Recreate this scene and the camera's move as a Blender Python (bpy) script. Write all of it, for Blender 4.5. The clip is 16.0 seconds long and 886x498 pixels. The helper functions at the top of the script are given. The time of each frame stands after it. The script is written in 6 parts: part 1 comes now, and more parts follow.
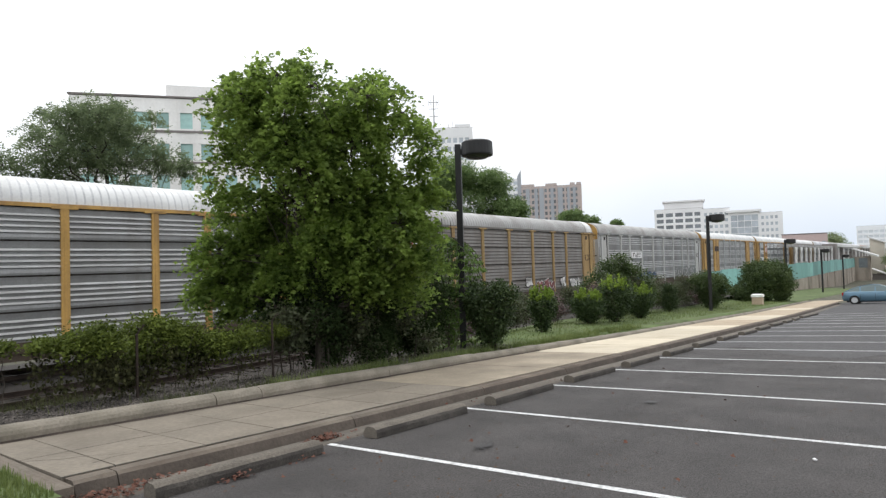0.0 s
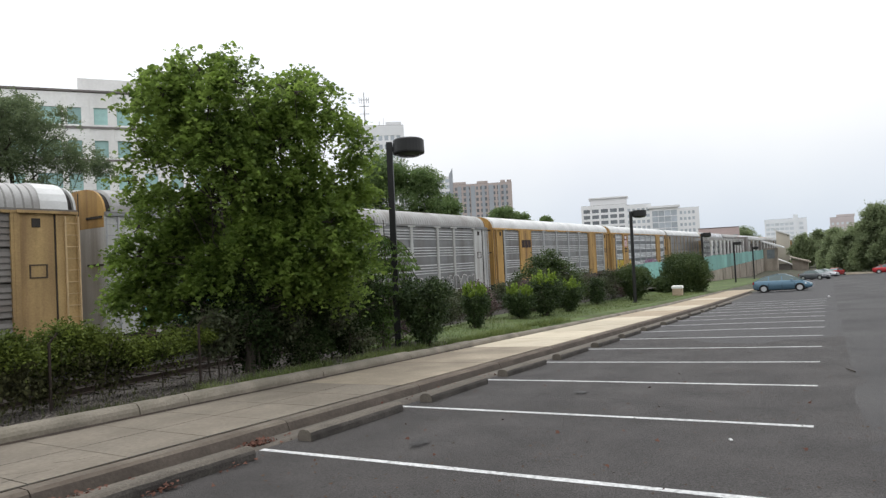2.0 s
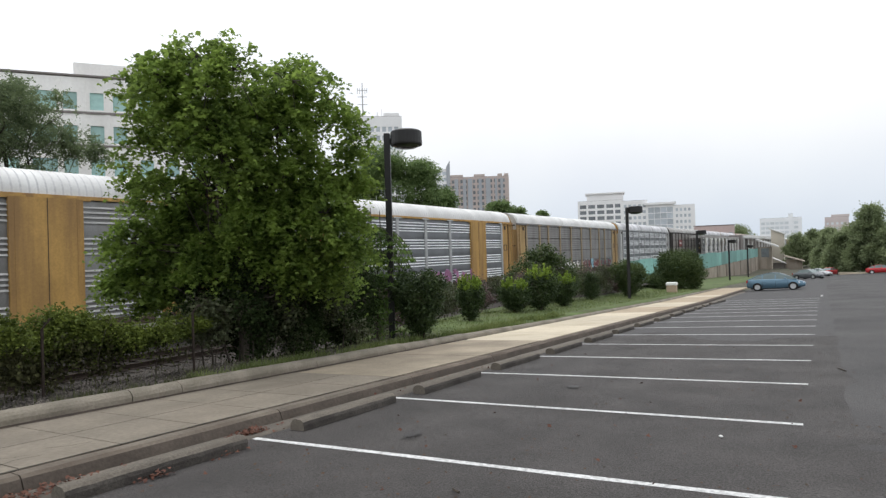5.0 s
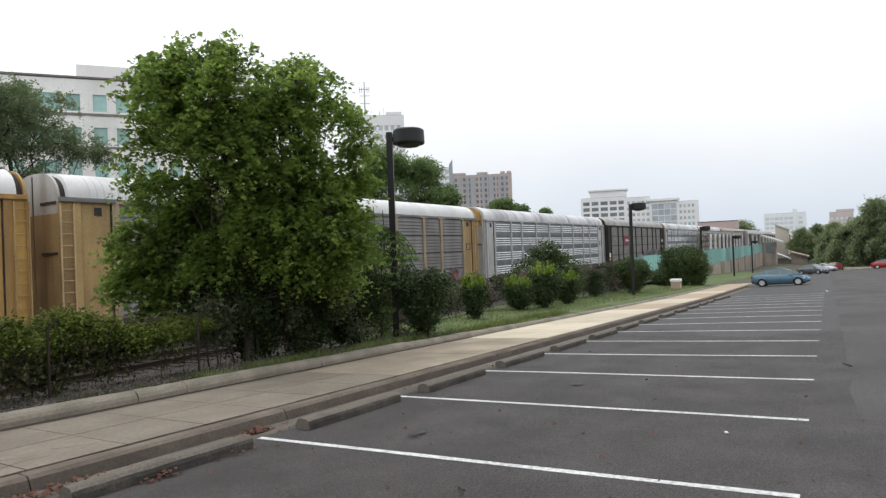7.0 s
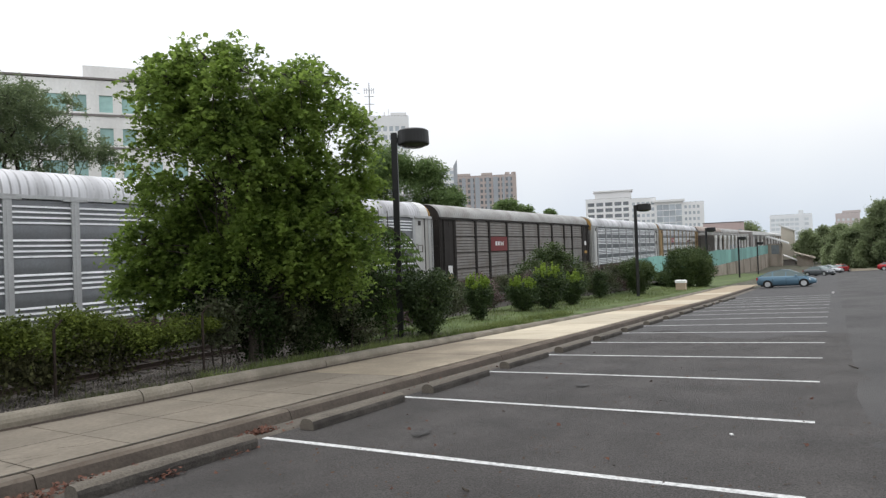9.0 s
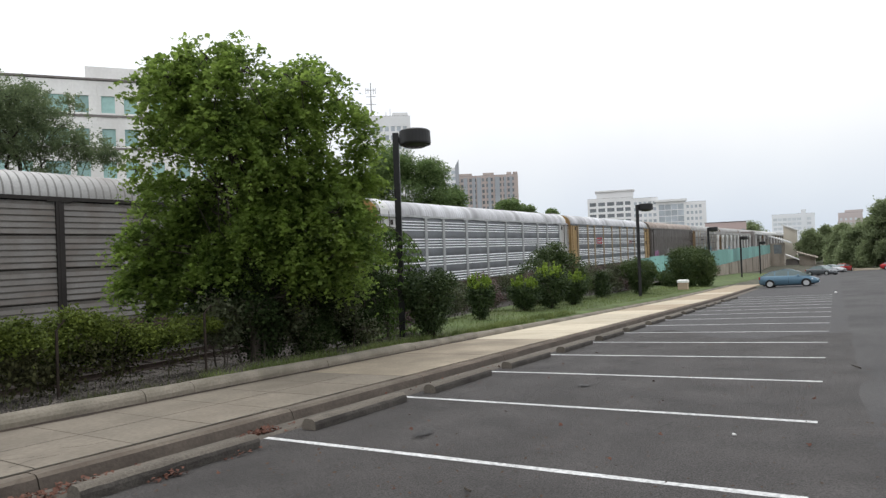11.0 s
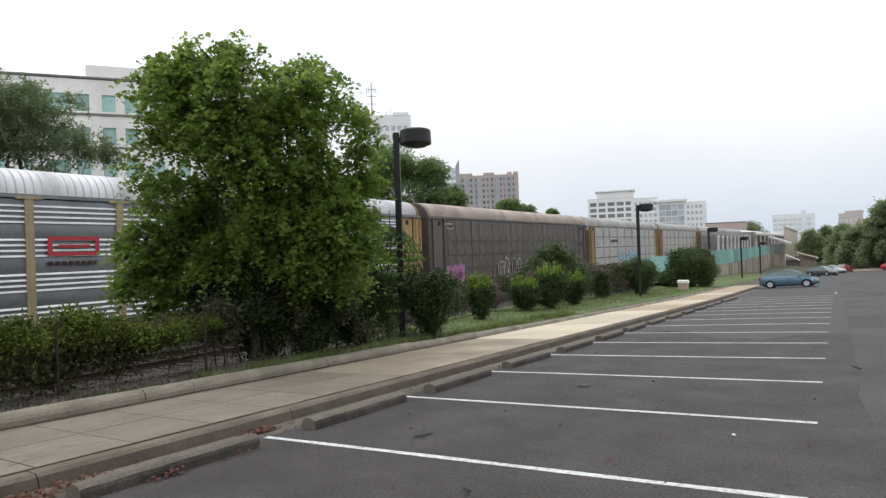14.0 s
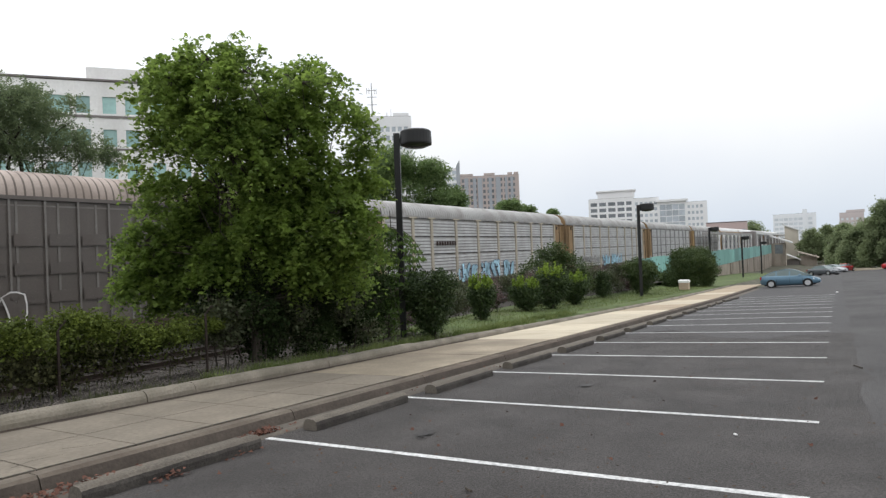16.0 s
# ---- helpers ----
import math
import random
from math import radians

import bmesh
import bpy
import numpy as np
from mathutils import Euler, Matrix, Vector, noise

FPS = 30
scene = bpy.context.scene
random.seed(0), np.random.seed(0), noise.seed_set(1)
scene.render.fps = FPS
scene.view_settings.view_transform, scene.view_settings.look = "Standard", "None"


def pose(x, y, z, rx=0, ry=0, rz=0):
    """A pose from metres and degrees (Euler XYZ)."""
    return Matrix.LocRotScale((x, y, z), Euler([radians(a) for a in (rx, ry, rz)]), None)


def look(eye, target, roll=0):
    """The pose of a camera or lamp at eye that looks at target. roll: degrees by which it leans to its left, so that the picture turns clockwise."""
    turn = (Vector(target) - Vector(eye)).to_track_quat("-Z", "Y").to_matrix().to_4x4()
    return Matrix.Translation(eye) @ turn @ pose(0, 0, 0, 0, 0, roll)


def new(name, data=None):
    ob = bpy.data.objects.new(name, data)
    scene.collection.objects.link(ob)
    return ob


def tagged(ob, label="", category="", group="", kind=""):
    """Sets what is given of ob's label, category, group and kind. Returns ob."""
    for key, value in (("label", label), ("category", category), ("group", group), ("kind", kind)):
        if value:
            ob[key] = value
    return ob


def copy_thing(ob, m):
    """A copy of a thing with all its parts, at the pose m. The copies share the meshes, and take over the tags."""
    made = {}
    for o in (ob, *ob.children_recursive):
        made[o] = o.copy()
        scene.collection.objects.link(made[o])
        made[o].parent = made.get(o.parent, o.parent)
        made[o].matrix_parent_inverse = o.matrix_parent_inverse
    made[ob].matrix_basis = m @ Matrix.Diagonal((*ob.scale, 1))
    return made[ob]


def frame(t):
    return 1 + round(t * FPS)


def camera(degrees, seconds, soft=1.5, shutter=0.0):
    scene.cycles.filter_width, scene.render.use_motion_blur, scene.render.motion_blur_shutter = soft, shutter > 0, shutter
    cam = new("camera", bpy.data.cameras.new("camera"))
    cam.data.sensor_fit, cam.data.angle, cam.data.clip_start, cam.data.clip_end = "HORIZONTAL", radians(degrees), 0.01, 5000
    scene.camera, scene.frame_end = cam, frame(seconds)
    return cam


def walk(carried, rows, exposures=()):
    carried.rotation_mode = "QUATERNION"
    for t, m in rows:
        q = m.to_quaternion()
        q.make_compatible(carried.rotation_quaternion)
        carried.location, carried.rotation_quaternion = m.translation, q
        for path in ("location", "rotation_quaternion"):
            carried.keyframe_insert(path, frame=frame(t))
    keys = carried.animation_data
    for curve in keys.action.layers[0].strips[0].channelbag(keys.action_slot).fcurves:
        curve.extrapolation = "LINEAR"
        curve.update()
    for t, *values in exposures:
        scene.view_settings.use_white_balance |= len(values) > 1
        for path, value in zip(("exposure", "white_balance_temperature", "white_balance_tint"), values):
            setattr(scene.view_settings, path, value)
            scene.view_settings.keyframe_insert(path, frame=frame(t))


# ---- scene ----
# ---- camera and its walk ----
cam = camera(72.7, 16.0, soft=1.35)
EYE = (0.0, 0.0, 1.6)
# seconds, heading (degrees left of the kerb line), tilt, roll
TURNS = [
    (0, 38.92, 1.521, -1.65), (0.5, 35.897, 1.703, -2.408), (1.0, 34.505, 1.537, -2.719),
    (1.5, 33.357, 1.278, -2.817), (2.0, 32.575, 1.083, -2.716), (2.5, 32.267, 0.939, -2.364),
    (3.0, 32.066, 0.804, -2.061), (3.5, 32.003, 0.625, -1.808), (4.0, 32.102, 0.482, -1.575),
    (6.5, 32.444, 0.205, -2.03), (7.0, 32.53, 0.215, -2.15), (7.5, 32.681, 0.243, -2.125),
    (8.0, 32.792, 0.25, -2.15), (8.5, 32.853, 0.281, -2.065), (9.0, 32.943, 0.295, -2.035),
    (11.5, 33.141, 0.295, -2.115), (12.0, 33.169, 0.287, -2.12), (12.5, 33.165, 0.28, -2.15),
    (13.0, 33.163, 0.28, -2.116), (13.5, 33.175, 0.275, -2.12), (14.0, 33.134, 0.278, -1.965),
    (14.5, 33.124, 0.252, -1.976), (15.0, 33.132, 0.228, -1.97), (15.5, 33.145, 0.26, -2.065),
    (16.0, 33.205, 0.33, -2.156)]


def aim(heading, tilt, roll):
    a, b = radians(heading), radians(tilt)
    way = Vector((math.cos(a) * math.cos(b), math.sin(a) * math.cos(b), math.sin(b)))
    return look(EYE, Vector(EYE) + way * 10, roll)


walk(cam, [(t, aim(h, p, r)) for t, h, p, r in TURNS], [(0, 0.25), (0.5, 0.11), (1.5, 0.06), (16, 0.06)])

# ---- light: a bright overcast sky ----
world = bpy.data.worlds.new("sky")
scene.world = world
world.use_nodes = True
wn, wl = world.node_tree.nodes, world.node_tree.links
sky = wn.new("ShaderNodeTexSky")
sky.sky_type, sky.sun_disc = "NISHITA", False
sky.sun_elevation, sky.sun_rotation = radians(72), radians(20)
sky.dust_density, sky.air_density = 4.0, 1.0
cloud = wn.new("ShaderNodeTexNoise")
cloud.inputs["Scale"].default_value, cloud.inputs["Detail"].default_value = 2.2, 5
ramp = wn.new("ShaderNodeValToRGB")
ramp.color_ramp.elements[0].position, ramp.color_ramp.elements[0].color = 0.3, (0.86, 0.89, 0.95, 1)
ramp.color_ramp.elements[1].position, ramp.color_ramp.elements[1].color = 0.7, (0.98, 1.0, 1.012, 1)
sep = wn.new("ShaderNodeSeparateXYZ")
coord = wn.new("ShaderNodeTexCoord")
high = wn.new("ShaderNodeMapRange")
high.inputs["From Min"].default_value, high.inputs["From Max"].default_value = 0.0, 0.50
high.inputs["To Min"].default_value, high.inputs["To Max"].default_value = 0.80, 1.45
grey = wn.new("ShaderNodeVectorMath")
grey.operation = "SCALE"
blue = wn.new("ShaderNodeMix")
blue.data_type = "RGBA"
blue.inputs[6].default_value = (0.42, 0.80, 1.20, 1)
blue.inputs[7].default_value = (1, 1, 1, 1)
tint = wn.new("ShaderNodeVectorMath")
tint.operation = "MULTIPLY"
veil = wn.new("ShaderNodeMix")
veil.data_type = "RGBA"
veil.inputs[0].default_value = 0.97
dim = wn.new("ShaderNodeVectorMath")
dim.operation = "SCALE"
dim.inputs["Scale"].default_value = 0.1
wl.new(coord.outputs["Generated"], cloud.inputs["Vector"])
wl.new(coord.outputs["Generated"], sep.inputs[0])
wl.new(sep.outputs["Z"], high.inputs["Value"])
wl.new(cloud.outputs["Fac"], ramp.inputs[0])
wl.new(ramp.outputs["Color"], grey.inputs[0])
wl.new(high.outputs[0], grey.inputs["Scale"])
wl.new(high.outputs[0], blue.inputs[0])
wl.new(grey.outputs[0], tint.inputs[0])
wl.new(blue.outputs[2], tint.inputs[1])
wl.new(sky.outputs[0], dim.inputs[0])
wl.new(dim.outputs[0], veil.inputs[6])
wl.new(tint.outputs[0], veil.inputs[7])
wl.new(veil.outputs[2], wn["Background"].inputs["Color"])
wn["Background"].inputs["Strength"].default_value = 1.0

sun = new("sun", bpy.data.lights.new("sun", "SUN"))
sun.data.energy, sun.data.angle, sun.data.color = 0.88, radians(35), (1.0, 0.985, 0.96)
sun.matrix_world = look((5.0, 13.8, 45.0), (0, 0, 0))
scene.view_settings.exposure = 0.0


# ---- materials ----
def shade(name, base, var=0.18, scale=2.0, fine=40.0, rough=0.8, metal=0.0, bump=0.15, streak=0.0,
          dirt=None, dirt_amount=0.0, dirt_scale=1.5, per_piece=0.0, stretch=(1, 1, 1), spec=0.4, grain=None):
    """A weathered surface: broad stains, fine grain, runs of dirt, and relief."""
    m = bpy.data.materials.new(name)
    m.use_nodes = True
    n, l = m.node_tree.nodes, m.node_tree.links
    p = n["Principled BSDF"]
    p.inputs["Roughness"].default_value, p.inputs["Metallic"].default_value = rough, metal
    p.inputs["Specular IOR Level"].default_value = spec
    co = n.new("ShaderNodeTexCoord")
    mp = n.new("ShaderNodeMapping")
    mp.inputs["Scale"].default_value = stretch
    l.new(co.outputs["Object"], mp.inputs[0])
    info = n.new("ShaderNodeObjectInfo")
    shift = n.new("ShaderNodeVectorMath")
    shift.operation = "MULTIPLY_ADD"
    shift.inputs[1].default_value = (0, 0, 0) if not per_piece else (1, 1, 1)
    comb = n.new("ShaderNodeCombineXYZ")
    mul = n.new("ShaderNodeMath")
    mul.operation = "MULTIPLY"
    mul.inputs[1].default_value = 57.0
    l.new(info.outputs["Random"], mul.inputs[0])
    l.new(mul.outputs[0], comb.inputs[0])
    l.new(mul.outputs[0], comb.inputs[1])
    l.new(comb.outputs[0], shift.inputs[0])
    l.new(mp.outputs[0], shift.inputs[2])
    big = n.new("ShaderNodeTexNoise")
    big.inputs["Scale"].default_value, big.inputs["Detail"].default_value = scale, 6
    small = n.new("ShaderNodeTexNoise")
    small.inputs["Scale"].default_value, small.inputs["Detail"].default_value = fine, 4
    for t in (big, small):
        l.new(shift.outputs[0], t.inputs["Vector"])
    r = n.new("ShaderNodeMapRange")
    r.inputs["From Min"].default_value, r.inputs["From Max"].default_value = 0.3, 0.7
    r.inputs["To Min"].default_value, r.inputs["To Max"].default_value = 1 - var, 1 + var
    l.new(big.outputs["Fac"], r.inputs["Value"])
    r2 = n.new("ShaderNodeMapRange")
    r2.inputs["From Min"].default_value, r2.inputs["From Max"].default_value = 0.3, 0.7
    r2.inputs["To Min"].default_value, r2.inputs["To Max"].default_value = 1 - (grain or var * 0.7), 1 + (grain or var * 0.7)
    l.new(small.outputs["Fac"], r2.inputs["Value"])
    both = n.new("ShaderNodeMath")
    both.operation = "MULTIPLY"
    l.new(r.outputs[0], both.inputs[0])
    l.new(r2.outputs[0], both.inputs[1])
    last = both
    if per_piece:
        r3 = n.new("ShaderNodeMapRange")
        r3.inputs["To Min"].default_value, r3.inputs["To Max"].default_value = 1 - per_piece, 1 + per_piece
        l.new(info.outputs["Random"], r3.inputs["Value"])
        last = n.new("ShaderNodeMath")
        last.operation = "MULTIPLY"
        l.new(both.outputs[0], last.inputs[0])
        l.new(r3.outputs[0], last.inputs[1])
    tone = n.new("ShaderNodeVectorMath")
    tone.operation = "SCALE"
    tone.inputs[0].default_value = base
    l.new(last.outputs[0], tone.inputs["Scale"])
    out = tone.outputs[0]
    if dirt:
        runs = n.new("ShaderNodeTexNoise")
        runs.inputs["Scale"].default_value, runs.inputs["Detail"].default_value = dirt_scale, 5
        rm = n.new("ShaderNodeMapping")
        rm.inputs["Scale"].default_value = (1, 1, 1 - 0.92 * streak)
        l.new(shift.outputs[0], rm.inputs[0])
        l.new(rm.outputs[0], runs.inputs["Vector"])
        k = n.new("ShaderNodeMapRange")
        k.inputs["From Min"].default_value, k.inputs["From Max"].default_value = 0.42, 0.68
        k.inputs["To Max"].default_value = dirt_amount
        l.new(runs.outputs["Fac"], k.inputs["Value"])
        mix = n.new("ShaderNodeMix")
        mix.data_type = "RGBA"
        mix.inputs[7].default_value = (*dirt, 1)
        l.new(k.outputs[0], mix.inputs[0])
        l.new(out, mix.inputs[6])
        out = mix.outputs[2]
        rr = n.new("ShaderNodeMapRange")
        rr.inputs["To Min"].default_value, rr.inputs["To Max"].default_value = rough, min(1, rough + 0.3)
        l.new(k.outputs[0], rr.inputs["Value"])
        l.new(rr.outputs[0], p.inputs["Roughness"])
    l.new(out, p.inputs["Base Color"])
    if bump:
        b = n.new("ShaderNodeBump")
        b.inputs["Strength"].default_value, b.inputs["Distance"].default_value = bump, 0.02
        l.new(small.outputs["Fac"], b.inputs["Height"])
        l.new(b.outputs[0], p.inputs["Normal"])
    return m


def foliage(name, dark, light, glow=0.35, rough=0.55, patch=0.9, spec=0.3, each=0.55):
    """Leaves: each one its own green, with light shining through."""
    m = bpy.data.materials.new(name)
    m.use_nodes = True
    n, l = m.node_tree.nodes, m.node_tree.links
    p = n["Principled BSDF"]
    p.inputs["Roughness"].default_value = rough
    p.inputs["Specular IOR Level"].default_value = spec
    geo = n.new("ShaderNodeNewGeometry")
    co = n.new("ShaderNodeTexCoord")
    noise_ = n.new("ShaderNodeTexNoise")
    noise_.inputs["Scale"].default_value = patch
    l.new(co.outputs["Object"], noise_.inputs["Vector"])
    add = n.new("ShaderNodeMath")
    add.operation = "MULTIPLY_ADD"
    add.inputs[1].default_value = each
    l.new(geo.outputs["Random Per Island"], add.inputs[0])
    sc = n.new("ShaderNodeMapRange")
    sc.inputs["From Min"].default_value, sc.inputs["From Max"].default_value = 0.35, 0.65
    sc.inputs["To Max"].default_value = 1 - each
    l.new(noise_.outputs["Fac"], sc.inputs["Value"])
    l.new(sc.outputs[0], add.inputs[2])
    mix = n.new("ShaderNodeMix")
    mix.data_type = "RGBA"
    mix.inputs[6].default_value, mix.inputs[7].default_value = (*dark, 1), (*light, 1)
    l.new(add.outputs[0], mix.inputs[0])
    l.new(mix.outputs[2], p.inputs["Base Color"])
    tr = n.new("ShaderNodeBsdfTranslucent")
    l.new(mix.outputs[2], tr.inputs["Color"])
    ms = n.new("ShaderNodeMixShader")
    ms.inputs[0].default_value = glow
    l.new(p.outputs[0], ms.inputs[1])
    l.new(tr.outputs[0], ms.inputs[2])
    l.new(ms.outputs[0], n["Material Output"].inputs["Surface"])
    return m


M = {
    "asphalt": shade("asphalt", (0.0530, 0.0480, 0.0458), 0.26, 1.4, 62, 0.79, grain=0.6, bump=1.0, dirt=(0.040, 0.036, 0.034), dirt_amount=0.22, dirt_scale=0.9),
    "new_asphalt": shade("newer_asphalt", (0.052, 0.049, 0.050), 0.28, 0.3, 45, 0.72, grain=0.4, bump=0.9, dirt=(0.075, 0.072, 0.070), dirt_amount=0.45, dirt_scale=0.3),
    "lane_asphalt": shade("lane_asphalt", (0.0545, 0.051, 0.050), 0.22, 0.4, 55, 0.74, grain=0.45, bump=0.8, dirt=(0.046, 0.044, 0.045), dirt_amount=0.5, dirt_scale=0.25),
    "old_concrete": shade("old_concrete", (0.190, 0.164, 0.130), 0.20, 1.3, 18, 0.9, bump=0.3, dirt=(0.15, 0.125, 0.098), dirt_amount=0.45, dirt_scale=0.8),
    "worn_concrete": shade("worn_concrete", (0.300, 0.252, 0.188), 0.18, 0.9, 18, 0.9, bump=0.3, dirt=(0.155, 0.128, 0.098), dirt_amount=0.55, dirt_scale=0.7),
    "edging": shade("mossy_edging_concrete", (0.210, 0.186, 0.150), 0.22, 1.6, 30, 0.92, bump=0.5, dirt=(0.105, 0.094, 0.070), dirt_amount=0.65, dirt_scale=1.8),
    "kerb_dark": shade("stained_kerb_concrete", (0.118, 0.094, 0.074), 0.28, 1.2, 25, 0.92, bump=0.4, dirt=(0.075, 0.058, 0.045), dirt_amount=0.75, dirt_scale=1.3, per_piece=0.12),
    "kerb_face": shade("shaded_stained_kerb_face", (0.085, 0.069, 0.056), 0.25, 1.6, 25, 0.92, bump=0.4, dirt=(0.06, 0.048, 0.040), dirt_amount=0.7, dirt_scale=2.0),
    "tan_concrete": shade("tan_concrete", (0.40, 0.325, 0.235), 0.16, 0.9, 30, 0.9, bump=0.2, dirt=(0.22, 0.17, 0.12), dirt_amount=0.55, dirt_scale=0.9, per_piece=0.08),
    "new_concrete": shade("new_concrete", (0.54, 0.475, 0.365), 0.14, 0.9, 30, 0.9, bump=0.2, dirt=(0.30, 0.25, 0.18), dirt_amount=0.55, dirt_scale=0.9, per_piece=0.10),
    "kerb": shade("kerb_concrete", (0.142, 0.120, 0.096), 0.25, 1.2, 25, 0.92, bump=0.4, dirt=(0.09, 0.07, 0.055), dirt_amount=0.75, dirt_scale=1.3, per_piece=0.12),
    "stop": shade("wheel_stop_concrete", (0.140, 0.122, 0.100), 0.3, 2.5, 40, 0.92, bump=0.6, dirt=(0.07, 0.06, 0.05), dirt_amount=0.7, dirt_scale=2.5, per_piece=0.15),
    # darkened concrete that carries the shade on the wheel stops' fronts
    "stop_face": shade("shaded_stop_concrete", (0.062, 0.055, 0.048), 0.3, 2.5, 40, 0.92, bump=0.6, dirt=(0.035, 0.030, 0.027), dirt_amount=0.8, dirt_scale=3.5, per_piece=0.15),
    "gutter": shade("gutter_concrete", (0.125, 0.108, 0.090), 0.25, 1.2, 30, 0.9, bump=0.4, dirt=(0.08, 0.07, 0.06), dirt_amount=0.75, dirt_scale=1.6),
    "soil": shade("leaf_soil", (0.034, 0.025, 0.020), 0.35, 3, 40, 0.95, bump=0.6, dirt=(0.075, 0.055, 0.042), dirt_amount=0.5, dirt_scale=5),
    "joint": shade("dark_joint_dirt", (0.022, 0.019, 0.016), 0.3, 3, 30, 0.95),
    "stain": shade("oil_stained_asphalt", (0.040, 0.037, 0.037), 0.3, 3.0, 60, 0.6, bump=0.6),
    "paint": shade("road_paint", (0.60, 0.60, 0.595), 0.12, 1.5, 70, 0.8, bump=0.3, dirt=(0.20, 0.20, 0.20), dirt_amount=0.6, dirt_scale=22),
    "grass": shade("grass_ground", (0.088, 0.125, 0.040), 0.35, 0.8, 12, 0.95, bump=0.6, dirt=(0.09, 0.080, 0.045), dirt_amount=0.45, dirt_scale=0.7),
    "earth": shade("earth", (0.085, 0.078, 0.058), 0.35, 0.6, 10, 0.95, bump=0.6, dirt=(0.05, 0.065, 0.03), dirt_amount=0.6, dirt_scale=0.4),
    "ballast": shade("ballast", (0.046, 0.041, 0.036), 0.35, 1.0, 22, 0.95, bump=0.9, dirt=(0.06, 0.05, 0.045), dirt_amount=0.6, dirt_scale=0.8),
    "stone": shade("ballast_stone", (0.088, 0.077, 0.068), 0.5, 2.0, 26, 0.95, bump=0.2, grain=0.85),
    "rail": shade("rail_steel", (0.045, 0.033, 0.027), 0.3, 3.0, 30, 0.6, 0.5, 0.2),
    "tie": shade("sleeper_wood", (0.036, 0.030, 0.025), 0.35, 3.0, 25, 0.95, bump=0.6, stretch=(4, 1, 1)),
    "black": shade("black_enamel", (0.010, 0.010, 0.010), 0.2, 2, 30, 0.5, bump=0.08),
    "lens": shade("lamp_lens", (0.05, 0.05, 0.05), 0.1, 2, 30, 0.15, bump=0.0),
    "gold": shade("gold_paint", (0.46, 0.275, 0.082), 0.16, 0.7, 18, 0.6, bump=0.1, streak=1.0, dirt=(0.20, 0.12, 0.065), dirt_amount=0.7, dirt_scale=2.2, per_piece=0.06),
    "tan": shade("faded_tan_paint", (0.385, 0.262, 0.115), 0.18, 0.7, 18, 0.7, bump=0.1, streak=1.0, dirt=(0.17, 0.10, 0.06), dirt_amount=0.6, dirt_scale=2.2, per_piece=0.08),
    "tan_rail": shade("worn_ladder_paint", (0.47, 0.34, 0.19), 0.15, 1.5, 18, 0.7, bump=0.1),
    "tan_post": shade("faded_post_paint", (0.36, 0.285, 0.185), 0.18, 0.7, 18, 0.7, bump=0.1, streak=1.0, dirt=(0.18, 0.12, 0.08), dirt_amount=0.6, dirt_scale=2.2),
    "white": shade("white_enamel", (0.50, 0.50, 0.485), 0.12, 0.7, 18, 0.6, bump=0.1, streak=1.0, dirt=(0.26, 0.235, 0.20), dirt_amount=0.55, dirt_scale=2.2, per_piece=0.05),
    "grey_post": shade("grey_post_steel", (0.44, 0.445, 0.45), 0.12, 0.7, 18, 0.55, 0.2, bump=0.1, streak=1.0, dirt=(0.18, 0.17, 0.16), dirt_amount=0.4, dirt_scale=2.2),
    "dark_post": shade("dark_post_steel", (0.034, 0.030, 0.028), 0.2, 0.7, 18, 0.7, bump=0.1, spec=0.2),
    "galv": shade("galvanised_steel", (0.205, 0.214, 0.228), 0.16, 0.8, 22, 0.42, 0.85, 0.06, streak=1.0, dirt=(0.22, 0.22, 0.225), dirt_amount=0.5, dirt_scale=1.4, per_piece=0.08),
    "galv_rib": shade("skylit_galvanised_rib", (0.80, 0.81, 0.82), 0.08, 0.8, 22, 0.45, 0.15, 0.05, dirt=(0.45, 0.45, 0.45), dirt_amount=0.35, dirt_scale=1.4),
    "dull_rib": shade("skylit_dull_galvanised_rib", (0.45, 0.45, 0.445), 0.12, 0.8, 22, 0.6, 0.1, 0.05, dirt=(0.28, 0.26, 0.24), dirt_amount=0.5, dirt_scale=1.4),
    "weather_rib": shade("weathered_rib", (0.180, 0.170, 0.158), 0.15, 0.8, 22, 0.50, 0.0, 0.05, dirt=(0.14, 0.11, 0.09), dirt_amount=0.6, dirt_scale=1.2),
    "galv_dull": shade("dull_galvanised_steel", (0.225, 0.226, 0.226), 0.16, 0.8, 22, 0.42, 0.3, 0.06, streak=1.0, dirt=(0.17, 0.155, 0.14), dirt_amount=0.6, dirt_scale=1.4, per_piece=0.08),
    "galv_warm": shade("warm_grey_steel", (0.300, 0.295, 0.288), 0.16, 0.8, 22, 0.45, 0.2, 0.06, streak=1.0, dirt=(0.20, 0.175, 0.15), dirt_amount=0.6, dirt_scale=1.4, per_piece=0.08),
    "pale_post": shade("pale_tan_post_paint", (0.46, 0.41, 0.33), 0.15, 0.7, 18, 0.7, bump=0.1, streak=1.0, dirt=(0.24, 0.19, 0.14), dirt_amount=0.5, dirt_scale=2.2),
    "weather": shade("weathered_steel", (0.140, 0.131, 0.122), 0.2, 0.8, 22, 0.50, 0.1, 0.1, streak=0.9, dirt=(0.105, 0.08, 0.062), dirt_amount=0.65, dirt_scale=1.2, per_piece=0.10),
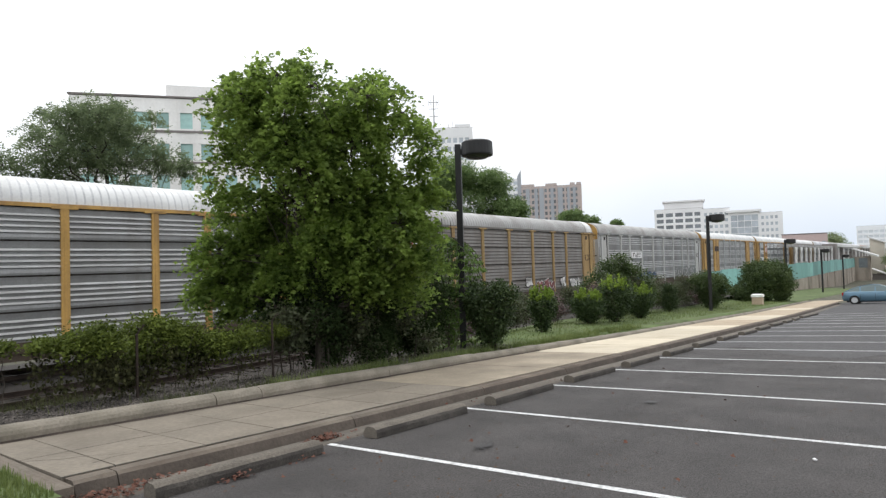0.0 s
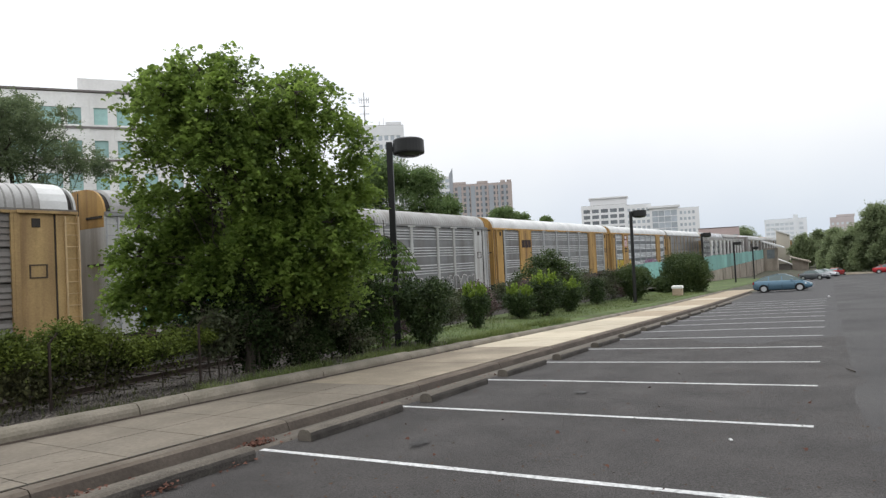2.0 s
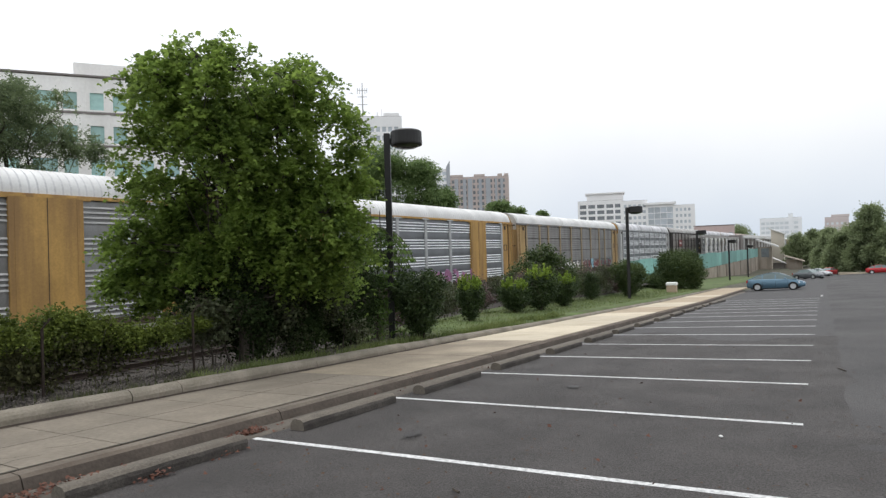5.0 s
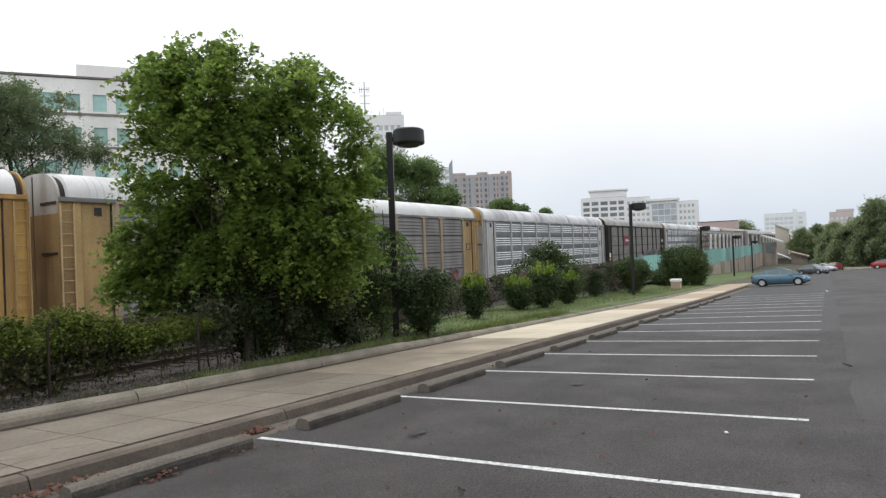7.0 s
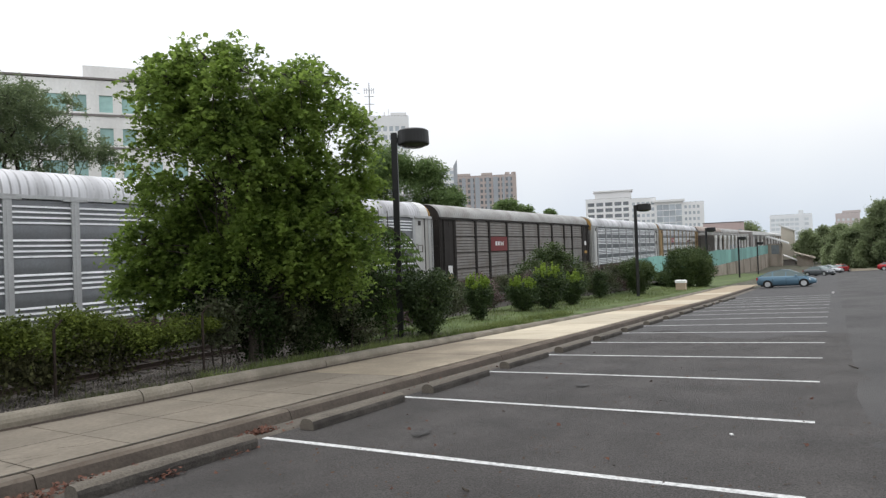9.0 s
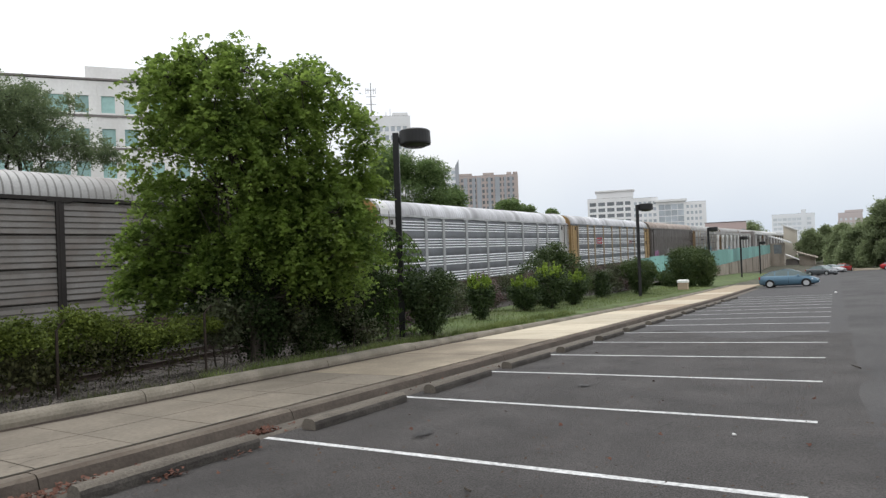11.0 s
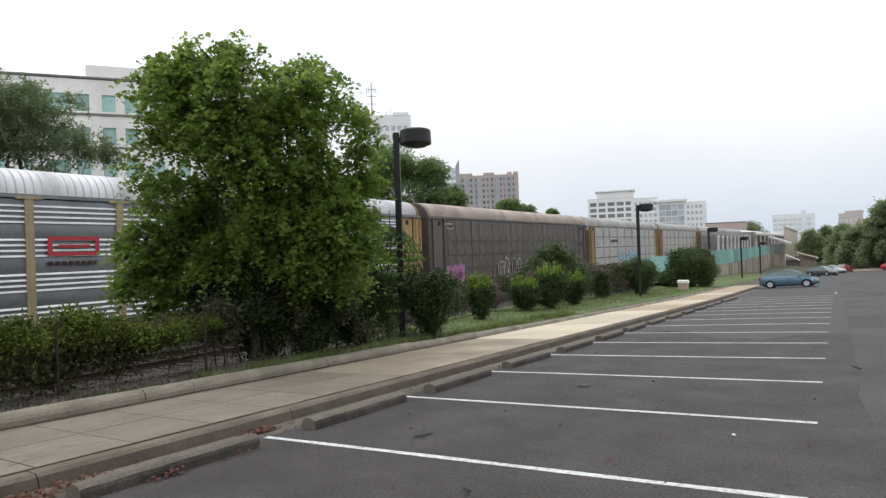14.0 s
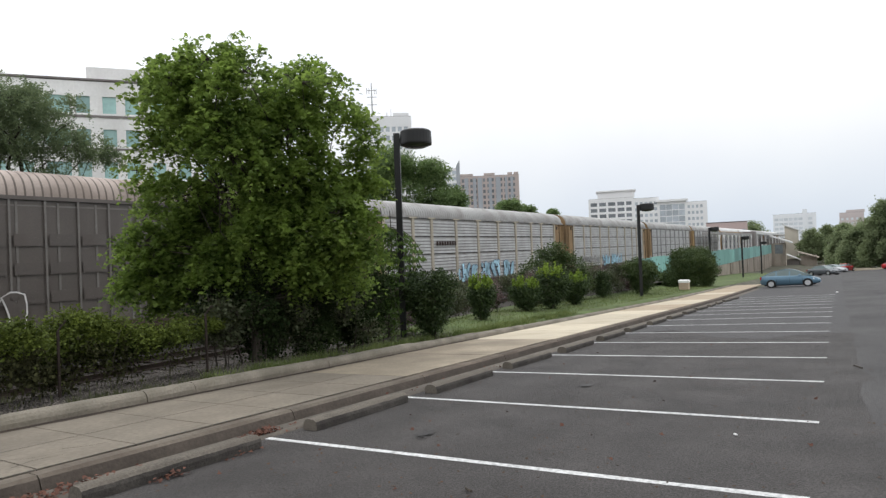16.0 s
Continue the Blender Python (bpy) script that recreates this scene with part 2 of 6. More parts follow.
    "slate": shade("slate_grey_steel", (0.180, 0.176, 0.172), 0.16, 0.8, 22, 0.45, 0.1, 0.08, streak=0.9, dirt=(0.12, 0.10, 0.085), dirt_amount=0.45, dirt_scale=1.2, per_piece=0.07),
    "brown": shade("brown_grey_paint", (0.098, 0.081, 0.071), 0.14, 0.6, 20, 0.42, 0.0, 0.05, streak=0.9, dirt=(0.075, 0.058, 0.049), dirt_amount=0.5, dirt_scale=1.2, per_piece=0.05, spec=0.7),
    "roof_white": shade("white_roof_paint", (0.66, 0.66, 0.65), 0.08, 0.5, 14, 0.6, 0.0, 0.05, dirt=(0.42, 0.41, 0.40), dirt_amount=0.5, dirt_scale=0.8),
    "roof_mottled": shade("mottled_roof_steel", (0.58, 0.58, 0.60), 0.14, 0.5, 14, 0.55, 0.2, 0.05, dirt=(0.27, 0.265, 0.27), dirt_amount=0.75, dirt_scale=0.9, stretch=(1.0, 0.12, 0.12)),
    "roof_grey": shade("grey_roof_steel", (0.38, 0.375, 0.365), 0.12, 0.5, 14, 0.65, 0.15, 0.05, dirt=(0.22, 0.20, 0.18), dirt_amount=0.6, dirt_scale=0.8),
    "roof_tan": shade("tan_roof_steel", (0.39, 0.325, 0.285), 0.12, 0.5, 14, 0.7, 0.1, 0.05, dirt=(0.20, 0.16, 0.13), dirt_amount=0.6, dirt_scale=0.8),
    "groove_white": shade("darker_white_groove", (0.55, 0.55, 0.555), 0.2, 0.8, 14, 0.7, bump=0.05, dirt=(0.30, 0.29, 0.28), dirt_amount=0.5, dirt_scale=0.8),
    "groove_mottled": shade("darker_steel_groove", (0.43, 0.43, 0.44), 0.2, 0.8, 14, 0.7, bump=0.05, dirt=(0.20, 0.195, 0.19), dirt_amount=0.6, dirt_scale=0.9),
    "groove_grey": shade("darker_grey_groove", (0.22, 0.215, 0.205), 0.2, 0.8, 14, 0.8, bump=0.05, dirt=(0.15, 0.135, 0.12), dirt_amount=0.6, dirt_scale=0.8),
    "groove_tan": shade("darker_tan_groove", (0.15, 0.122, 0.105), 0.2, 0.8, 14, 0.8, bump=0.05, dirt=(0.13, 0.105, 0.085), dirt_amount=0.6, dirt_scale=0.8),
    "under": shade("underframe_and_gap_shade", (0.040, 0.034, 0.030), 0.3, 1.5, 20, 0.85, bump=0.2),
    "sill_rust": shade("rusty_sill", (0.070, 0.050, 0.036), 0.3, 1.5, 20, 0.85, bump=0.2, dirt=(0.05, 0.04, 0.035), dirt_amount=0.6),
    "bark": shade("bark", (0.060, 0.050, 0.040), 0.4, 3, 25, 0.95, bump=0.8, stretch=(1, 1, 0.25)),
    "precast": shade("precast_concrete", (0.87, 0.86, 0.835), 0.06, 0.12, 3, 0.85, bump=0.05, dirt=(0.52, 0.50, 0.47), dirt_amount=0.4, dirt_scale=0.25, streak=0.8),
    "pale_wall": shade("pale_wall", (0.82, 0.82, 0.82), 0.05, 0.1, 2, 0.9, bump=0.0),
    "pink_wall": shade("pinkish_brick_wall", (0.49, 0.415, 0.385), 0.08, 0.1, 2, 0.9, bump=0.0),
    "blue_wall": shade("blue_grey_wall", (0.38, 0.40, 0.43), 0.08, 0.1, 2, 0.9, bump=0.0),
    # farthest buildings bleached: distance haze is put into the base colours
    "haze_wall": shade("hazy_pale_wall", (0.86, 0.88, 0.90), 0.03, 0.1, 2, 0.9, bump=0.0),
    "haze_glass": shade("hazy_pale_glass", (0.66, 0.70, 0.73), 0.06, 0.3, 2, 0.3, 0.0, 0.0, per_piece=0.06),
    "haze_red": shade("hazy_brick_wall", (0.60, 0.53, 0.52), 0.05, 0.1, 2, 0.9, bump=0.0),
    "brown_tan": shade("rusty_tan_paint", (0.31, 0.205, 0.105), 0.18, 0.7, 18, 0.75, bump=0.1, streak=1.0, dirt=(0.13, 0.09, 0.06), dirt_amount=0.6, dirt_scale=2.2),
    # brick paled towards pink, with haze mixed into its colour
    "red_wall": shade("hazed_red_brick_wall", (0.54, 0.42, 0.40), 0.08, 0.1, 2, 0.9, bump=0.0),
    "coping": shade("dark_coping", (0.20, 0.18, 0.17), 0.15, 0.5, 5, 0.7, bump=0.0),
    "teal_glass": shade("teal_glass", (0.33, 0.52, 0.49), 0.12, 0.3, 2, 0.12, 0.0, 0.0, per_piece=0.15, spec=0.5),
    "dark_glass": shade("dark_glass", (0.19, 0.205, 0.22), 0.2, 0.3, 2, 0.12, 0.0, 0.0, per_piece=0.25, spec=0.5),
    # far window glass lightened, haze being part of the colour
    "hazy_glass": shade("hazed_blue_glass", (0.46, 0.50, 0.54), 0.12, 0.3, 2, 0.2, 0.0, 0.0, per_piece=0.15, spec=0.5),
    "teal_fence": shade("teal_screen", (0.20, 0.40, 0.37), 0.12, 0.3, 8, 0.8, bump=0.1, dirt=(0.20, 0.32, 0.30), dirt_amount=0.5, dirt_scale=0.4, per_piece=0.28),
    "wall_concrete": shade("retaining_wall_concrete", (0.36, 0.31, 0.26), 0.2, 0.3, 10, 0.9, bump=0.2, streak=0.8, dirt=(0.12, 0.10, 0.08), dirt_amount=0.6, dirt_scale=0.5),
    "cream": shade("cream_stucco", (0.56, 0.51, 0.43), 0.08, 0.3, 10, 0.9, bump=0.1),
    "cabinet_tan": shade("tan_cabinet", (0.44, 0.34, 0.25), 0.12, 1, 12, 0.8, bump=0.1),
    "cabinet_white": shade("white_cabinet_lid", (0.74, 0.74, 0.72), 0.06, 1, 12, 0.7, bump=0.05),
    "tyre": shade("tyre_rubber", (0.018, 0.018, 0.018), 0.2, 4, 40, 0.9),
    "rim": shade("alloy_rim", (0.55, 0.56, 0.57), 0.08, 4, 40, 0.35, 0.6, 0.0),
    "car_blue": shade("blue_car_paint", (0.105, 0.185, 0.25), 0.04, 1, 30, 0.28, 0.25, 0.0),
    "car_grey": shade("grey_car_paint", (0.13, 0.14, 0.15), 0.04, 1, 30, 0.28, 0.25, 0.0),
    "car_silver": shade("silver_car_paint", (0.50, 0.51, 0.53), 0.04, 1, 30, 0.28, 0.3, 0.0),
    "car_red": shade("red_car_paint", (0.42, 0.025, 0.03), 0.04, 1, 30, 0.28, 0.1, 0.0),
    "car_glass": shade("car_glass", (0.13, 0.17, 0.17), 0.05, 1, 30, 0.06, 0.0, 0.0),
    "lamp_red": shade("tail_lamp", (0.35, 0.02, 0.02), 0.05, 1, 30, 0.15, bump=0.0),
    "lamp_clear": shade("head_lamp", (0.7, 0.72, 0.74), 0.05, 1, 30, 0.1, bump=0.0),
    "dead_leaf": foliage("fallen_leaf", (0.060, 0.023, 0.016), (0.160, 0.074, 0.050), 0.1, 0.8, 6.0),
    "litter": foliage("trodden_leaf", (0.030, 0.022, 0.018), (0.11, 0.065, 0.042), 0.05, 0.9),
    "maple": foliage("maple_leaf", (0.072, 0.120, 0.030), (0.305, 0.418, 0.092), 0.67, 0.55, 2.2, 0.25, 0.40),
    "vine": foliage("vine_leaf", (0.022, 0.036, 0.008), (0.190, 0.240, 0.045), 0.34, 0.7, 2.2, 0.2, 0.45),
    "low_vine": foliage("brownish_vine_leaf", (0.018, 0.020, 0.009), (0.080, 0.082, 0.034), 0.25, 0.8, 2.6, 0.15),
    "weed": foliage("weed_leaf", (0.052, 0.066, 0.034), (0.120, 0.132, 0.066), 0.35),
    "shrub_mid": foliage("loose_shrub_leaf", (0.036, 0.062, 0.022), (0.100, 0.138, 0.044), 0.3),
    "hedge": foliage("shaded_thicket_leaf", (0.012, 0.024, 0.008), (0.042, 0.064, 0.018), 0.18, 0.9, 0.9, 0.15),
    "box_leaf": foliage("shrub_leaf", (0.016, 0.032, 0.012), (0.072, 0.108, 0.034), 0.22, 0.5, 3.0),
    "hedge_bright": foliage("bright_shrub_leaf", (0.14, 0.22, 0.034), (0.38, 0.50, 0.085), 0.45),
    "willow": foliage("feathery_leaf", (0.050, 0.098, 0.022), (0.16, 0.25, 0.055), 0.45),
    "mid_leaf": foliage("green_tree_leaf", (0.095, 0.150, 0.058), (0.225, 0.310, 0.115), 0.55),
    # far leaves lightened and greyed: distance haze is put into their colours
    "far_leaf": foliage("hazed_tree_leaf", (0.165, 0.205, 0.110), (0.290, 0.345, 0.180), 0.5, 0.7, 0.35, 0.2, 0.3),
    "pine_leaf": foliage("grey_green_leaf", (0.110, 0.150, 0.080), (0.245, 0.305, 0.155), 0.5),
    "myrtle": foliage("myrtle_bloom", (0.085, 0.062, 0.055), (0.20, 0.13, 0.13), 0.3),
    "grass_blade": foliage("grass_blade", (0.075, 0.110, 0.030), (0.210, 0.250, 0.085), 0.3),
    "weed_blade": foliage("dull_weed_blade", (0.040, 0.048, 0.018), (0.105, 0.115, 0.045), 0.25),
    "ink": shade("dark_lettering", (0.035, 0.018, 0.014), 0.1, 2, 20, 0.7, bump=0.0),
    "sign_red": shade("red_sign_paint", (0.42, 0.035, 0.05), 0.1, 2, 20, 0.6, bump=0.0),
    "sign_maroon": shade("maroon_sign_paint", (0.17, 0.035, 0.035), 0.1, 2, 20, 0.6, bump=0.0),
    "sign_blue": shade("blue_sign_paint", (0.035, 0.035, 0.16), 0.1, 2, 20, 0.6, bump=0.0),
    "sign_white": shade("white_sign_paint", (0.72, 0.71, 0.70), 0.08, 2, 20, 0.6, bump=0.0),
    "spray_pink": shade("pink_spray_paint", (0.34, 0.15, 0.26), 0.35, 1.2, 8, 0.7, bump=0.0),
    "spray_lilac": shade("lilac_spray_paint", (0.42, 0.27, 0.44), 0.3, 1.2, 8, 0.7, bump=0.0),
    "spray_teal": shade("teal_spray_paint", (0.10, 0.30, 0.33), 0.35, 1.2, 8, 0.7, bump=0.0),
    "spray_navy": shade("dark_blue_spray_paint", (0.06, 0.095, 0.17), 0.35, 1.2, 8, 0.7, bump=0.0),
    "spray_blue": shade("pale_blue_spray_paint", (0.36, 0.56, 0.66), 0.3, 1.2, 8, 0.7, bump=0.0),
    "spray_yellow": shade("yellow_spray_paint", (0.68, 0.50, 0.06), 0.3, 1.2, 8, 0.7, bump=0.0),
    "spray_white": shade("white_spray_paint", (0.62, 0.60, 0.58), 0.25, 1.2, 8, 0.7, bump=0.0),
    "spray_red": shade("dull_red_spray_paint", (0.22, 0.085, 0.085), 0.35, 1.2, 8, 0.7, bump=0.0),
    "spray_black": shade("black_spray_paint", (0.03, 0.03, 0.035), 0.3, 1.2, 8, 0.7, bump=0.0),
}


# ---- mesh helpers ----
class Shape:
    """Collects faces of one mesh."""

    def __init__(self):
        self.v, self.f = [], []

    def add(self, verts, faces, m=None):
        o = len(self.v)
        self.v += [tuple(m @ Vector(p)) for p in verts] if m else [tuple(p) for p in verts]
        self.f += [tuple(i + o for i in f) for f in faces]
        return self

    def box(self, x0, x1, y0, y1, z0, z1, m=None):
        v = [(x, y, z) for z in (z0, z1) for y in (y0, y1) for x in (x0, x1)]
        return self.add(v, [(0, 2, 3, 1), (4, 5, 7, 6), (0, 1, 5, 4), (2, 6, 7, 3), (0, 4, 6, 2), (1, 3, 7, 5)], m)

    def bevel_box(self, x0, x1, y0, y1, z0, z1, b, m=None):
        """A box with its upper edges chamfered."""
        v = [(x0, y0, z0), (x1, y0, z0), (x1, y1, z0), (x0, y1, z0), (x0, y0, z1 - b), (x1, y0, z1 - b), (x1, y1, z1 - b), (x0, y1, z1 - b),
             (x0 + b, y0 + b, z1), (x1 - b, y0 + b, z1), (x1 - b, y1 - b, z1), (x0 + b, y1 - b, z1)]
        f = [(3, 2, 1, 0), (8, 9, 10, 11)]
        for i in range(4):
            j = (i + 1) % 4
            f += [(i, j, j + 4, i + 4), (i + 4, j + 4, j + 8, i + 8)]
        return self.add(v, f, m)

    def tube(self, a, b, r0, r1=None, n=8):
        a, b = Vector(a), Vector(b)
        r1 = r0 if r1 is None else r1
        q = (b - a).to_track_quat("Z", "Y")
        v = []
        for c, r in ((a, r0), (b, r1)):
            v += [c + q @ Vector((r * math.cos(2 * math.pi * i / n), r * math.sin(2 * math.pi * i / n), 0)) for i in range(n)]
        f = [(i, (i + 1) % n, (i + 1) % n + n, i + n) for i in range(n)] + [tuple(range(n - 1, -1, -1)), tuple(range(n, 2 * n))]
        return self.add(v, f)

    def sweep(self, profile, x0, x1, caps=True):
        """A closed (y, z) profile drawn along x."""
        n = len(profile)
        v = [(x0, y, z) for y, z in profile] + [(x1, y, z) for y, z in profile]
        f = [(i, i + n, (i + 1) % n + n, (i + 1) % n) for i in range(n)]
        if caps:
            f += [tuple(range(n)), tuple(range(2 * n - 1, n - 1, -1))]
        return self.add(v, f)

    def mesh(self, name, smooth=False):
        me = bpy.data.meshes.new(name)
        me.from_pydata(self.v, [], self.f)
        me.update()
        if smooth:
            me.shade_smooth()
        return me


def part(name, shape, material, parent=None, label="", at=None, smooth=False):
    """One mesh object, as a part of its parent; alike pieces share a mesh."""
    me = shape if isinstance(shape, bpy.types.Mesh) else shape.mesh(name, smooth)
    if not me.materials:
        me.materials.append(material)
    ob = new(name, me)
    if me.materials[0] != material:
        ob.material_slots[0].link = "OBJECT"
        ob.material_slots[0].material = material
    ob.parent = parent
    if at is not None:
        ob.matrix_basis = at if isinstance(at, Matrix) else Matrix.Translation(at)
    return tagged(ob, label)


def thing(name, m, label, category, group="", kind=""):
    """An Empty at the base of a thing."""
    ob = new(name)
    ob.empty_display_size = 0.2
    ob.matrix_basis = m if isinstance(m, Matrix) else Matrix.Translation(m)
    return tagged(ob, label, category, group, kind)


# ---- the lie of the land ----
FALL = -0.0511  # across the car park, towards the railway
RAIL_TOP = -1.40
KERB_Y, WALK_Y, BACK_Y = 5.97, 6.28, 8.74
VERGE_Y = BACK_Y + 0.36


def along(x):
    if x <= 40:
        return -0.0411 * x
    return -1.644 - 0.033 * (min(x, 170) - 40)


def lot(x, y):
    return along(x) + FALL * y


def lerp(a, b, t):
    return a + (b - a) * max(0.0, min(1.0, t))


def verge(x, y):
    """Ground behind the pavement: grass, then down or up to the track bed."""
    edge = lot(x, VERGE_Y) + 0.2
    bed = RAIL_TOP - 0.28
    if x > 60:
        flat = lerp(edge + 0.1, edge + 0.25, (y - VERGE_Y) / 6)
        return flat if y < 16.2 else bed
    rise = edge + lerp(0, 0.12, (x - 15) / 15)
    return lerp(rise, bed, (y - lerp(10.6, 12.8, (x - 12) / 10)) / 3.6)


def on_lot(x, y, turn=0.0, lift=0.0):
    """A pose that lies on the sloping car park."""
    sx = along(x + 0.5) - along(x - 0.5)
    ex = Vector((1, 0, sx)).normalized()
    ez = ex.cross(Vector((0, 1, FALL)).normalized()).normalized()
    ey = ez.cross(ex)
    m = Matrix((ex, ey, ez)).transposed().to_4x4()
    return Matrix.Translation((x, y, lot(x, y) + lift)) @ m @ Matrix.Rotation(radians(turn), 4, "Z")


# ---- ground ----
def sheet(name, xs, ys, height, material, label, skirt=0.0):
    s = Shape()
    nx = len(xs)
    s.v = [(x, y, height(x, y)) for y in ys for x in xs]
    s.f = [(j * nx + i, j * nx + i + 1, (j + 1) * nx + i + 1, (j + 1) * nx + i) for j in range(len(ys) - 1) for i in range(nx - 1)]
    return tagged(part(name, s, material, smooth=True), label, kind="structure")


def terrain(x, y):
    x = max(-20.0, min(x, 200.0))
    if y < VERGE_Y:
        return lot(x, max(y, -60)) - 0.15
    if y < 26:
        return verge(x, y) - 0.05
    return lerp(RAIL_TOP - 0.35, -3.0, (y - 26) / 60)


def steps(a, b, n):
    return [a + (b - a) * i / n for i in range(n + 1)]


GX = [-900, -300, -100, -40] + steps(-20, 60, 80) + [60.5] + steps(64, 200, 34) + [260, 400, 700, 1200, 2200]
GY = [-1500, -600, -200, -80] + steps(-60, 4, 16) + steps(5, VERGE_Y, 4) + steps(9.15, 20, 44) + [22, 24, 26, 30, 40, 60, 90, 150, 300, 700, 1500]
ground = sheet("ground", GX, GY, terrain, M["earth"], "dark bare earth and weeds reaching the horizon")

def surf(x, y):
    """Top of the asphalt, newer layer included."""
    return lot(x, y) + 0.012 * noise.noise((x * 0.25, y * 0.25, 0)) + (0.008 if x > 16 else 0)


asphalt = sheet("road", steps(-20, 40, 30) + steps(43, 172, 43), steps(-45, KERB_Y - 0.01, 20), lambda x, y: lot(x, y) + 0.012 * noise.noise((x * 0.25, y * 0.25, 0)), M["asphalt"],
                "worn dark grey asphalt of a sloping car park")

xs = steps(17.6, 40, 12) + steps(43, 172, 43)
ys = steps(-45, 5.6, 110)
s = Shape()
s.v = [(q, y, lot(q, y) + 0.012 * noise.noise((q * 0.25, y * 0.25, 0)) + 0.005) for y in ys for x in xs for q in (x + (3.2 * noise.noise((y * 0.35, 0, 4)) + 0.5 * noise.noise((y * 1.7, 0, 9)) - 0.25 * y if x < 18 else 0),)]
s.f = [(j * len(xs) + i, j * len(xs) + i + 1, (j + 1) * len(xs) + i + 1, (j + 1) * len(xs) + i) for j in range(len(ys) - 1) for i in range(len(xs) - 1)]
tagged(part("road", s, M["new_asphalt"], smooth=True), "darker resurfaced asphalt of the lower car park", kind="structure")

xs = steps(6.5, 40, 67) + steps(42, 172, 65)
ys = steps(-45, -0.2, 22)
s = Shape()
s.v = [(x, q, surf(x, q) + 0.002) for y in ys for x in xs for q in (y + (0.12 * noise.noise((x * 0.5, 2, 0)) + 0.05 * noise.noise((x * 3, 5, 0)) - 0.03 if y > -0.3 else 0),)]
s.f = [(j * len(xs) + i, j * len(xs) + i + 1, (j + 1) * len(xs) + i + 1, (j + 1) * len(xs) + i) for j in range(len(ys) - 1) for i in range(len(xs) - 1)]
tagged(part("road", s, M["lane_asphalt"], smooth=True), "paler worn asphalt of the driving lane", kind="structure")

verge_grass = sheet("grass_verge", steps(11, 60, 49) + steps(62, 130, 34), [8.98] + steps(9.11, 15.9, 15), lambda x, y: verge(x, y) + 0.015 if y > 9.1 else lot(x, y) + 0.1, M["grass"], "rough mown grass strip beside the pavement")
corner_grass = sheet("grass_corner", steps(-4, 1.88, 6), steps(5.6, 8.74, 4), lambda x, y: lot(x, y) + 0.16, M["grass"], "small patch of grass at the pavement's end")


gutter = sheet("gutter", steps(2.2, 40, 38) + steps(42, 58, 8), [5.60, 5.63, 5.80, KERB_Y + 0.005], lambda x, y: lot(x, y) + (0.018 if y > 5.61 else -0.03), M["gutter"], "stained concrete gutter strip below the kerb")

# painted bay lines
PITCH, FIRST = 2.6454, 4.694
for k in range(15):
    x = FIRST + PITCH * k
    s = Shape()
    n = 12
    for i in range(n + 1):
        y = 0.22 + (5.62 - 0.22) * i / n
        w = 0.038 + 0.004 * math.sin(i * 2.1 + k)
        c = x + 0.01 + (0.17 * (5.62 - y) / 5.4 if k == 0 else 0)
        s.v += [(c - w, y, surf(c, y) + 0.005), (c + w, y, surf(c, y) + 0.005)]
    s.f = [(2 * i, 2 * i + 1, 2 * i + 3, 2 * i + 2) for i in range(n)]
    tagged(part("bay_line", s, M["paint"]), "worn white painted parking bay line", "parking line", "parking bay lines", "structure")


# wheel stops: rounded concrete bars, chipped and slightly askew
def wheel_stop_mesh(seed):
    rnd = random.Random(seed)
    prof = [(-0.112, 0), (-0.114, 0.070), (-0.100, 0.104), (-0.066, 0.130), (-0.035, 0.138), (0.035, 0.138), (0.066, 0.130), (0.100, 0.104), (0.114, 0.070), (0.112, 0)]
    s, n = Shape(), 16
    for i in range(n + 1):
        x = -0.935 + 1.87 * i / n
        pull = 0.97 if i in (0, n) else 1.0
        for y, z in prof:
            s.v.append((x, y * pull + rnd.uniform(-0.002, 0.002), z * pull + (rnd.uniform(-0.004, 0.002) if z > 0 else 0)))
    c = len(prof)
    s.f = [(i * c + j, i * c + j + 1, (i + 1) * c + j + 1, (i + 1) * c + j) for i in range(n) for j in range(c - 1)]
    s.f += [tuple(range(c - 1, -1, -1)), tuple(n * c + j for j in range(c))]
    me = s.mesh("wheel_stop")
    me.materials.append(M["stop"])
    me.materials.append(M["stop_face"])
    # front faces take the darker concrete: their shade is put into the colour
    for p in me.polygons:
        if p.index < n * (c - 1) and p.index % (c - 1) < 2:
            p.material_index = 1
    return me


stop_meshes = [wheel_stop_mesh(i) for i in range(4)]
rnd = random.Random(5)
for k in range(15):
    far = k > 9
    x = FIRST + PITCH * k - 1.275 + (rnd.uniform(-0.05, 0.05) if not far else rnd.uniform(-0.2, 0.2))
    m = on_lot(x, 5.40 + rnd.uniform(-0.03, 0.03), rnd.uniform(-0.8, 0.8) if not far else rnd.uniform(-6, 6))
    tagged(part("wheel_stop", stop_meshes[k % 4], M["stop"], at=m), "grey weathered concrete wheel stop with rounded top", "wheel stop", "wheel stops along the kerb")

# kerb: cast lengths with joints
kerb = thing("kerb", (0, 0, 0), "stained concrete kerb along the car park", "kerb", kind="structure")
back_kerb = thing("back_kerb", (0, 0, 0), "low rounded concrete edging behind the pavement", "kerb", kind="structure")


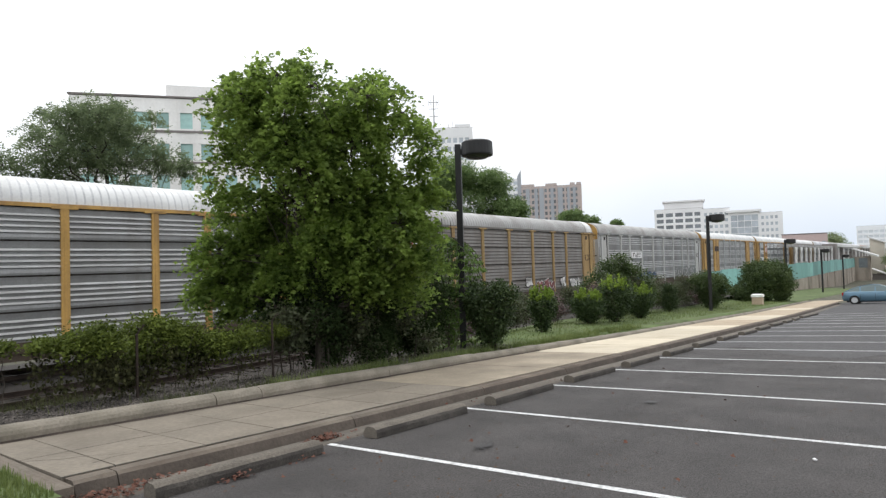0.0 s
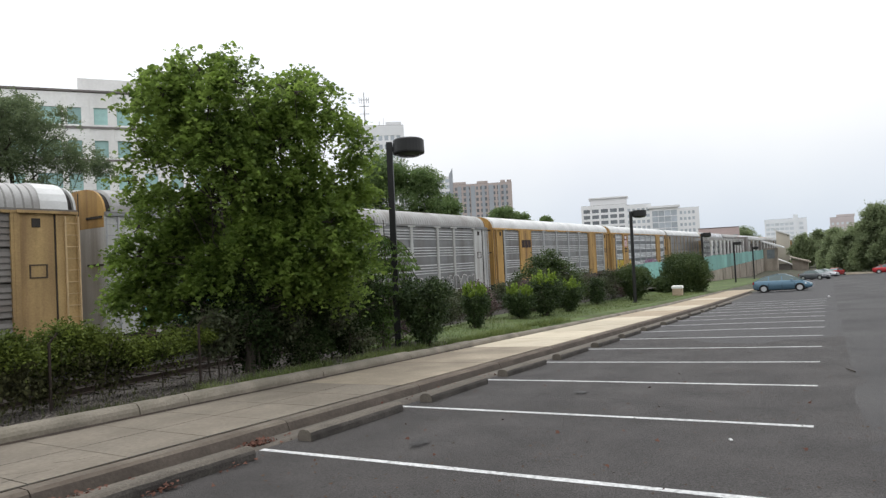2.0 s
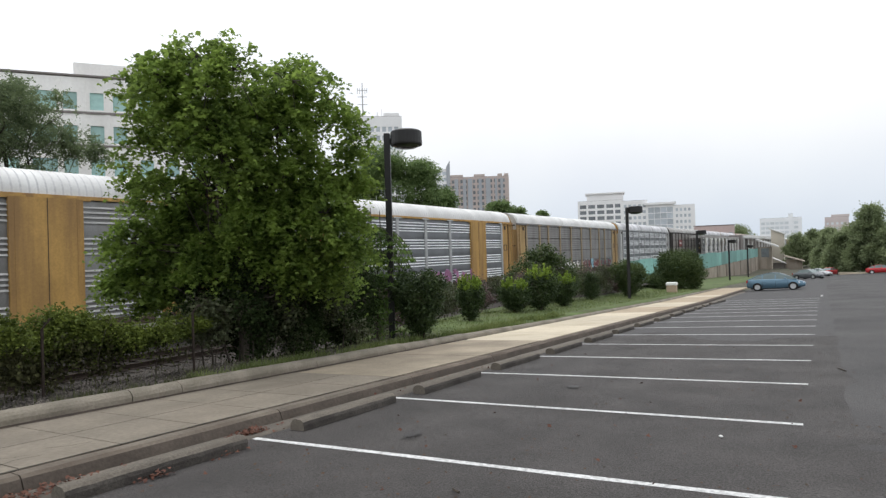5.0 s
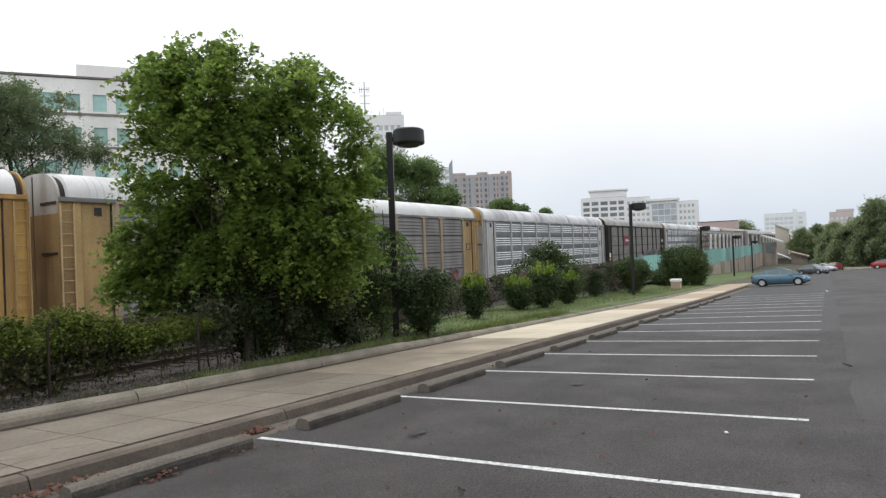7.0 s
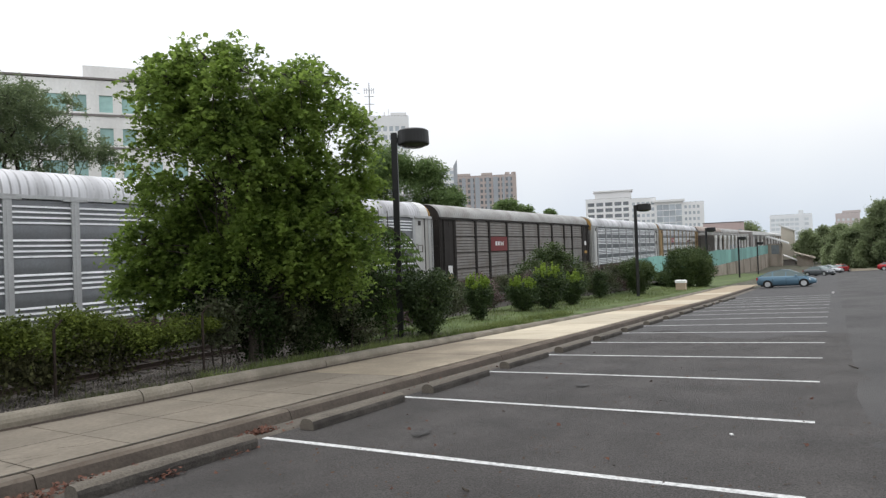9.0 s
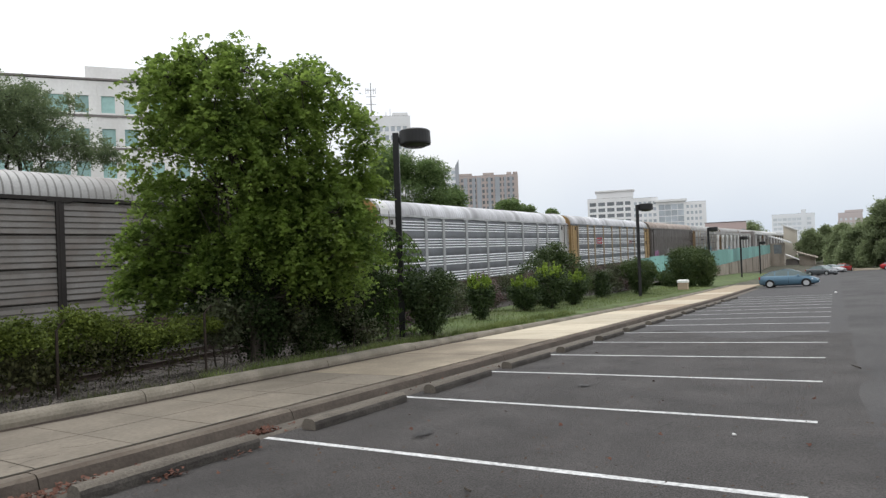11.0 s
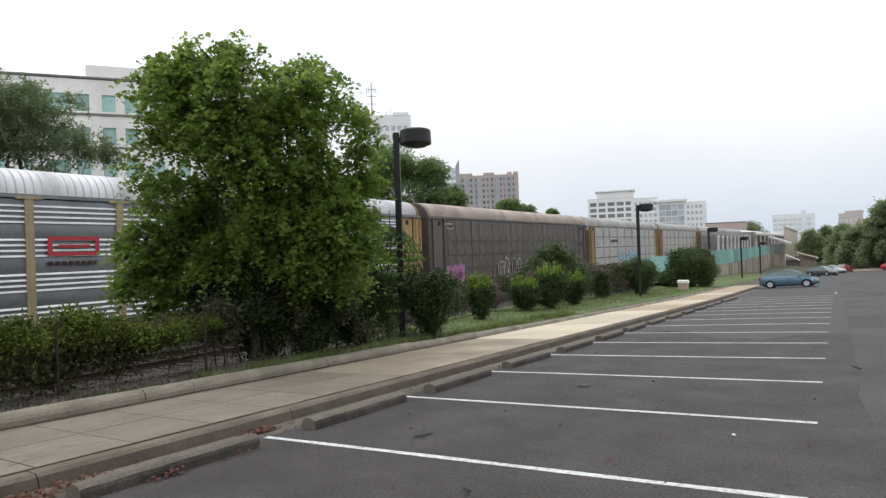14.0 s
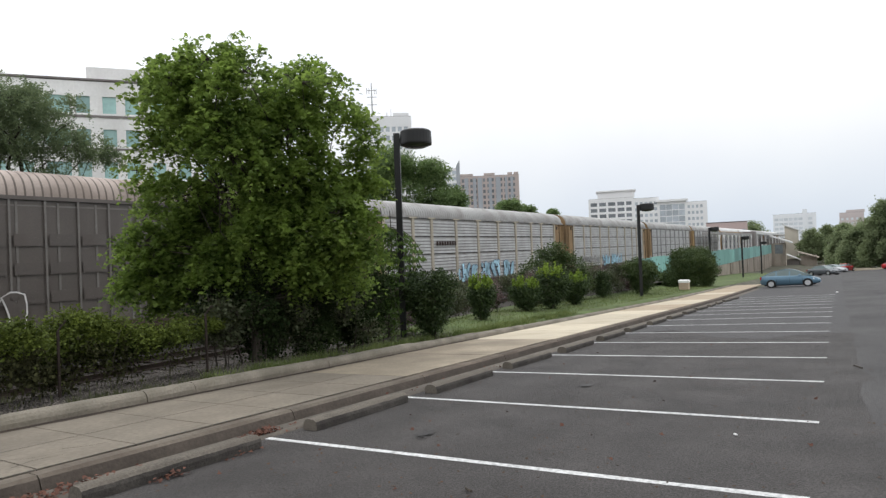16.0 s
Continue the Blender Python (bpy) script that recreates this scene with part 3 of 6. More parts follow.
def strip_piece(x0, x1, prof, jitter, seed, n=6):
    """A cast length along x that follows the slope; prof holds (y, height)."""
    r = random.Random(seed)
    s, c = Shape(), len(prof)
    for i in range(n + 1):
        x = x0 + (x1 - x0) * i / n
        for y, z in prof:
            s.v.append((x, y + r.uniform(-jitter, jitter), lot(x, y) + z + r.uniform(-jitter, jitter)))
    s.f = [(i * c + j, i * c + j + 1, (i + 1) * c + j + 1, (i + 1) * c + j) for i in range(n) for j in range(c - 1)]
    s.f += [tuple(range(c - 1, -1, -1)), tuple(n * c + j for j in range(c))]
    return s


x, i = 2.12, 0
while x < 58:
    e = x + (0.38 if i == 0 else 3.0)
    me = strip_piece(x + 0.006, e - 0.006, [(KERB_Y - 0.01, -0.1), (KERB_Y + 0.085, 0.118), (KERB_Y + 0.125, 0.148), (WALK_Y - 0.02, 0.148), (WALK_Y - 0.018, -0.1)], 0.003, i).mesh("kerb_stone")
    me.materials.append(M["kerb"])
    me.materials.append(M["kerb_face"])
    # kerb front: brown stains, with the face's shade also put into the colour
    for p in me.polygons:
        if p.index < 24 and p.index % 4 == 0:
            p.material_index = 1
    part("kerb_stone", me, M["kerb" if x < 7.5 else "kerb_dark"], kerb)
    x, i = e, i + 1
x, i = -4.05, 0
while x < 62:
    e = x + (0.82 if 5.05 < x < 5.5 else 3.05)
    h = lerp(0.335, 0.25, (x - 8) / 12)
    part("kerb_stone", strip_piece(x + 0.008, e - 0.008, [(BACK_Y, -0.1), (BACK_Y + 0.005, h - 0.10), (BACK_Y + 0.03, h - 0.05), (BACK_Y + 0.075, h - 0.012), (BACK_Y + 0.14, h + 0.006), (BACK_Y + 0.23, h + 0.006), (BACK_Y + 0.30, h - 0.012), (BACK_Y + 0.345, h - 0.05), (BACK_Y + 0.37, -0.2)], 0.006, 40 + i), M["edging"], back_kerb)
    x, i = e, i + 1
s = strip_piece(1.9, 2.09, [(5.93, -0.1), (5.95, 0.13), (BACK_Y - 0.01, 0.152), (BACK_Y - 0.01, -0.1)], 0.003, 3)
part("kerb_stone", s, M["kerb"], kerb)

# pavement slabs in two rows
pavement = thing("pavement", (0, 0, 0), "concrete pavement of grey-brown and newer cream slabs", "pavement", kind="structure")
x, i = 2.11, 0
while x < 66:
    old = x < 14.6
    paired = x < 8.2
    w = (0.48 if i == 0 else 0.955) if paired else 3.05 if old else 2.6
    if old and x + w > 13.2:
        w = 14.75 - x
    rows = [(WALK_Y + 0.03, 7.47), (7.47, BACK_Y)] if paired else [(WALK_Y + 0.03, BACK_Y)]
    for a, b in rows:
        g = 0.007 if old else 0.012
        dz = random.Random(i).uniform(-0.001, 0.001)
        prof = [(a + g, 0.05), (a + g, 0.146 + dz), (a + g + 0.012, 0.152 + dz), (b - g - 0.012, 0.152 + dz), (b - g, 0.146 + dz), (b - g, 0.05)]
        part("slab", strip_piece(x + g, x + w - g, prof, 0.0008, 90 + i, 2), M["old_concrete" if paired else "worn_concrete"] if old else M["tan_concrete"] if 27 < x < 31.5 or x > 36 and not 44 < x < 48 else M["new_concrete"], pavement)
        i += 1
    x += w
bed_dark = sheet("pavement_bed", steps(2.0, 40, 20) + steps(43, 66, 8), [WALK_Y, BACK_Y], lambda x, y: lot(x, y) + 0.06, M["tie"], "dark earth in the pavement joints")

for pts in ([(2.15, 7.35), (2.4, 7.1), (2.62, 7.02), (2.75, 6.85), (2.9, 6.8)], [(2.5, 6.62), (2.72, 6.72), (2.98, 6.66)], [(3.1, 6.95), (3.3, 6.78), (3.47, 6.75)]):
    s = Shape()
    for k, (x, y) in enumerate(pts):
        w = 0.005 * (1.2 - k / len(pts))
        s.v += [(x, y - w, lot(x, y) + 0.1542), (x, y + w, lot(x, y) + 0.1542)]
    s.f = [(2 * i, 2 * i + 2, 2 * i + 3, 2 * i + 1) for i in range(len(pts) - 1)]
    tagged(part("pavement_crack", s, M["joint"]), "dark crack across old paving slabs", kind="structure")

joint_rnd = random.Random(3)
kerb_joint = sheet("pavement_joint", steps(2.1, 14.7, 42), [WALK_Y - 0.010, WALK_Y + 0.018], lambda x, y: lot(x, y) + 0.1575 + joint_rnd.uniform(-0.002, 0.002), M["joint"], "dark open joint between kerb and pavement")
row_joint = sheet("pavement_joint", steps(2.1, 8.2, 7), [7.463, 7.477], lambda x, y: lot(x, y) + 0.1542, M["joint"], "dirty joint along the pavement's middle")
s = Shape()
for q in steps(2.1, 15, 86):
    deep = 0.05 + 0.05 * noise.noise((q * 1.1, 5, 0)) + 0.025 * noise.noise((q * 6, 1, 0))
    s.v += [(q, BACK_Y - max(0.012, deep), lot(q, BACK_Y) + 0.1575), (q, BACK_Y + 0.004, lot(q, BACK_Y) + 0.172)]
s.f = [(2 * i, 2 * i + 2, 2 * i + 3, 2 * i + 1) for i in range(86)]
back_joint = tagged(part("pavement_joint", s, M["soil"]), "dark leaf soil along the foot of the edging", kind="structure")

# ---- tracks ----
TRACK_Y, TRACK_TURN = 22.70, -0.0045
ballast = sheet("ballast_bed", [-60, -30] + steps(-10, 60, 70), steps(13.6, 26.5, 26),
                lambda x, y: RAIL_TOP - 0.22 + 0.03 * noise.noise((x, y, 1)) - 0.16 * max(0, 14.9 - y), M["ballast"], "grey crushed-stone ballast of the railway")
ballast_far = sheet("ballast_bed", [60, 80, 120, 200, 400, 700], steps(16.42, 26.5, 4), lambda x, y: RAIL_TOP - 0.22, M["ballast"], "grey crushed-stone ballast of the railway")
gravel_edge = sheet("gravel_shoulder", steps(-6, 13, 38), steps(VERGE_Y + 0.01, 14.4, 18), lambda x, y: verge(x, y) + 0.012 * noise.noise((x * 2, y * 2, 3)), M["ballast"], "grey gravel shoulder between edging and tracks")


def rail_profile():
    return [(-0.07, -0.17), (-0.07, -0.155), (-0.012, -0.13), (-0.012, -0.045), (-0.036, -0.03), (-0.036, 0), (0.036, 0), (0.036, -0.03), (0.012, -0.045), (0.012, -0.13), (0.07, -0.155), (0.07, -0.17)]


for centre, name in ((TRACK_Y, "railway_track"), (TRACK_Y - 4.6, "railway_track")):
    tr = thing(name, pose(0, centre, RAIL_TOP, 0, 0, math.degrees(TRACK_TURN)), "railway track with rusty rails on dark timber sleepers", "railway track", "railway tracks", "structure")
    for side in (-0.755, 0.755):
        part("rail", Shape().sweep([(side + y, z) for y, z in rail_profile()], -300, 600), M["rail"], tr)
    tie = Shape().bevel_box(-0.11, 0.11, -1.3, 1.3, -0.33, -0.172, 0.015).mesh("sleeper")
    for k in range(60):
        part("sleeper", tie, M["tie"], tr, at=(-4 + 0.56 * k, 0, 0))

# loose stones on the ballast by the near track
def stones(n, seed):
    r = np.random.RandomState(seed)
    px, py = r.uniform(0.5, 15.5, n), 9.14 + 8.4 * r.uniform(0, 1, n) ** 1.7
    base = np.array([(0, 0, -0.6), (1, 0, 0), (0.2, 0.9, 0.1), (-0.8, 0.5, 0), (-0.7, -0.6, 0.1), (0.3, -1, 0), (0.1, 0, 0.75)])
    tri = np.array([(6, 1, 2), (6, 2, 3), (6, 3, 4), (6, 4, 5), (6, 5, 1), (0, 2, 1), (0, 3, 2), (0, 4, 3), (0, 5, 4), (0, 1, 5)])
    sz = 0.010 + 0.020 * r.uniform(0, 1, n) ** 1.6
    a = r.uniform(0, 6.28, n)
    v = base[None] * (1 + r.uniform(-0.25, 0.25, (n, 7, 3))) * sz[:, None, None]
    c, s_ = np.cos(a)[:, None], np.sin(a)[:, None]
    v = np.stack([v[..., 0] * c - v[..., 1] * s_, v[..., 0] * s_ + v[..., 1] * c, v[..., 2]], -1)
    pz = np.array([max(verge(x, y) + 0.004, RAIL_TOP - 0.21 - 0.16 * max(0, 14.9 - y)) for x, y in zip(px, py)])
    v += np.stack([px, py, pz + sz * 0.3], -1)[:, None]
    f = tri[None] + (np.arange(n) * 7)[:, None, None]
    s = Shape()
    s.v, s.f = v.reshape(-1, 3).tolist(), f.reshape(-1, 3).tolist()
    return s


tagged(part("gravel", stones(60000, 2), M["stone"]), "loose grey ballast stones beside the rails", "gravel", kind="stuff")


# ---- the train of covered car carriers ----
SPEED, CAR_PITCH, CAR_START = 17.329, 28.4, 2.89
HALF, SIDE = 13.74, 1.58
POSTS = (-11.9, -9.14, -7.18, -4.35, -1.47, 1.47, 4.35, 7.18, 9.14, 11.9)
EAVE, FLOOR = 5.23, 1.05
cache = {}


def panel_mesh(width, kind):
    """Corrugated side sheet: raised ribs with sloping tops."""
    key = (round(width, 2), kind)
    if key in cache:
        return cache[key]
    ribs = []
    if kind in ("tier", "seamed"):
        for top in (4.88, 3.82, 2.73, 1.69):
            ribs += [top - 0.17 * i for i in range(4) if top - 0.17 * i > FLOOR + 0.08]
        up, out = 0.038, 0.058
    elif kind == "fine":
        for top in (4.90, 3.81, 2.72, 1.63):
            ribs += [top - 0.195 * i for i in range(5) if top - 0.195 * i > FLOOR + 0.1]
        up, out = 0.08, 0.03
    else:
        ribs = [4.95]
        up, out = 0.03, 0.004
    # rows of (depth, height, material of the face below it)
    prof = [(0, EAVE - (0.09 if kind == "flat" else 0.135), 0)]
    rows = sorted(ribs, reverse=True)
    for k, z in enumerate(rows):
        # sloping rib tops take a paler material: sky light painted into the colour
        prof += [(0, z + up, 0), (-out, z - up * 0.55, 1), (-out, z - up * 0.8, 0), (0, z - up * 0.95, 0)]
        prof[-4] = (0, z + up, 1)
        below = rows[k + 1] + up if k + 1 < len(rows) else FLOOR
        gap = z - up - below
        # groove faces are blackened: their shade is put into the colour
        if kind == "fine" and any(abs(z - q) < 0.01 for q in (4.12, 3.03, 1.94)):
            prof += [(0, z - 0.085, 2), (0.046, z - 0.087, 2), (0.046, z - 0.128, 2), (0, z - 0.13, 0)]
        elif kind == "tier" and gap > 0.25:
            prof += [(-0.012 * math.sin(math.pi * (f + 0.5) / 7), z - up - gap * (f + 0.5) / 7, 0) for f in range(7)]
        elif kind == "seamed" and gap > 0.25:
            c = z - up - gap * 0.5
            prof += [(-0.03, c + 0.10, 0), (-0.02, c + 0.03, 2), (0.04, c + 0.024, 2), (0.04, c - 0.02, 2), (-0.03, c - 0.025, 0), (-0.012, c - 0.12, 0)]
    prof.append((0, FLOOR, 0))
    s, n = Shape(), len(prof)
    s.v = [(x, y, z) for x in (-width / 2, width / 2) for y, z, _ in prof] + [(x, 0.05, z) for x in (-width / 2, width / 2) for z in (EAVE - 0.19, FLOOR)]
    s.f = [(i, i + 1, i + 1 + n, i + n) for i in range(n - 1)]
    b = 2 * n
    s.f += [(b, b + 2, b + 3, b + 1), (0, n, b + 2, b), (n - 1, b + 1, b + 3, 2 * n - 1)]
    me = s.mesh("side_panel")
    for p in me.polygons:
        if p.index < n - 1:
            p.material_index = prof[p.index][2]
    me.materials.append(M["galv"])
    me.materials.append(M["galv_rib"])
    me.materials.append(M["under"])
    cache[key] = me
    return me


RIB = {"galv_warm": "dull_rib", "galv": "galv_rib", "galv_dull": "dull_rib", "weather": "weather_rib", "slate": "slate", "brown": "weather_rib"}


def roof_mesh():
    """Arched roof with shallow cross ribs."""
    if "roof" in cache:
        return cache["roof"]
    arch = []
    for i in range(31):
        a = math.pi * i / 30
        c, q = math.cos(a), math.sin(a)
        arch.append((-SIDE * math.copysign(abs(c) ** 0.68, c), EAVE + 0.95 * q ** 0.9 - 0.02))
    s, n, c = Shape(), 432, len(arch)
    for i in range(n + 1):
        x = (HALF - 0.28) * (2 * i / n - 1)
        lift = 0.010 * (i % 4 > 1) if 7 < i < n - 7 else 0.0
        for y, z in arch:
            s.v.append((x, y * (1 + lift * 0.5), EAVE + (z - EAVE) * (1 + lift * 1.1)))
    s.f = [(i * c + j, (i + 1) * c + j, (i + 1) * c + j + 1, i * c + j + 1) for i in range(n) for j in range(c - 1)]
    s.f += [tuple(range(c)), tuple(n * c + j for j in range(c - 1, -1, -1))]
    me = cache["roof"] = s.mesh("roof", True)
    me.materials.append(M["roof_white"])
    me.materials.append(M["groove_white"])
    for p in me.polygons:
        i = p.index // (c - 1)
        # one face of every roof rib takes the darker groove tone
        if 7 < i < n - 7 and i % 4 == 3:
            p.material_index = 1
    return me


def shared(key, make):
    if key not in cache:
        cache[key] = make()
    return cache[key]


def post_mesh():
    s = Shape().box(-0.122, 0.122, -0.085, 0.0, FLOOR - 0.25, EAVE - 0.06)
    s.box(-0.035, 0.035, -0.10, -0.08, FLOOR - 0.2, EAVE - 0.1)
    s.box(-0.38, 0.38, -0.10, -0.01, EAVE - 0.14, EAVE - 0.05)
    return s.mesh("post")


def end_outline(k=1.0, low=4.72):
    """The arched upper outline of a wagon's end, closed below at height low."""
    pts = [(-SIDE * k * 0.985, low)]
    for i in range(19):
        c, q = math.cos(math.pi * i / 18), math.sin(math.pi * i / 18)
        pts.append((-SIDE * k * 0.985 * math.copysign(abs(c) ** 0.72, c), EAVE - 0.03 + 0.94 * k * q ** 0.95))
    return pts + [(SIDE * k * 0.985, low)]


def end_parts(car, sg, end, arch):
    """Wrap-round end: a side door between posts, a ladder bay, and a split end door with an arched top."""
    y = -SIDE
    bay = shared("side_door", lambda: Shape().add([(-0.51, 0.02, 0.95), (0, -0.012, 0.95), (0.51, 0.02, 0.95), (-0.51, 0.02, EAVE - 0.12), (0, -0.012, EAVE - 0.12), (0.51, 0.02, EAVE - 0.12), (-0.51, 0.08, 0.95), (0.51, 0.08, 0.95), (-0.51, 0.08, EAVE - 0.12), (0.51, 0.08, EAVE - 0.12)],
                                                  [(0, 1, 4, 3), (1, 2, 5, 4), (6, 8, 9, 7), (0, 3, 8, 6), (2, 7, 9, 5)]).mesh("side_door"))
    part("side_door", bay, M[end], car, at=(sg * 12.54, y, 0))
    bar = shared("stiffener", lambda: Shape().box(-0.115, 0.115, -0.045, 0.03, FLOOR - 0.1, EAVE - 0.12).mesh("stiffener"))
    part("stiffener", bar, M[end], car, at=(sg * 13.19, y, 0))
    part("corner_sheet", shared("corner_sheet", lambda: Shape().box(-0.24, 0.24, 0.0, 0.06, FLOOR - 0.1, EAVE - 0.12).box(0.2, 0.26, -0.03, 0.02, FLOOR - 0.1, EAVE - 0.12).mesh("corner_sheet")), M[end], car, at=pose(sg * 13.5, y, 0) @ Matrix.Diagonal((sg, 1, 1, 1)))
    part("door_gap", shared("gap", lambda: Shape().box(-0.022, 0.022, -0.016, 0.02, FLOOR - 0.05, EAVE - 0.15).mesh("door_gap")), M["under"], car, at=(sg * (12.05 if sg < 0 else 13.06), y, 0))
    # a raised black box gives the latch recess its shade by colour
    part("latch_box", shared("latch", lambda: Shape().box(-0.12, 0.12, -0.03, 0.02, 4.66, 4.94).mesh("latch_box")), M["under"], car, "black box standing for a shaded latch recess", at=(sg * 12.5, y - 0.004, 0))
    if sg > 0:
        part("placard_frame", shared("placard", lambda: Shape().box(-0.26, 0.26, -0.03, 0, 3.04, 3.08).box(-0.26, 0.26, -0.03, 0, 3.44, 3.48).box(-0.26, -0.22, -0.03, 0, 3.08, 3.44).box(0.22, 0.26, -0.03, 0, 3.08, 3.44).mesh("placard_frame")), M["sill_rust"], car, "empty rusty placard frame", at=(12.54, y + 0.006, 0))
    e = sg * (HALF - 0.03)
    for a, b in ((-SIDE * 0.985, 0.14), (0.21, SIDE * 0.985)):
        part("end_door", shared(("end_door", a), lambda: Shape().box(-0.03, 0.03, a, b, FLOOR - 0.05, 4.72).mesh("end_door")), M[end], car, at=(e, 0, 0))
    part("end_arch", shared("end_arch", lambda: Shape().sweep(end_outline(), -0.034, 0.034).mesh("end_arch")), M[arch or end], car, at=(e, 0, 0))
    # a black block fills the gap, whose shade is thus painted
    part("end_gap", shared("end_gap", lambda: Shape().sweep(end_outline(0.93, FLOOR), -0.16, 0.16).mesh("end_gap")), M["under"], car, "black block filling the gap behind the end door", at=(sg * (HALF - 0.24), 0, 0))
    hinge = shared("end_latch", lambda: Shape().box(-0.02, 0.02, -0.52, 0.52, -0.04, 0.04).mesh("end_latch"))
    for z in (3.4, 5.08):
        part("end_latch", hinge, M["under"], car, "dark latch bar", at=(e + sg * 0.05, -0.92, z))
    part("end_seam", shared("end_seam", lambda: Shape().box(-0.02, 0.02, -0.035, 0.035, 4.7, 6.05).mesh("end_seam")), M["under"], car, at=(e + sg * 0.022, 0.175, 0))


def ladder_mesh(sign):
    s = Shape()
    x0, x1 = sign * 13.33, sign * 13.74
    for x in (x0, x1):
        s.box(x - 0.022, x + 0.022, -SIDE - 0.13, -SIDE - 0.085, FLOOR - 0.3, EAVE - 0.2)
    for i in range(11):
        z = FLOOR - 0.1 + 0.385 * i
        s.tube((x0, -SIDE - 0.11, z), (x1, -SIDE - 0.11, z), 0.014, n=6)
    for z in (FLOOR, 3.0, EAVE - 0.3):
        for x in (x0, x1):
            s.box(x - 0.015, x + 0.015, -SIDE - 0.1, -SIDE + 0.02, z, z + 0.03)
    return s.mesh("ladder")


def truck_mesh():
    s = Shape()
    for y in (-1.02, 1.02):
        s.add([(-1.25, y - 0.09, 0.32), (1.25, y - 0.09, 0.32), (0.75, y - 0.09, 0.16), (-0.75, y - 0.09, 0.16), (-1.25, y - 0.09, 0.55), (1.25, y - 0.09, 0.55), (0.5, y - 0.09, 0.74), (-0.5, y - 0.09, 0.74),
               (-1.25, y + 0.09, 0.32), (1.25, y + 0.09, 0.32), (0.75, y + 0.09, 0.16), (-0.75, y + 0.09, 0.16), (-1.25, y + 0.09, 0.55), (1.25, y + 0.09, 0.55), (0.5, y + 0.09, 0.74), (-0.5, y + 0.09, 0.74)],
              [(0, 3, 2, 1, 5, 6, 7, 4), (8, 12, 15, 14, 13, 9, 10, 11), (0, 4, 12, 8), (4, 7, 15, 12), (7, 6, 14, 15), (6, 5, 13, 14), (5, 1, 9, 13), (1, 2, 10, 9), (2, 3, 11, 10), (3, 0, 8, 11)])
    s.box(-0.28, 0.28, -1.1, 1.1, 0.5, 0.85)
    return s.mesh("truck")


def wheel_mesh():
    s = Shape()
    for y in (-0.76, 0.76):
        s.tube((0, y - 0.06, 0), (0, y + 0.06, 0), 0.42, n=20)
        s.tube((0, y - 0.09, 0), (0, y + 0.09, 0), 0.14, n=10)
    s.tube((0, -0.7, 0), (0, 0.7, 0), 0.08, n=8)
    return s.mesh("wheelset")


def ribbon(s, pts, w, y):
    """A sprayed line of even width along flat points (x, z)."""
    o = len(s.v)
    for k, (x, z) in enumerate(pts):
        (x0, z0), (x1, z1) = pts[max(0, k - 1)], pts[min(len(pts) - 1, k + 1)]
        d = math.hypot(x1 - x0, z1 - z0) or 1
        nx, nz = -(z1 - z0) / d * w / 2, (x1 - x0) / d * w / 2
        s.v += [(x + nx, y, z + nz), (x - nx, y, z - nz)]
    s.f += [(o + 2 * k, o + 2 * k + 2, o + 2 * k + 3, o + 2 * k + 1) for k in range(len(pts) - 1)]


def graffiti(car, x0, x1, z0, z1, edge, fill, seed):
    """Sprayed letters side by side: thick crooked strokes with an outline round them."""
    r = random.Random(seed)
    n = max(1, round((x1 - x0) / 0.95))
    y = -SIDE - 0.062
    for i in range(n):
        w, h = (x1 - x0) / n, (z1 - z0) * r.uniform(0.82, 1.0)
        xa, za = x0 + w * i, z0 + r.uniform(0, 0.06)
        outer, inner = Shape(), Shape()
        thick = min(0.24, w * 0.26)
        for k in range(r.randint(2, 3)):
            u, v = r.uniform(0.15, 0.85), r.choice((0.08, 0.92))
            pts = []
            for j in range(r.randint(3, 5)):
                pts.append((xa + w * u, za + h * v))
                u = min(0.9, max(0.1, u + r.choice((-1, 1)) * r.uniform(0.15, 0.5)))
                v = 1 - v if r.random() < 0.55 else min(0.95, max(0.05, v + r.uniform(-0.45, 0.45)))
            fine = []
            for (ax, az), (bx, bz) in zip(pts[:-1], pts[1:]):
                bow = r.uniform(-0.12, 0.12)
                fine += [(ax + (bx - ax) * f - (bz - az) * bow * math.sin(math.pi * f), az + (bz - az) * f + (bx - ax) * bow * math.sin(math.pi * f)) for f in (0, 0.25, 0.5, 0.75)]
            fine.append(pts[-1])
            ribbon(outer, fine, thick + 0.10, y - 0.001 * k)
            ribbon(inner, fine, thick, y - 0.006 - 0.001 * k)
        letter = part("graffiti", outer, M[edge], car, "sprayed graffiti letter")
        part("fill", inner, M[fill], letter)


def bars(car, rows, material, label, y=-0.072):
    """Plain bars that stand for lettering: rows of (x0, x1, z0, z1)."""
    for x0, x1, z0, z1 in rows:
        part("lettering", Shape().box(x0, x1, -SIDE + y - 0.006, -SIDE + y, z0, z1), material, car, label)


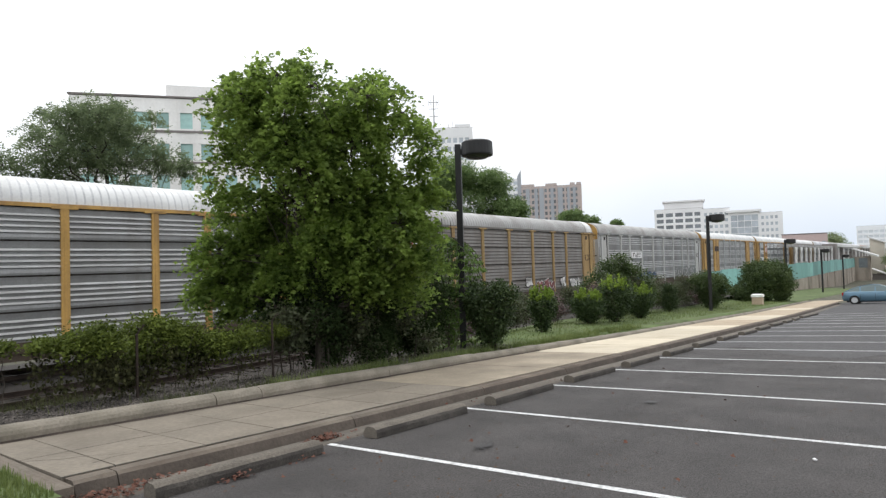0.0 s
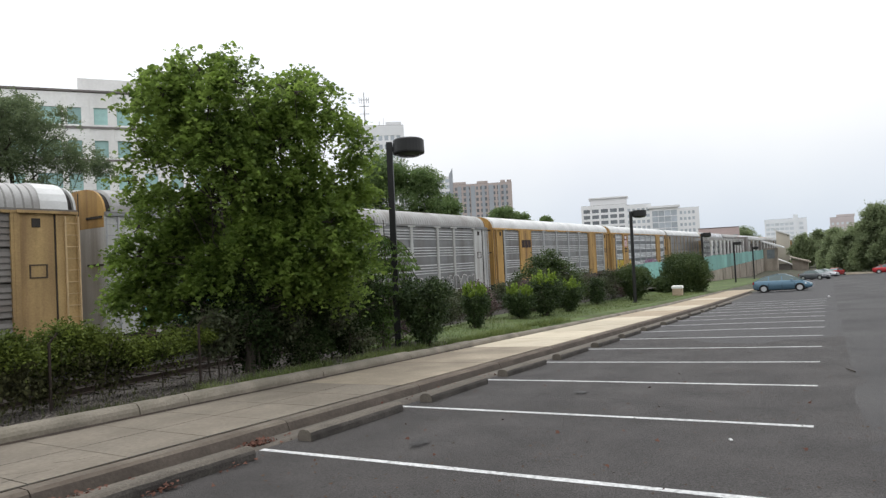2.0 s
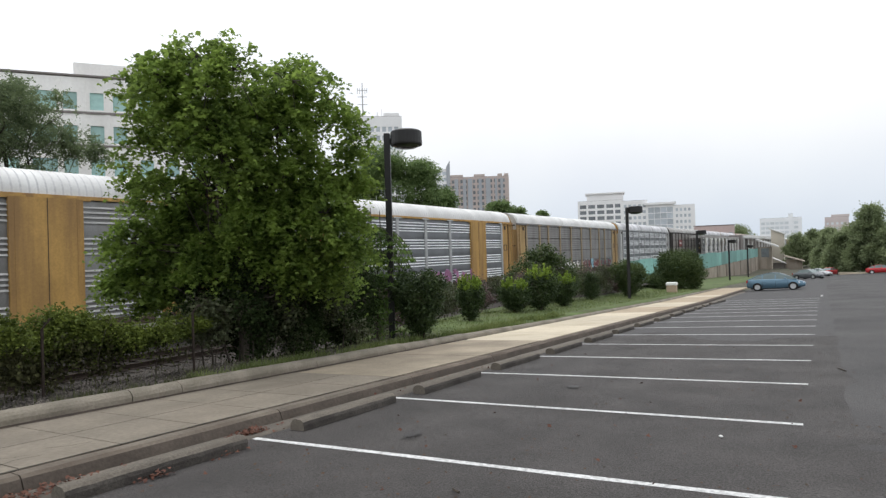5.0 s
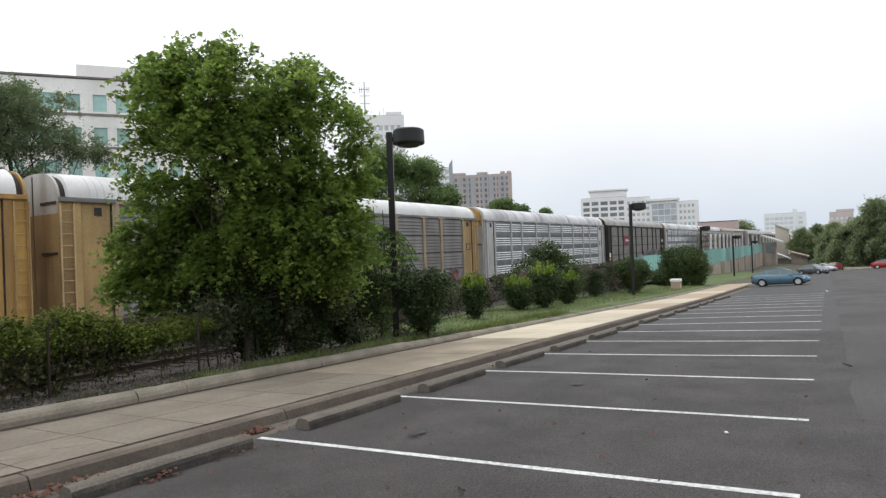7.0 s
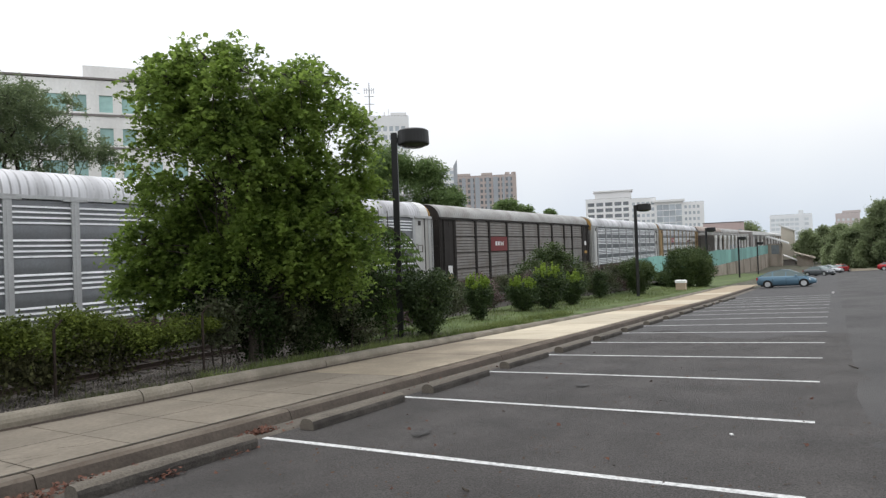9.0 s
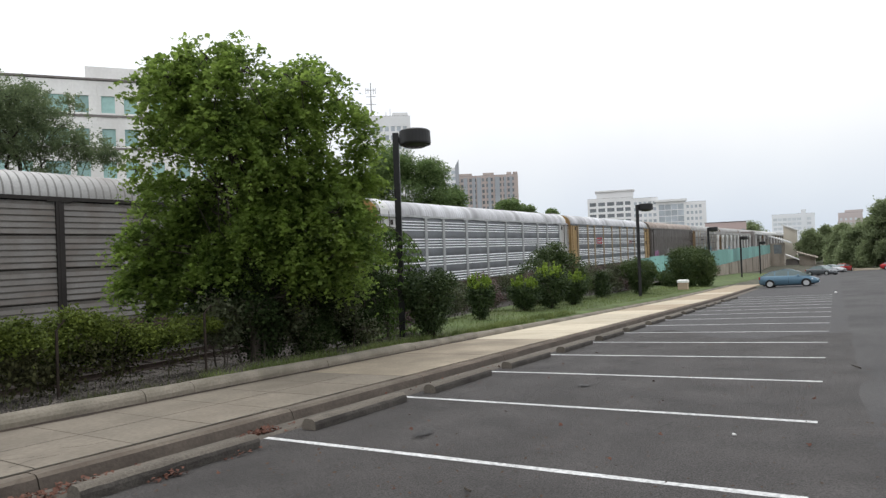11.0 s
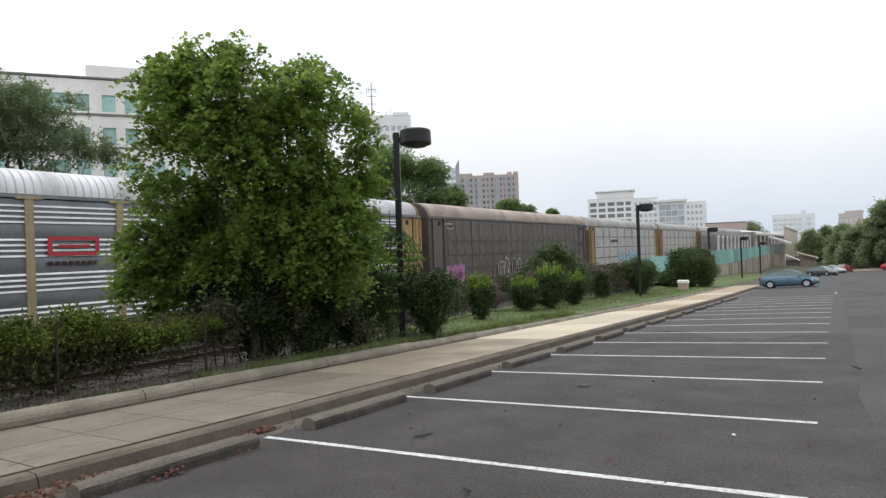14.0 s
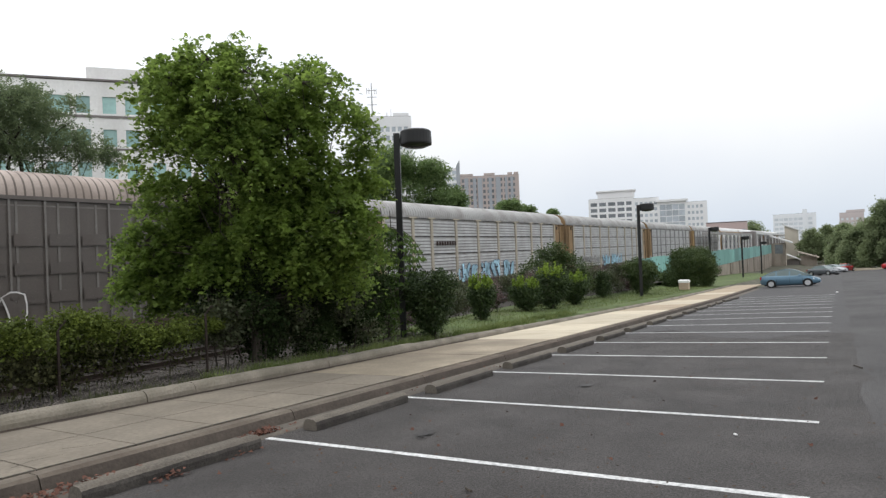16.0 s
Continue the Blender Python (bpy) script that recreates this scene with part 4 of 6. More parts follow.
def car_carrier(k, label, panel, kind, post, roof, end, rail, wide=(), wide_mat="gold", cap=None, arch=None):
    car = thing("car_carrier_wagon", pose(CAR_START + CAR_PITCH * k, TRACK_Y, RAIL_TOP), label, "railway wagon", "wagons of the freight train")
    edges = (-11.98, *POSTS[1:-1], 11.98)
    for i in range(len(edges) - 1):
        a, b = edges[i], edges[i + 1]
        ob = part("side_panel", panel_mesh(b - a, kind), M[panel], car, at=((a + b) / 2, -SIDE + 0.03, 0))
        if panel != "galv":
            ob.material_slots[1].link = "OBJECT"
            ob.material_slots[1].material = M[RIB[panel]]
    if kind == "flat":
        slim = shared("slim_post", lambda: Shape().box(-0.035, 0.035, -0.022, 0.0, FLOOR, EAVE - 0.16).mesh("post"))
        for i in range(21):
            part("post", slim, M[RIB[panel]], car, at=(-12.0 + 1.19 * i, -SIDE + 0.03, 0))
    beside = {p for i in wide for p in (edges[i], edges[i + 1])}
    for p in POSTS if kind != "flat" else (POSTS[0], POSTS[-1]):
        part("post", shared("post", post_mesh), M[wide_mat if p in beside else post], car, at=(p, -SIDE + 0.03, 0))
    for i in wide:
        a, b = edges[i], edges[i + 1]
        s = Shape().box(a - 0.13, b + 0.13, -SIDE - 0.082, -SIDE - 0.06, FLOOR - 0.1, EAVE - 0.1)
        for q in (a - 0.10, a + 0.06, b - 0.06, b + 0.10):
            s.box(q - 0.02, q + 0.02, -SIDE - 0.092, -SIDE - 0.08, FLOOR - 0.1, EAVE - 0.1)
        part("panel_seam", Shape().box((a + b) / 2 - 0.012, (a + b) / 2 + 0.012, -SIDE - 0.088, -SIDE - 0.08, FLOOR, EAVE - 0.1), M["sill_rust"], car)
        part("plain_panel", s, M[wide_mat], car, "plain painted flat side panel")
    top = part("roof", roof_mesh(), M[roof], car)
    top.material_slots[1].link = "OBJECT"
    top.material_slots[1].material = M["groove_" + roof.split("_")[1]]
    if cap:
        for a, b in ((-HALF + 0.27, -HALF + 1.1), (HALF - 1.1, HALF - 0.27)):
            part("roof_cap", shared(("cap", a), lambda: Shape().sweep([(-SIDE * math.copysign(abs(math.cos(math.pi * i / 12)) ** 0.68, math.cos(math.pi * i / 12)) * 1.014, EAVE + 0.985 * math.sin(math.pi * i / 12) ** 0.9) for i in range(13)], a, b).mesh("roof_cap")), M[cap], car)
    part("top_rail", shared("top_rail", lambda: Shape().box(-HALF, HALF, -SIDE - 0.06, -SIDE + 0.04, EAVE - 0.1, EAVE + 0.02).mesh("top_rail")), M[rail], car)
    part("side_sill", shared("sill", lambda: Shape().box(-12.6, 12.6, -SIDE - 0.03, -SIDE + 0.12, FLOOR - 0.32, FLOOR).box(-9.5, 9.5, -SIDE + 0.02, -SIDE + 0.1, 0.5, FLOOR - 0.3).mesh("side_sill")), M["sill_rust"], car)
    part("far_side", shared("far_side", lambda: Shape().box(-HALF, HALF, SIDE - 0.06, SIDE, FLOOR - 0.3, EAVE).mesh("far_side")), M[panel], car)
    part("deck", shared("deck", lambda: Shape().box(-HALF, HALF, -SIDE + 0.1, SIDE - 0.1, FLOOR - 0.25, FLOOR - 0.05).box(-HALF - 0.1, HALF + 0.1, -0.3, 0.3, 0.62, 0.85).mesh("deck")), M["under"], car)
    for sg in (-1, 1):
        end_parts(car, sg, end, arch)
        part("hood", shared("hood", lambda: Shape().box(-0.9, 0.9, -0.12, 0.02, EAVE - 0.13, EAVE - 0.04).mesh("hood")), M[rail if rail != "weather" else end], car, at=(sg * 12.84, -SIDE, 0))
        part("ladder", shared(("ladder", sg), lambda: ladder_mesh(sg)), M[{"gold": "tan", "tan": "tan_rail", "white": "grey_post"}.get(end, end)], car)
        part("coupler", shared("coupler", lambda: Shape().box(-0.22, 0.22, -0.12, 0.12, 0.68, 0.95).mesh("coupler")), M["under"], car, at=(sg * 14.1, 0, 0))
        tk = part("truck", shared("truck", truck_mesh), M["under"], car, at=(sg * 9.9, 0, 0))
        for dx in (-0.88, 0.88):
            part("wheelset", shared("wheels", wheel_mesh), M["under"], tk, at=(dx, 0, 0.44))
    return car


wagons = []


def add_wagon(*a, **k):
    wagons.append(car_carrier(len(wagons), *a, **k))
    return wagons[-1]


w = add_wagon("car-carrier wagon of dull galvanised panels with gold posts and white roof", "galv_dull", "seamed", "gold", "roof_white", "gold", "gold", arch="roof_white")
bars(w, [(-0.6, 0.3, 1.9, 2.5)], M["sign_white"], "pale rectangular placard")

w = add_wagon("weathered brown-grey car-carrier wagon with gold posts and a shield emblem", "weather", "fine", "tan", "roof_grey", "tan", "weather", cap="roof_white", arch="white")
s = Shape().box(-9.0, -7.3, -SIDE - 0.05, -SIDE - 0.035, 3.55, EAVE - 0.1)
part("emblem_board", s, M["gold"], w, "gold-painted emblem board")
shield = [(-0.78, 5.0), (-0.4, 4.9), (0, 5.02), (0.4, 4.9), (0.78, 5.0), (0.68, 4.7), (0.74, 4.2), (0.6, 3.85), (0, 3.68), (-0.6, 3.85), (-0.74, 4.2), (-0.68, 4.7)]
part("shield", Shape().add([(-8.15 + x, -SIDE - 0.056, z) for x, z in shield], [tuple(range(12))]), M["sign_white"], w, "white shield with red stripes and a blue top")
s = Shape()
for i in range(6):
    x = -8.15 - 0.58 + 0.2 * i
    s.box(x, x + 0.09, -SIDE - 0.062, -SIDE - 0.058, 3.86, 4.38)
part("stripes", s, M["sign_red"], w, "red stripes of the shield")
part("shield_top", Shape().add([(-8.15 + x * 0.93, -SIDE - 0.06, z) for x, z in [(-0.7, 4.96), (-0.4, 4.87), (0, 4.98), (0.4, 4.87), (0.7, 4.96), (0.68, 4.7), (0.74, 4.4), (-0.74, 4.4), (-0.68, 4.7)]], [tuple(range(9))]), M["sign_blue"], w, "blue top of the shield")
bars(w, [(-8.6, -7.7, 4.7, 4.82), (-8.65, -7.65, 4.48, 4.6)], M["sign_white"], "white bars of lettering")
graffiti(w, 3.2, 4.5, 1.15, 1.95, "spray_black", "spray_white", 1)
graffiti(w, 4.7, 7.2, 1.1, 1.75, "spray_white", "spray_red", 31)
graffiti(w, 8.0, 11.6, 1.1, 1.75, "spray_black", "spray_white", 2)

w = add_wagon("grey car-carrier wagon with pale posts, white ends and graffiti", "galv_dull", "tier", "white", "roof_grey", "white", "galv_dull", arch="gold")
bars(w, [(-7.0, -4.55, 3.12, 3.72)], M["sign_white"], "white painted name board", -0.066)
bars(w, [(-6.6, -6.5, 3.25, 3.6), (-6.5, -6.25, 3.5, 3.6), (-6.1, -6.0, 3.2, 3.45), (-5.9, -5.8, 3.2, 3.45), (-5.7, -5.6, 3.2, 3.6), (-5.6, -4.7, 3.54, 3.6), (-5.55, -4.8, 3.4, 3.45), (-5.5, -4.9, 3.25, 3.3)], M["ink"], "black bars of lettering")
graffiti(w, -12.6, -7.4, 1.1, 1.9, "spray_navy", "spray_teal", 3)
graffiti(w, -6.9, -1.0, 1.1, 1.75, "spray_black", "spray_navy", 4)
graffiti(w, 4.8, 11.6, 1.1, 1.9, "spray_white", "galv_dull", 5)

w = add_wagon("car-carrier wagon of grey panels with wide gold panels and gold ends", "galv_dull", "tier", "grey_post", "roof_white", "gold", "gold", wide=(1, 7))
bars(w, [(-8.97 + 0.6 * i, -8.43 + 0.6 * i, 3.73, 4.35) for i in range(3)], M["ink"], "dark brown bars of lettering", -0.095)

w = add_wagon("car-carrier wagon of shiny panels with gold panels and pink graffiti", "galv", "tier", "grey_post", "roof_white", "gold", "gold", wide=(1, 7))
bars(w, [(-8.72, -7.6, 4.42, 5.0)], M["sign_maroon"], "maroon emblem with a pale field", -0.095)
bars(w, [(-8.52, -7.8, 4.56, 4.88)], M["sign_white"], "pale field of the emblem", -0.103)
bars(w, [(-8.66 + 0.2 * i, -8.55 + 0.2 * i, 3.62, 4.38) for i in range(6)], M["sign_white"], "white vertical stripes below the emblem", -0.095)
bars(w, [(-8.56 + 0.2 * i, -8.47 + 0.2 * i, 3.62, 4.38) for i in range(5)], M["sign_red"], "red vertical stripes below the emblem", -0.096)
bars(w, [(-8.75, -7.55, 3.28, 3.44), (-8.7, -7.6, 2.98, 3.14)], M["ink"], "dark bars of lettering", -0.095)
graffiti(w, -11.9, -6.2, 1.0, 2.15, "spray_red", "spray_yellow", 6)
graffiti(w, 0.6, 7.4, 1.05, 1.8, "spray_lilac", "spray_pink", 7)

w = add_wagon("dark grey car-carrier wagon with gold posts, gold ends and white roof", "slate", "fine", "tan_post", "roof_white", "tan", "slate", arch="white")
graffiti(w, -6.0, 0.6, 1.1, 1.75, "spray_black", "spray_white", 8)
graffiti(w, 1.6, 4.0, 1.05, 1.8, "spray_white", "spray_red", 9)
graffiti(w, 4.1, 5.0, 1.05, 1.95, "spray_navy", "spray_blue", 29)
graffiti(w, 5.1, 6.8, 1.05, 1.85, "spray_white", "spray_red", 39)
graffiti(w, 7.4, 11.5, 1.1, 1.75, "spray_teal", "spray_red", 10)

w = add_wagon("bright galvanised car-carrier wagon with pale grey posts", "galv", "tier", "grey_post", "roof_mottled", "white", "grey_post", cap="roof_white", arch="gold")
bars(w, [(-4.1, -4.02, 3.2, 3.75), (-3.95, -3.5, 3.44, 3.52), (-3.42, -3.34, 3.2, 3.75)], M["ink"], "dark bars of lettering")

w = add_wagon("brown-grey car-carrier wagon with black posts and a maroon sign", "weather", "fine", "dark_post", "roof_grey", "dark_post", "dark_post")
bars(w, [(-7.05, -4.5, 2.95, 4.0)], M["sign_maroon"], "maroon sign board", -0.066)
bars(w, [(-6.4, -6.1, 3.35, 3.65), (-6.0, -5.75, 3.35, 3.65), (-5.6, -5.45, 3.35, 3.65), (-5.38, -5.28, 3.35, 3.58), (-5.2, -5.1, 3.35, 3.65)], M["sign_white"], "white bars of lettering", -0.08)
bars(w, [(-12.9, -12.4, 1.6, 2.1), (12.3, 12.8, 3.2, 3.6)], M["sign_white"], "small white placards")
bars(w, [(12.3, 12.95, 2.4, 2.65), (-12.95, -12.35, 1.25, 1.5)], M["gold"], "small yellow placards")
graffiti(w, 2.0, 11.0, 1.05, 2.2, "spray_black", "galv_dull", 11)

w = add_wagon("bright galvanised car-carrier wagon with pale grey posts and small lettering", "galv", "tier", "grey_post", "roof_mottled", "white", "grey_post", cap="roof_white", arch="gold")

w = add_wagon("bright galvanised car-carrier wagon with gold posts and a red emblem", "galv", "tier", "tan_post", "roof_mottled", "tan", "galv")
bars(w, [(-6.7, -5.1, 3.80, 3.92), (-6.7, -5.1, 3.30, 3.42), (-6.7, -6.56, 3.42, 3.80), (-5.24, -5.1, 3.42, 3.80), (-6.4, -5.4, 3.56, 3.66)], M["sign_red"], "red framed emblem")
bars(w, [(-6.7 + 0.2 * i, -6.56 + 0.2 * i, 2.98, 3.12) for i in range(8)], M["ink"], "dark bars of lettering")
bars(w, [(4.9, 5.2, 3.2, 3.65), (5.2, 5.6, 3.35, 3.5), (5.5, 5.8, 3.2, 3.65)], M["sign_maroon"], "dark red emblem")
bars(w, [(5.9 + 0.18 * i, 6.02 + 0.18 * i, 3.35, 3.5) for i in range(7)], M["ink"], "dark bars of lettering")

w = add_wagon("smooth brown-grey car-carrier wagon with tan roof and pale graffiti", "brown", "flat", "brown", "roof_tan", "brown", "brown")
slim = Shape().box(-0.03, 0.03, -0.022, 0, FLOOR, EAVE - 0.1).mesh("rib")
holes = Shape().box(-0.40, 0.40, -0.006, 0, -0.19, 0.19)
for r_ in range(3):
    holes.box(-0.38, 0.38, -0.012, -0.006, -0.155 + 0.115 * r_, -0.075 + 0.115 * r_)
holes = holes.mesh("perforated_band")
for k in range(24):
    x = -11.5 + k
    part("rib", slim, M["weather_rib"], w, at=(x, -SIDE - 0.03, 0))
    for z in (3.87, 2.97, 2.07):
        part("perforated_band", holes, M["brown"], w, at=(x + 0.5, -SIDE - 0.03, z))
graffiti(w, -12.0, -9.4, 1.05, 2.2, "spray_lilac", "spray_pink", 12)
graffiti(w, -11.9, -10.9, 4.2, 4.7, "spray_white", "brown", 22)
graffiti(w, -4.9, -1.2, 1.05, 2.3, "spray_white", "brown", 13)
graffiti(w, 4.6, 9.2, 1.1, 2.1, "spray_white", "brown", 14)

w = add_wagon("grey car-carrier wagon with pale tan posts and blue graffiti", "galv_warm", "fine", "pale_post", "roof_grey", "brown_tan", "galv_warm", arch="roof_white")
bars(w, [(-6.8 + 0.3 * i, -6.58 + 0.3 * i, 3.45, 3.72) for i in range(8)], M["ink"], "dark bars of lettering")
graffiti(w, -4.4, 3.7, 1.05, 2.3, "spray_navy", "spray_blue", 15)

w = add_wagon("grey car-carrier wagon with pale posts and gold ends", "galv_warm", "fine", "pale_post", "roof_grey", "brown_tan", "galv_warm")
graffiti(w, -10.6, -5.0, 1.3, 2.2, "spray_white", "galv_warm", 16)
graffiti(w, -4.0, 2.6, 1.05, 2.2, "spray_navy", "spray_blue", 26)
add_wagon("dull grey car-carrier wagon with tan ends", "galv_warm", "fine", "galv_warm", "roof_grey", "brown_tan", "galv_warm")
styles = [("weathered grey car-carrier wagon with tan ends", "galv_warm", "fine", "galv_warm", "roof_grey", "tan", "galv_warm"),
          ("galvanised car-carrier wagon with white roof", "galv", "tier", "grey_post", "roof_white", "gold", "gold"),
          ("weathered brown car-carrier wagon with gold posts", "weather", "fine", "gold", "roof_white", "gold", "weather")]
for k in range(6):
    add_wagon(*styles[k % 3])


# ---- leaves, trees and shrubs ----
MAPLE = [(0, 0), (0.26, 0.08), (0.50, 0.40), (0.18, 0.48), (0, 1.0), (-0.18, 0.48), (-0.50, 0.40), (-0.26, 0.08)]
OVAL = [(0, 0), (0.30, 0.35), (0.22, 0.72), (0, 1.0), (-0.22, 0.72), (-0.30, 0.35)]
SLIM = [(0, 0), (0.13, 0.4), (0, 1.0), (-0.13, 0.4)]


def leaf_mesh(name, pts, size, seed, outline=OVAL, flat=0.8, droop=0.3):
    """One mesh of many leaves, each a small folded blade at its own angle."""
    r = np.random.RandomState(seed)
    n, k = len(pts), len(outline)
    nrm = r.normal(size=(n, 3))
    nrm /= np.linalg.norm(nrm, axis=1)[:, None]
    nrm[:, 2] += flat * 1.3
    nrm /= np.linalg.norm(nrm, axis=1)[:, None]
    d = r.normal(size=(n, 3))
    d[:, 2] -= droop
    d -= (d * nrm).sum(1)[:, None] * nrm
    d /= np.linalg.norm(d, axis=1)[:, None]
    e = np.cross(nrm, d)
    o = np.array(outline)
    sz = (size * r.uniform(0.65, 1.25, n))[:, None, None]
    v = pts[:, None] + sz * (o[None, :, 0, None] * e[:, None] + (o[None, :, 1, None] - 0.4) * d[:, None] - np.abs(o[None, :, 0, None]) * 0.35 * nrm[:, None])
    me = bpy.data.meshes.new(name)
    me.vertices.add(n * k)
    me.vertices.foreach_set("co", v.astype(np.float32).ravel())
    me.loops.add(n * k)
    me.loops.foreach_set("vertex_index", np.arange(n * k, dtype=np.int32))
    me.polygons.add(n)
    me.polygons.foreach_set("loop_start", np.arange(0, n * k, k, dtype=np.int32))
    me.update(calc_edges=True)
    return me


def sprays(lobes, count, per, spread, seed, shell=0.5, gaps=0.0, scale=1.6, trail=0.0):
    """Points of leaves in small sprays over the lobes of a crown; also the spray centres."""
    r = np.random.RandomState(seed)
    lb = np.array(lobes, float)
    w = lb[:, 3] ** 2
    pick = r.choice(len(lb), count, p=w / w.sum())
    d = r.normal(size=(count, 3))
    d /= np.linalg.norm(d, axis=1)[:, None]
    rad = lb[pick, 3] * (shell + (1 - shell) * r.uniform(0, 1, count) ** 0.6) * r.uniform(0.82, 1.16, count) * np.where(r.uniform(0, 1, count) < 0.08, 1.18, 1.0)
    squash = np.array([1, 1, 0.85])
    c = lb[pick, :3] + d * rad[:, None] * squash
    if gaps:
        keep = np.array([noise.noise((p[0] * scale, p[1] * scale, p[2] * scale)) > gaps for p in c])
        c, d = c[keep], d[keep]
    m = len(c)
    if trail:
        f = np.linspace(0.1, 1, per)[None, :, None]
        way = d * np.array([1, 1, 0.35]) + np.array([0, 0, 0.30]) + r.normal(size=(m, 3)) * 0.40
        way /= np.linalg.norm(way, axis=1)[:, None]
        size = (trail * r.uniform(0.6, 1.3, m))[:, None, None]
        off = way[:, None] * f * size + np.array([0, 0, -0.75]) * f ** 2 * size + r.normal(size=(m, per, 3)) * spread
        return c, (c[:, None] + off).reshape(-1, 3)
    off = r.normal(size=(m, per, 3)) * spread
    off[..., 2] = off[..., 2] * 0.7 - np.abs(off[..., 0]) * 0.25
    return c, (c[:, None] + off).reshape(-1, 3)


def limb(s, a, b, r0, r1, seed, bend=0.25, n=5, sides=6):
    rr = random.Random(seed)
    a, b = Vector(a), Vector(b)
    L = (b - a).length
    pts = [a]
    for i in range(1, n):
        t = i / n
        sag = Vector((rr.uniform(-1, 1), rr.uniform(-1, 1), rr.uniform(-0.3, 1))) * bend * L * 0.18
        pts.append(a.lerp(b, t) + sag)
    pts.append(b)
    for i in range(n):
        s.tube(pts[i], pts[i + 1], r0 + (r1 - r0) * i / n, r0 + (r1 - r0) * (i + 1) / n, sides)
    return pts


def tree(name, base, label, lobes, trunk_top, trunk_r, leaf, leaf_mat, sprays_n, per, spread, seed, outline=OVAL, gaps=0.0, shell=0.45, twigs=140, group="", flat=0.8, category="tree", scale=1.6, droop=0.3, trail=0.0):
    """Trunk and limbs as one mesh, twigs, and a crown of single leaves."""
    t = thing(name, base, label, category, group)
    s = Shape()
    top = Vector(trunk_top)
    limb(s, (0, 0, -0.3), top, trunk_r, trunk_r * 0.6, seed, 0.12, 6, 9)
    rr = random.Random(seed)
    big = max(q for *_, q in lobes)
    for i, (x, y, z, q) in enumerate(lobes):
        start = Vector((0, 0, 0)).lerp(top, min(1.0, 0.35 + 0.65 * rr.random()) if z > top.z * 0.6 else min(0.8, max(0.15, 0.6 * z / max(top.z, 0.1))))
        thick = trunk_r * (0.06 + 0.32 * q / big)
        limb(s, start, (x, y, z), thick, thick * 0.22, seed + i, 0.5, 5, 5)
    c, pts = sprays(lobes, sprays_n, per, spread, seed, shell, gaps, scale, trail)
    lb = np.array(lobes)
    for p in c[:twigs]:
        near = lb[np.argmin(((lb[:, :3] - p) ** 2).sum(1)), :3]
        s.tube(near, p, 0.012 + trunk_r * 0.03, 0.004, 4)
    part("trunk", s, M["bark"], t)
    part("crown", leaf_mesh("crown", pts, leaf, seed, outline, flat, droop), M[leaf_mat], t, "crown of many separate leaves")
    return t


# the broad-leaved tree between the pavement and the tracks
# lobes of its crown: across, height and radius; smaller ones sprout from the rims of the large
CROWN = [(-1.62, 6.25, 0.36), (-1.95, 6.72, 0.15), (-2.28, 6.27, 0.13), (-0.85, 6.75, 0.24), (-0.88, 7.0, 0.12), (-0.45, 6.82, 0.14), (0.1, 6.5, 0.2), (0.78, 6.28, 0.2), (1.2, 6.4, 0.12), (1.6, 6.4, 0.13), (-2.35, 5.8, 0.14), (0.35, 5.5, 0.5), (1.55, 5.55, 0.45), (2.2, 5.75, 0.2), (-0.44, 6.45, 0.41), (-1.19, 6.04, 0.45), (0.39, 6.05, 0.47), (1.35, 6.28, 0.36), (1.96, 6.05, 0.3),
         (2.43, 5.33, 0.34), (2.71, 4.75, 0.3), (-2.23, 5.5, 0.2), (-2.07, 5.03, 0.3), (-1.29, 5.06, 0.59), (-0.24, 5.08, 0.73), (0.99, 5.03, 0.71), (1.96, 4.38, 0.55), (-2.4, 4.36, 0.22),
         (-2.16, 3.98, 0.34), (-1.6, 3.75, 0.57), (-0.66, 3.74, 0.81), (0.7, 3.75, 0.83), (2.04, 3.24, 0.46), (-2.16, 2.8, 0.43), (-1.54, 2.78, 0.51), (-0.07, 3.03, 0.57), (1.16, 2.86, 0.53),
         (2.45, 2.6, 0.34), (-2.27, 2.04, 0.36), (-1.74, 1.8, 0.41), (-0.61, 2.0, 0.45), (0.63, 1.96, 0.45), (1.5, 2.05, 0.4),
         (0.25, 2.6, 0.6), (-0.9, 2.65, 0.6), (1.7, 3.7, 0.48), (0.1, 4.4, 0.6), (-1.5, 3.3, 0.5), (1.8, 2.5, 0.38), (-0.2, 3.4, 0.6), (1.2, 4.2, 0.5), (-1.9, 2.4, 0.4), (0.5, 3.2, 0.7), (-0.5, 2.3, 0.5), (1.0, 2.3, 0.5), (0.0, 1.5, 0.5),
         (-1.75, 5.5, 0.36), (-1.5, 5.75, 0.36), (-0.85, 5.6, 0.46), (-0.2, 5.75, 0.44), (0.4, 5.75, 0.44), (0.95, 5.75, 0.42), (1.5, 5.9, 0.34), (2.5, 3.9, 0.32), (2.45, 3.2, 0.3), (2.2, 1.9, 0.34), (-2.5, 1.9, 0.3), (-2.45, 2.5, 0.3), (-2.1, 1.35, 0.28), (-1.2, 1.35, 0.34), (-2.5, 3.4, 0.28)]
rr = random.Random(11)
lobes = []
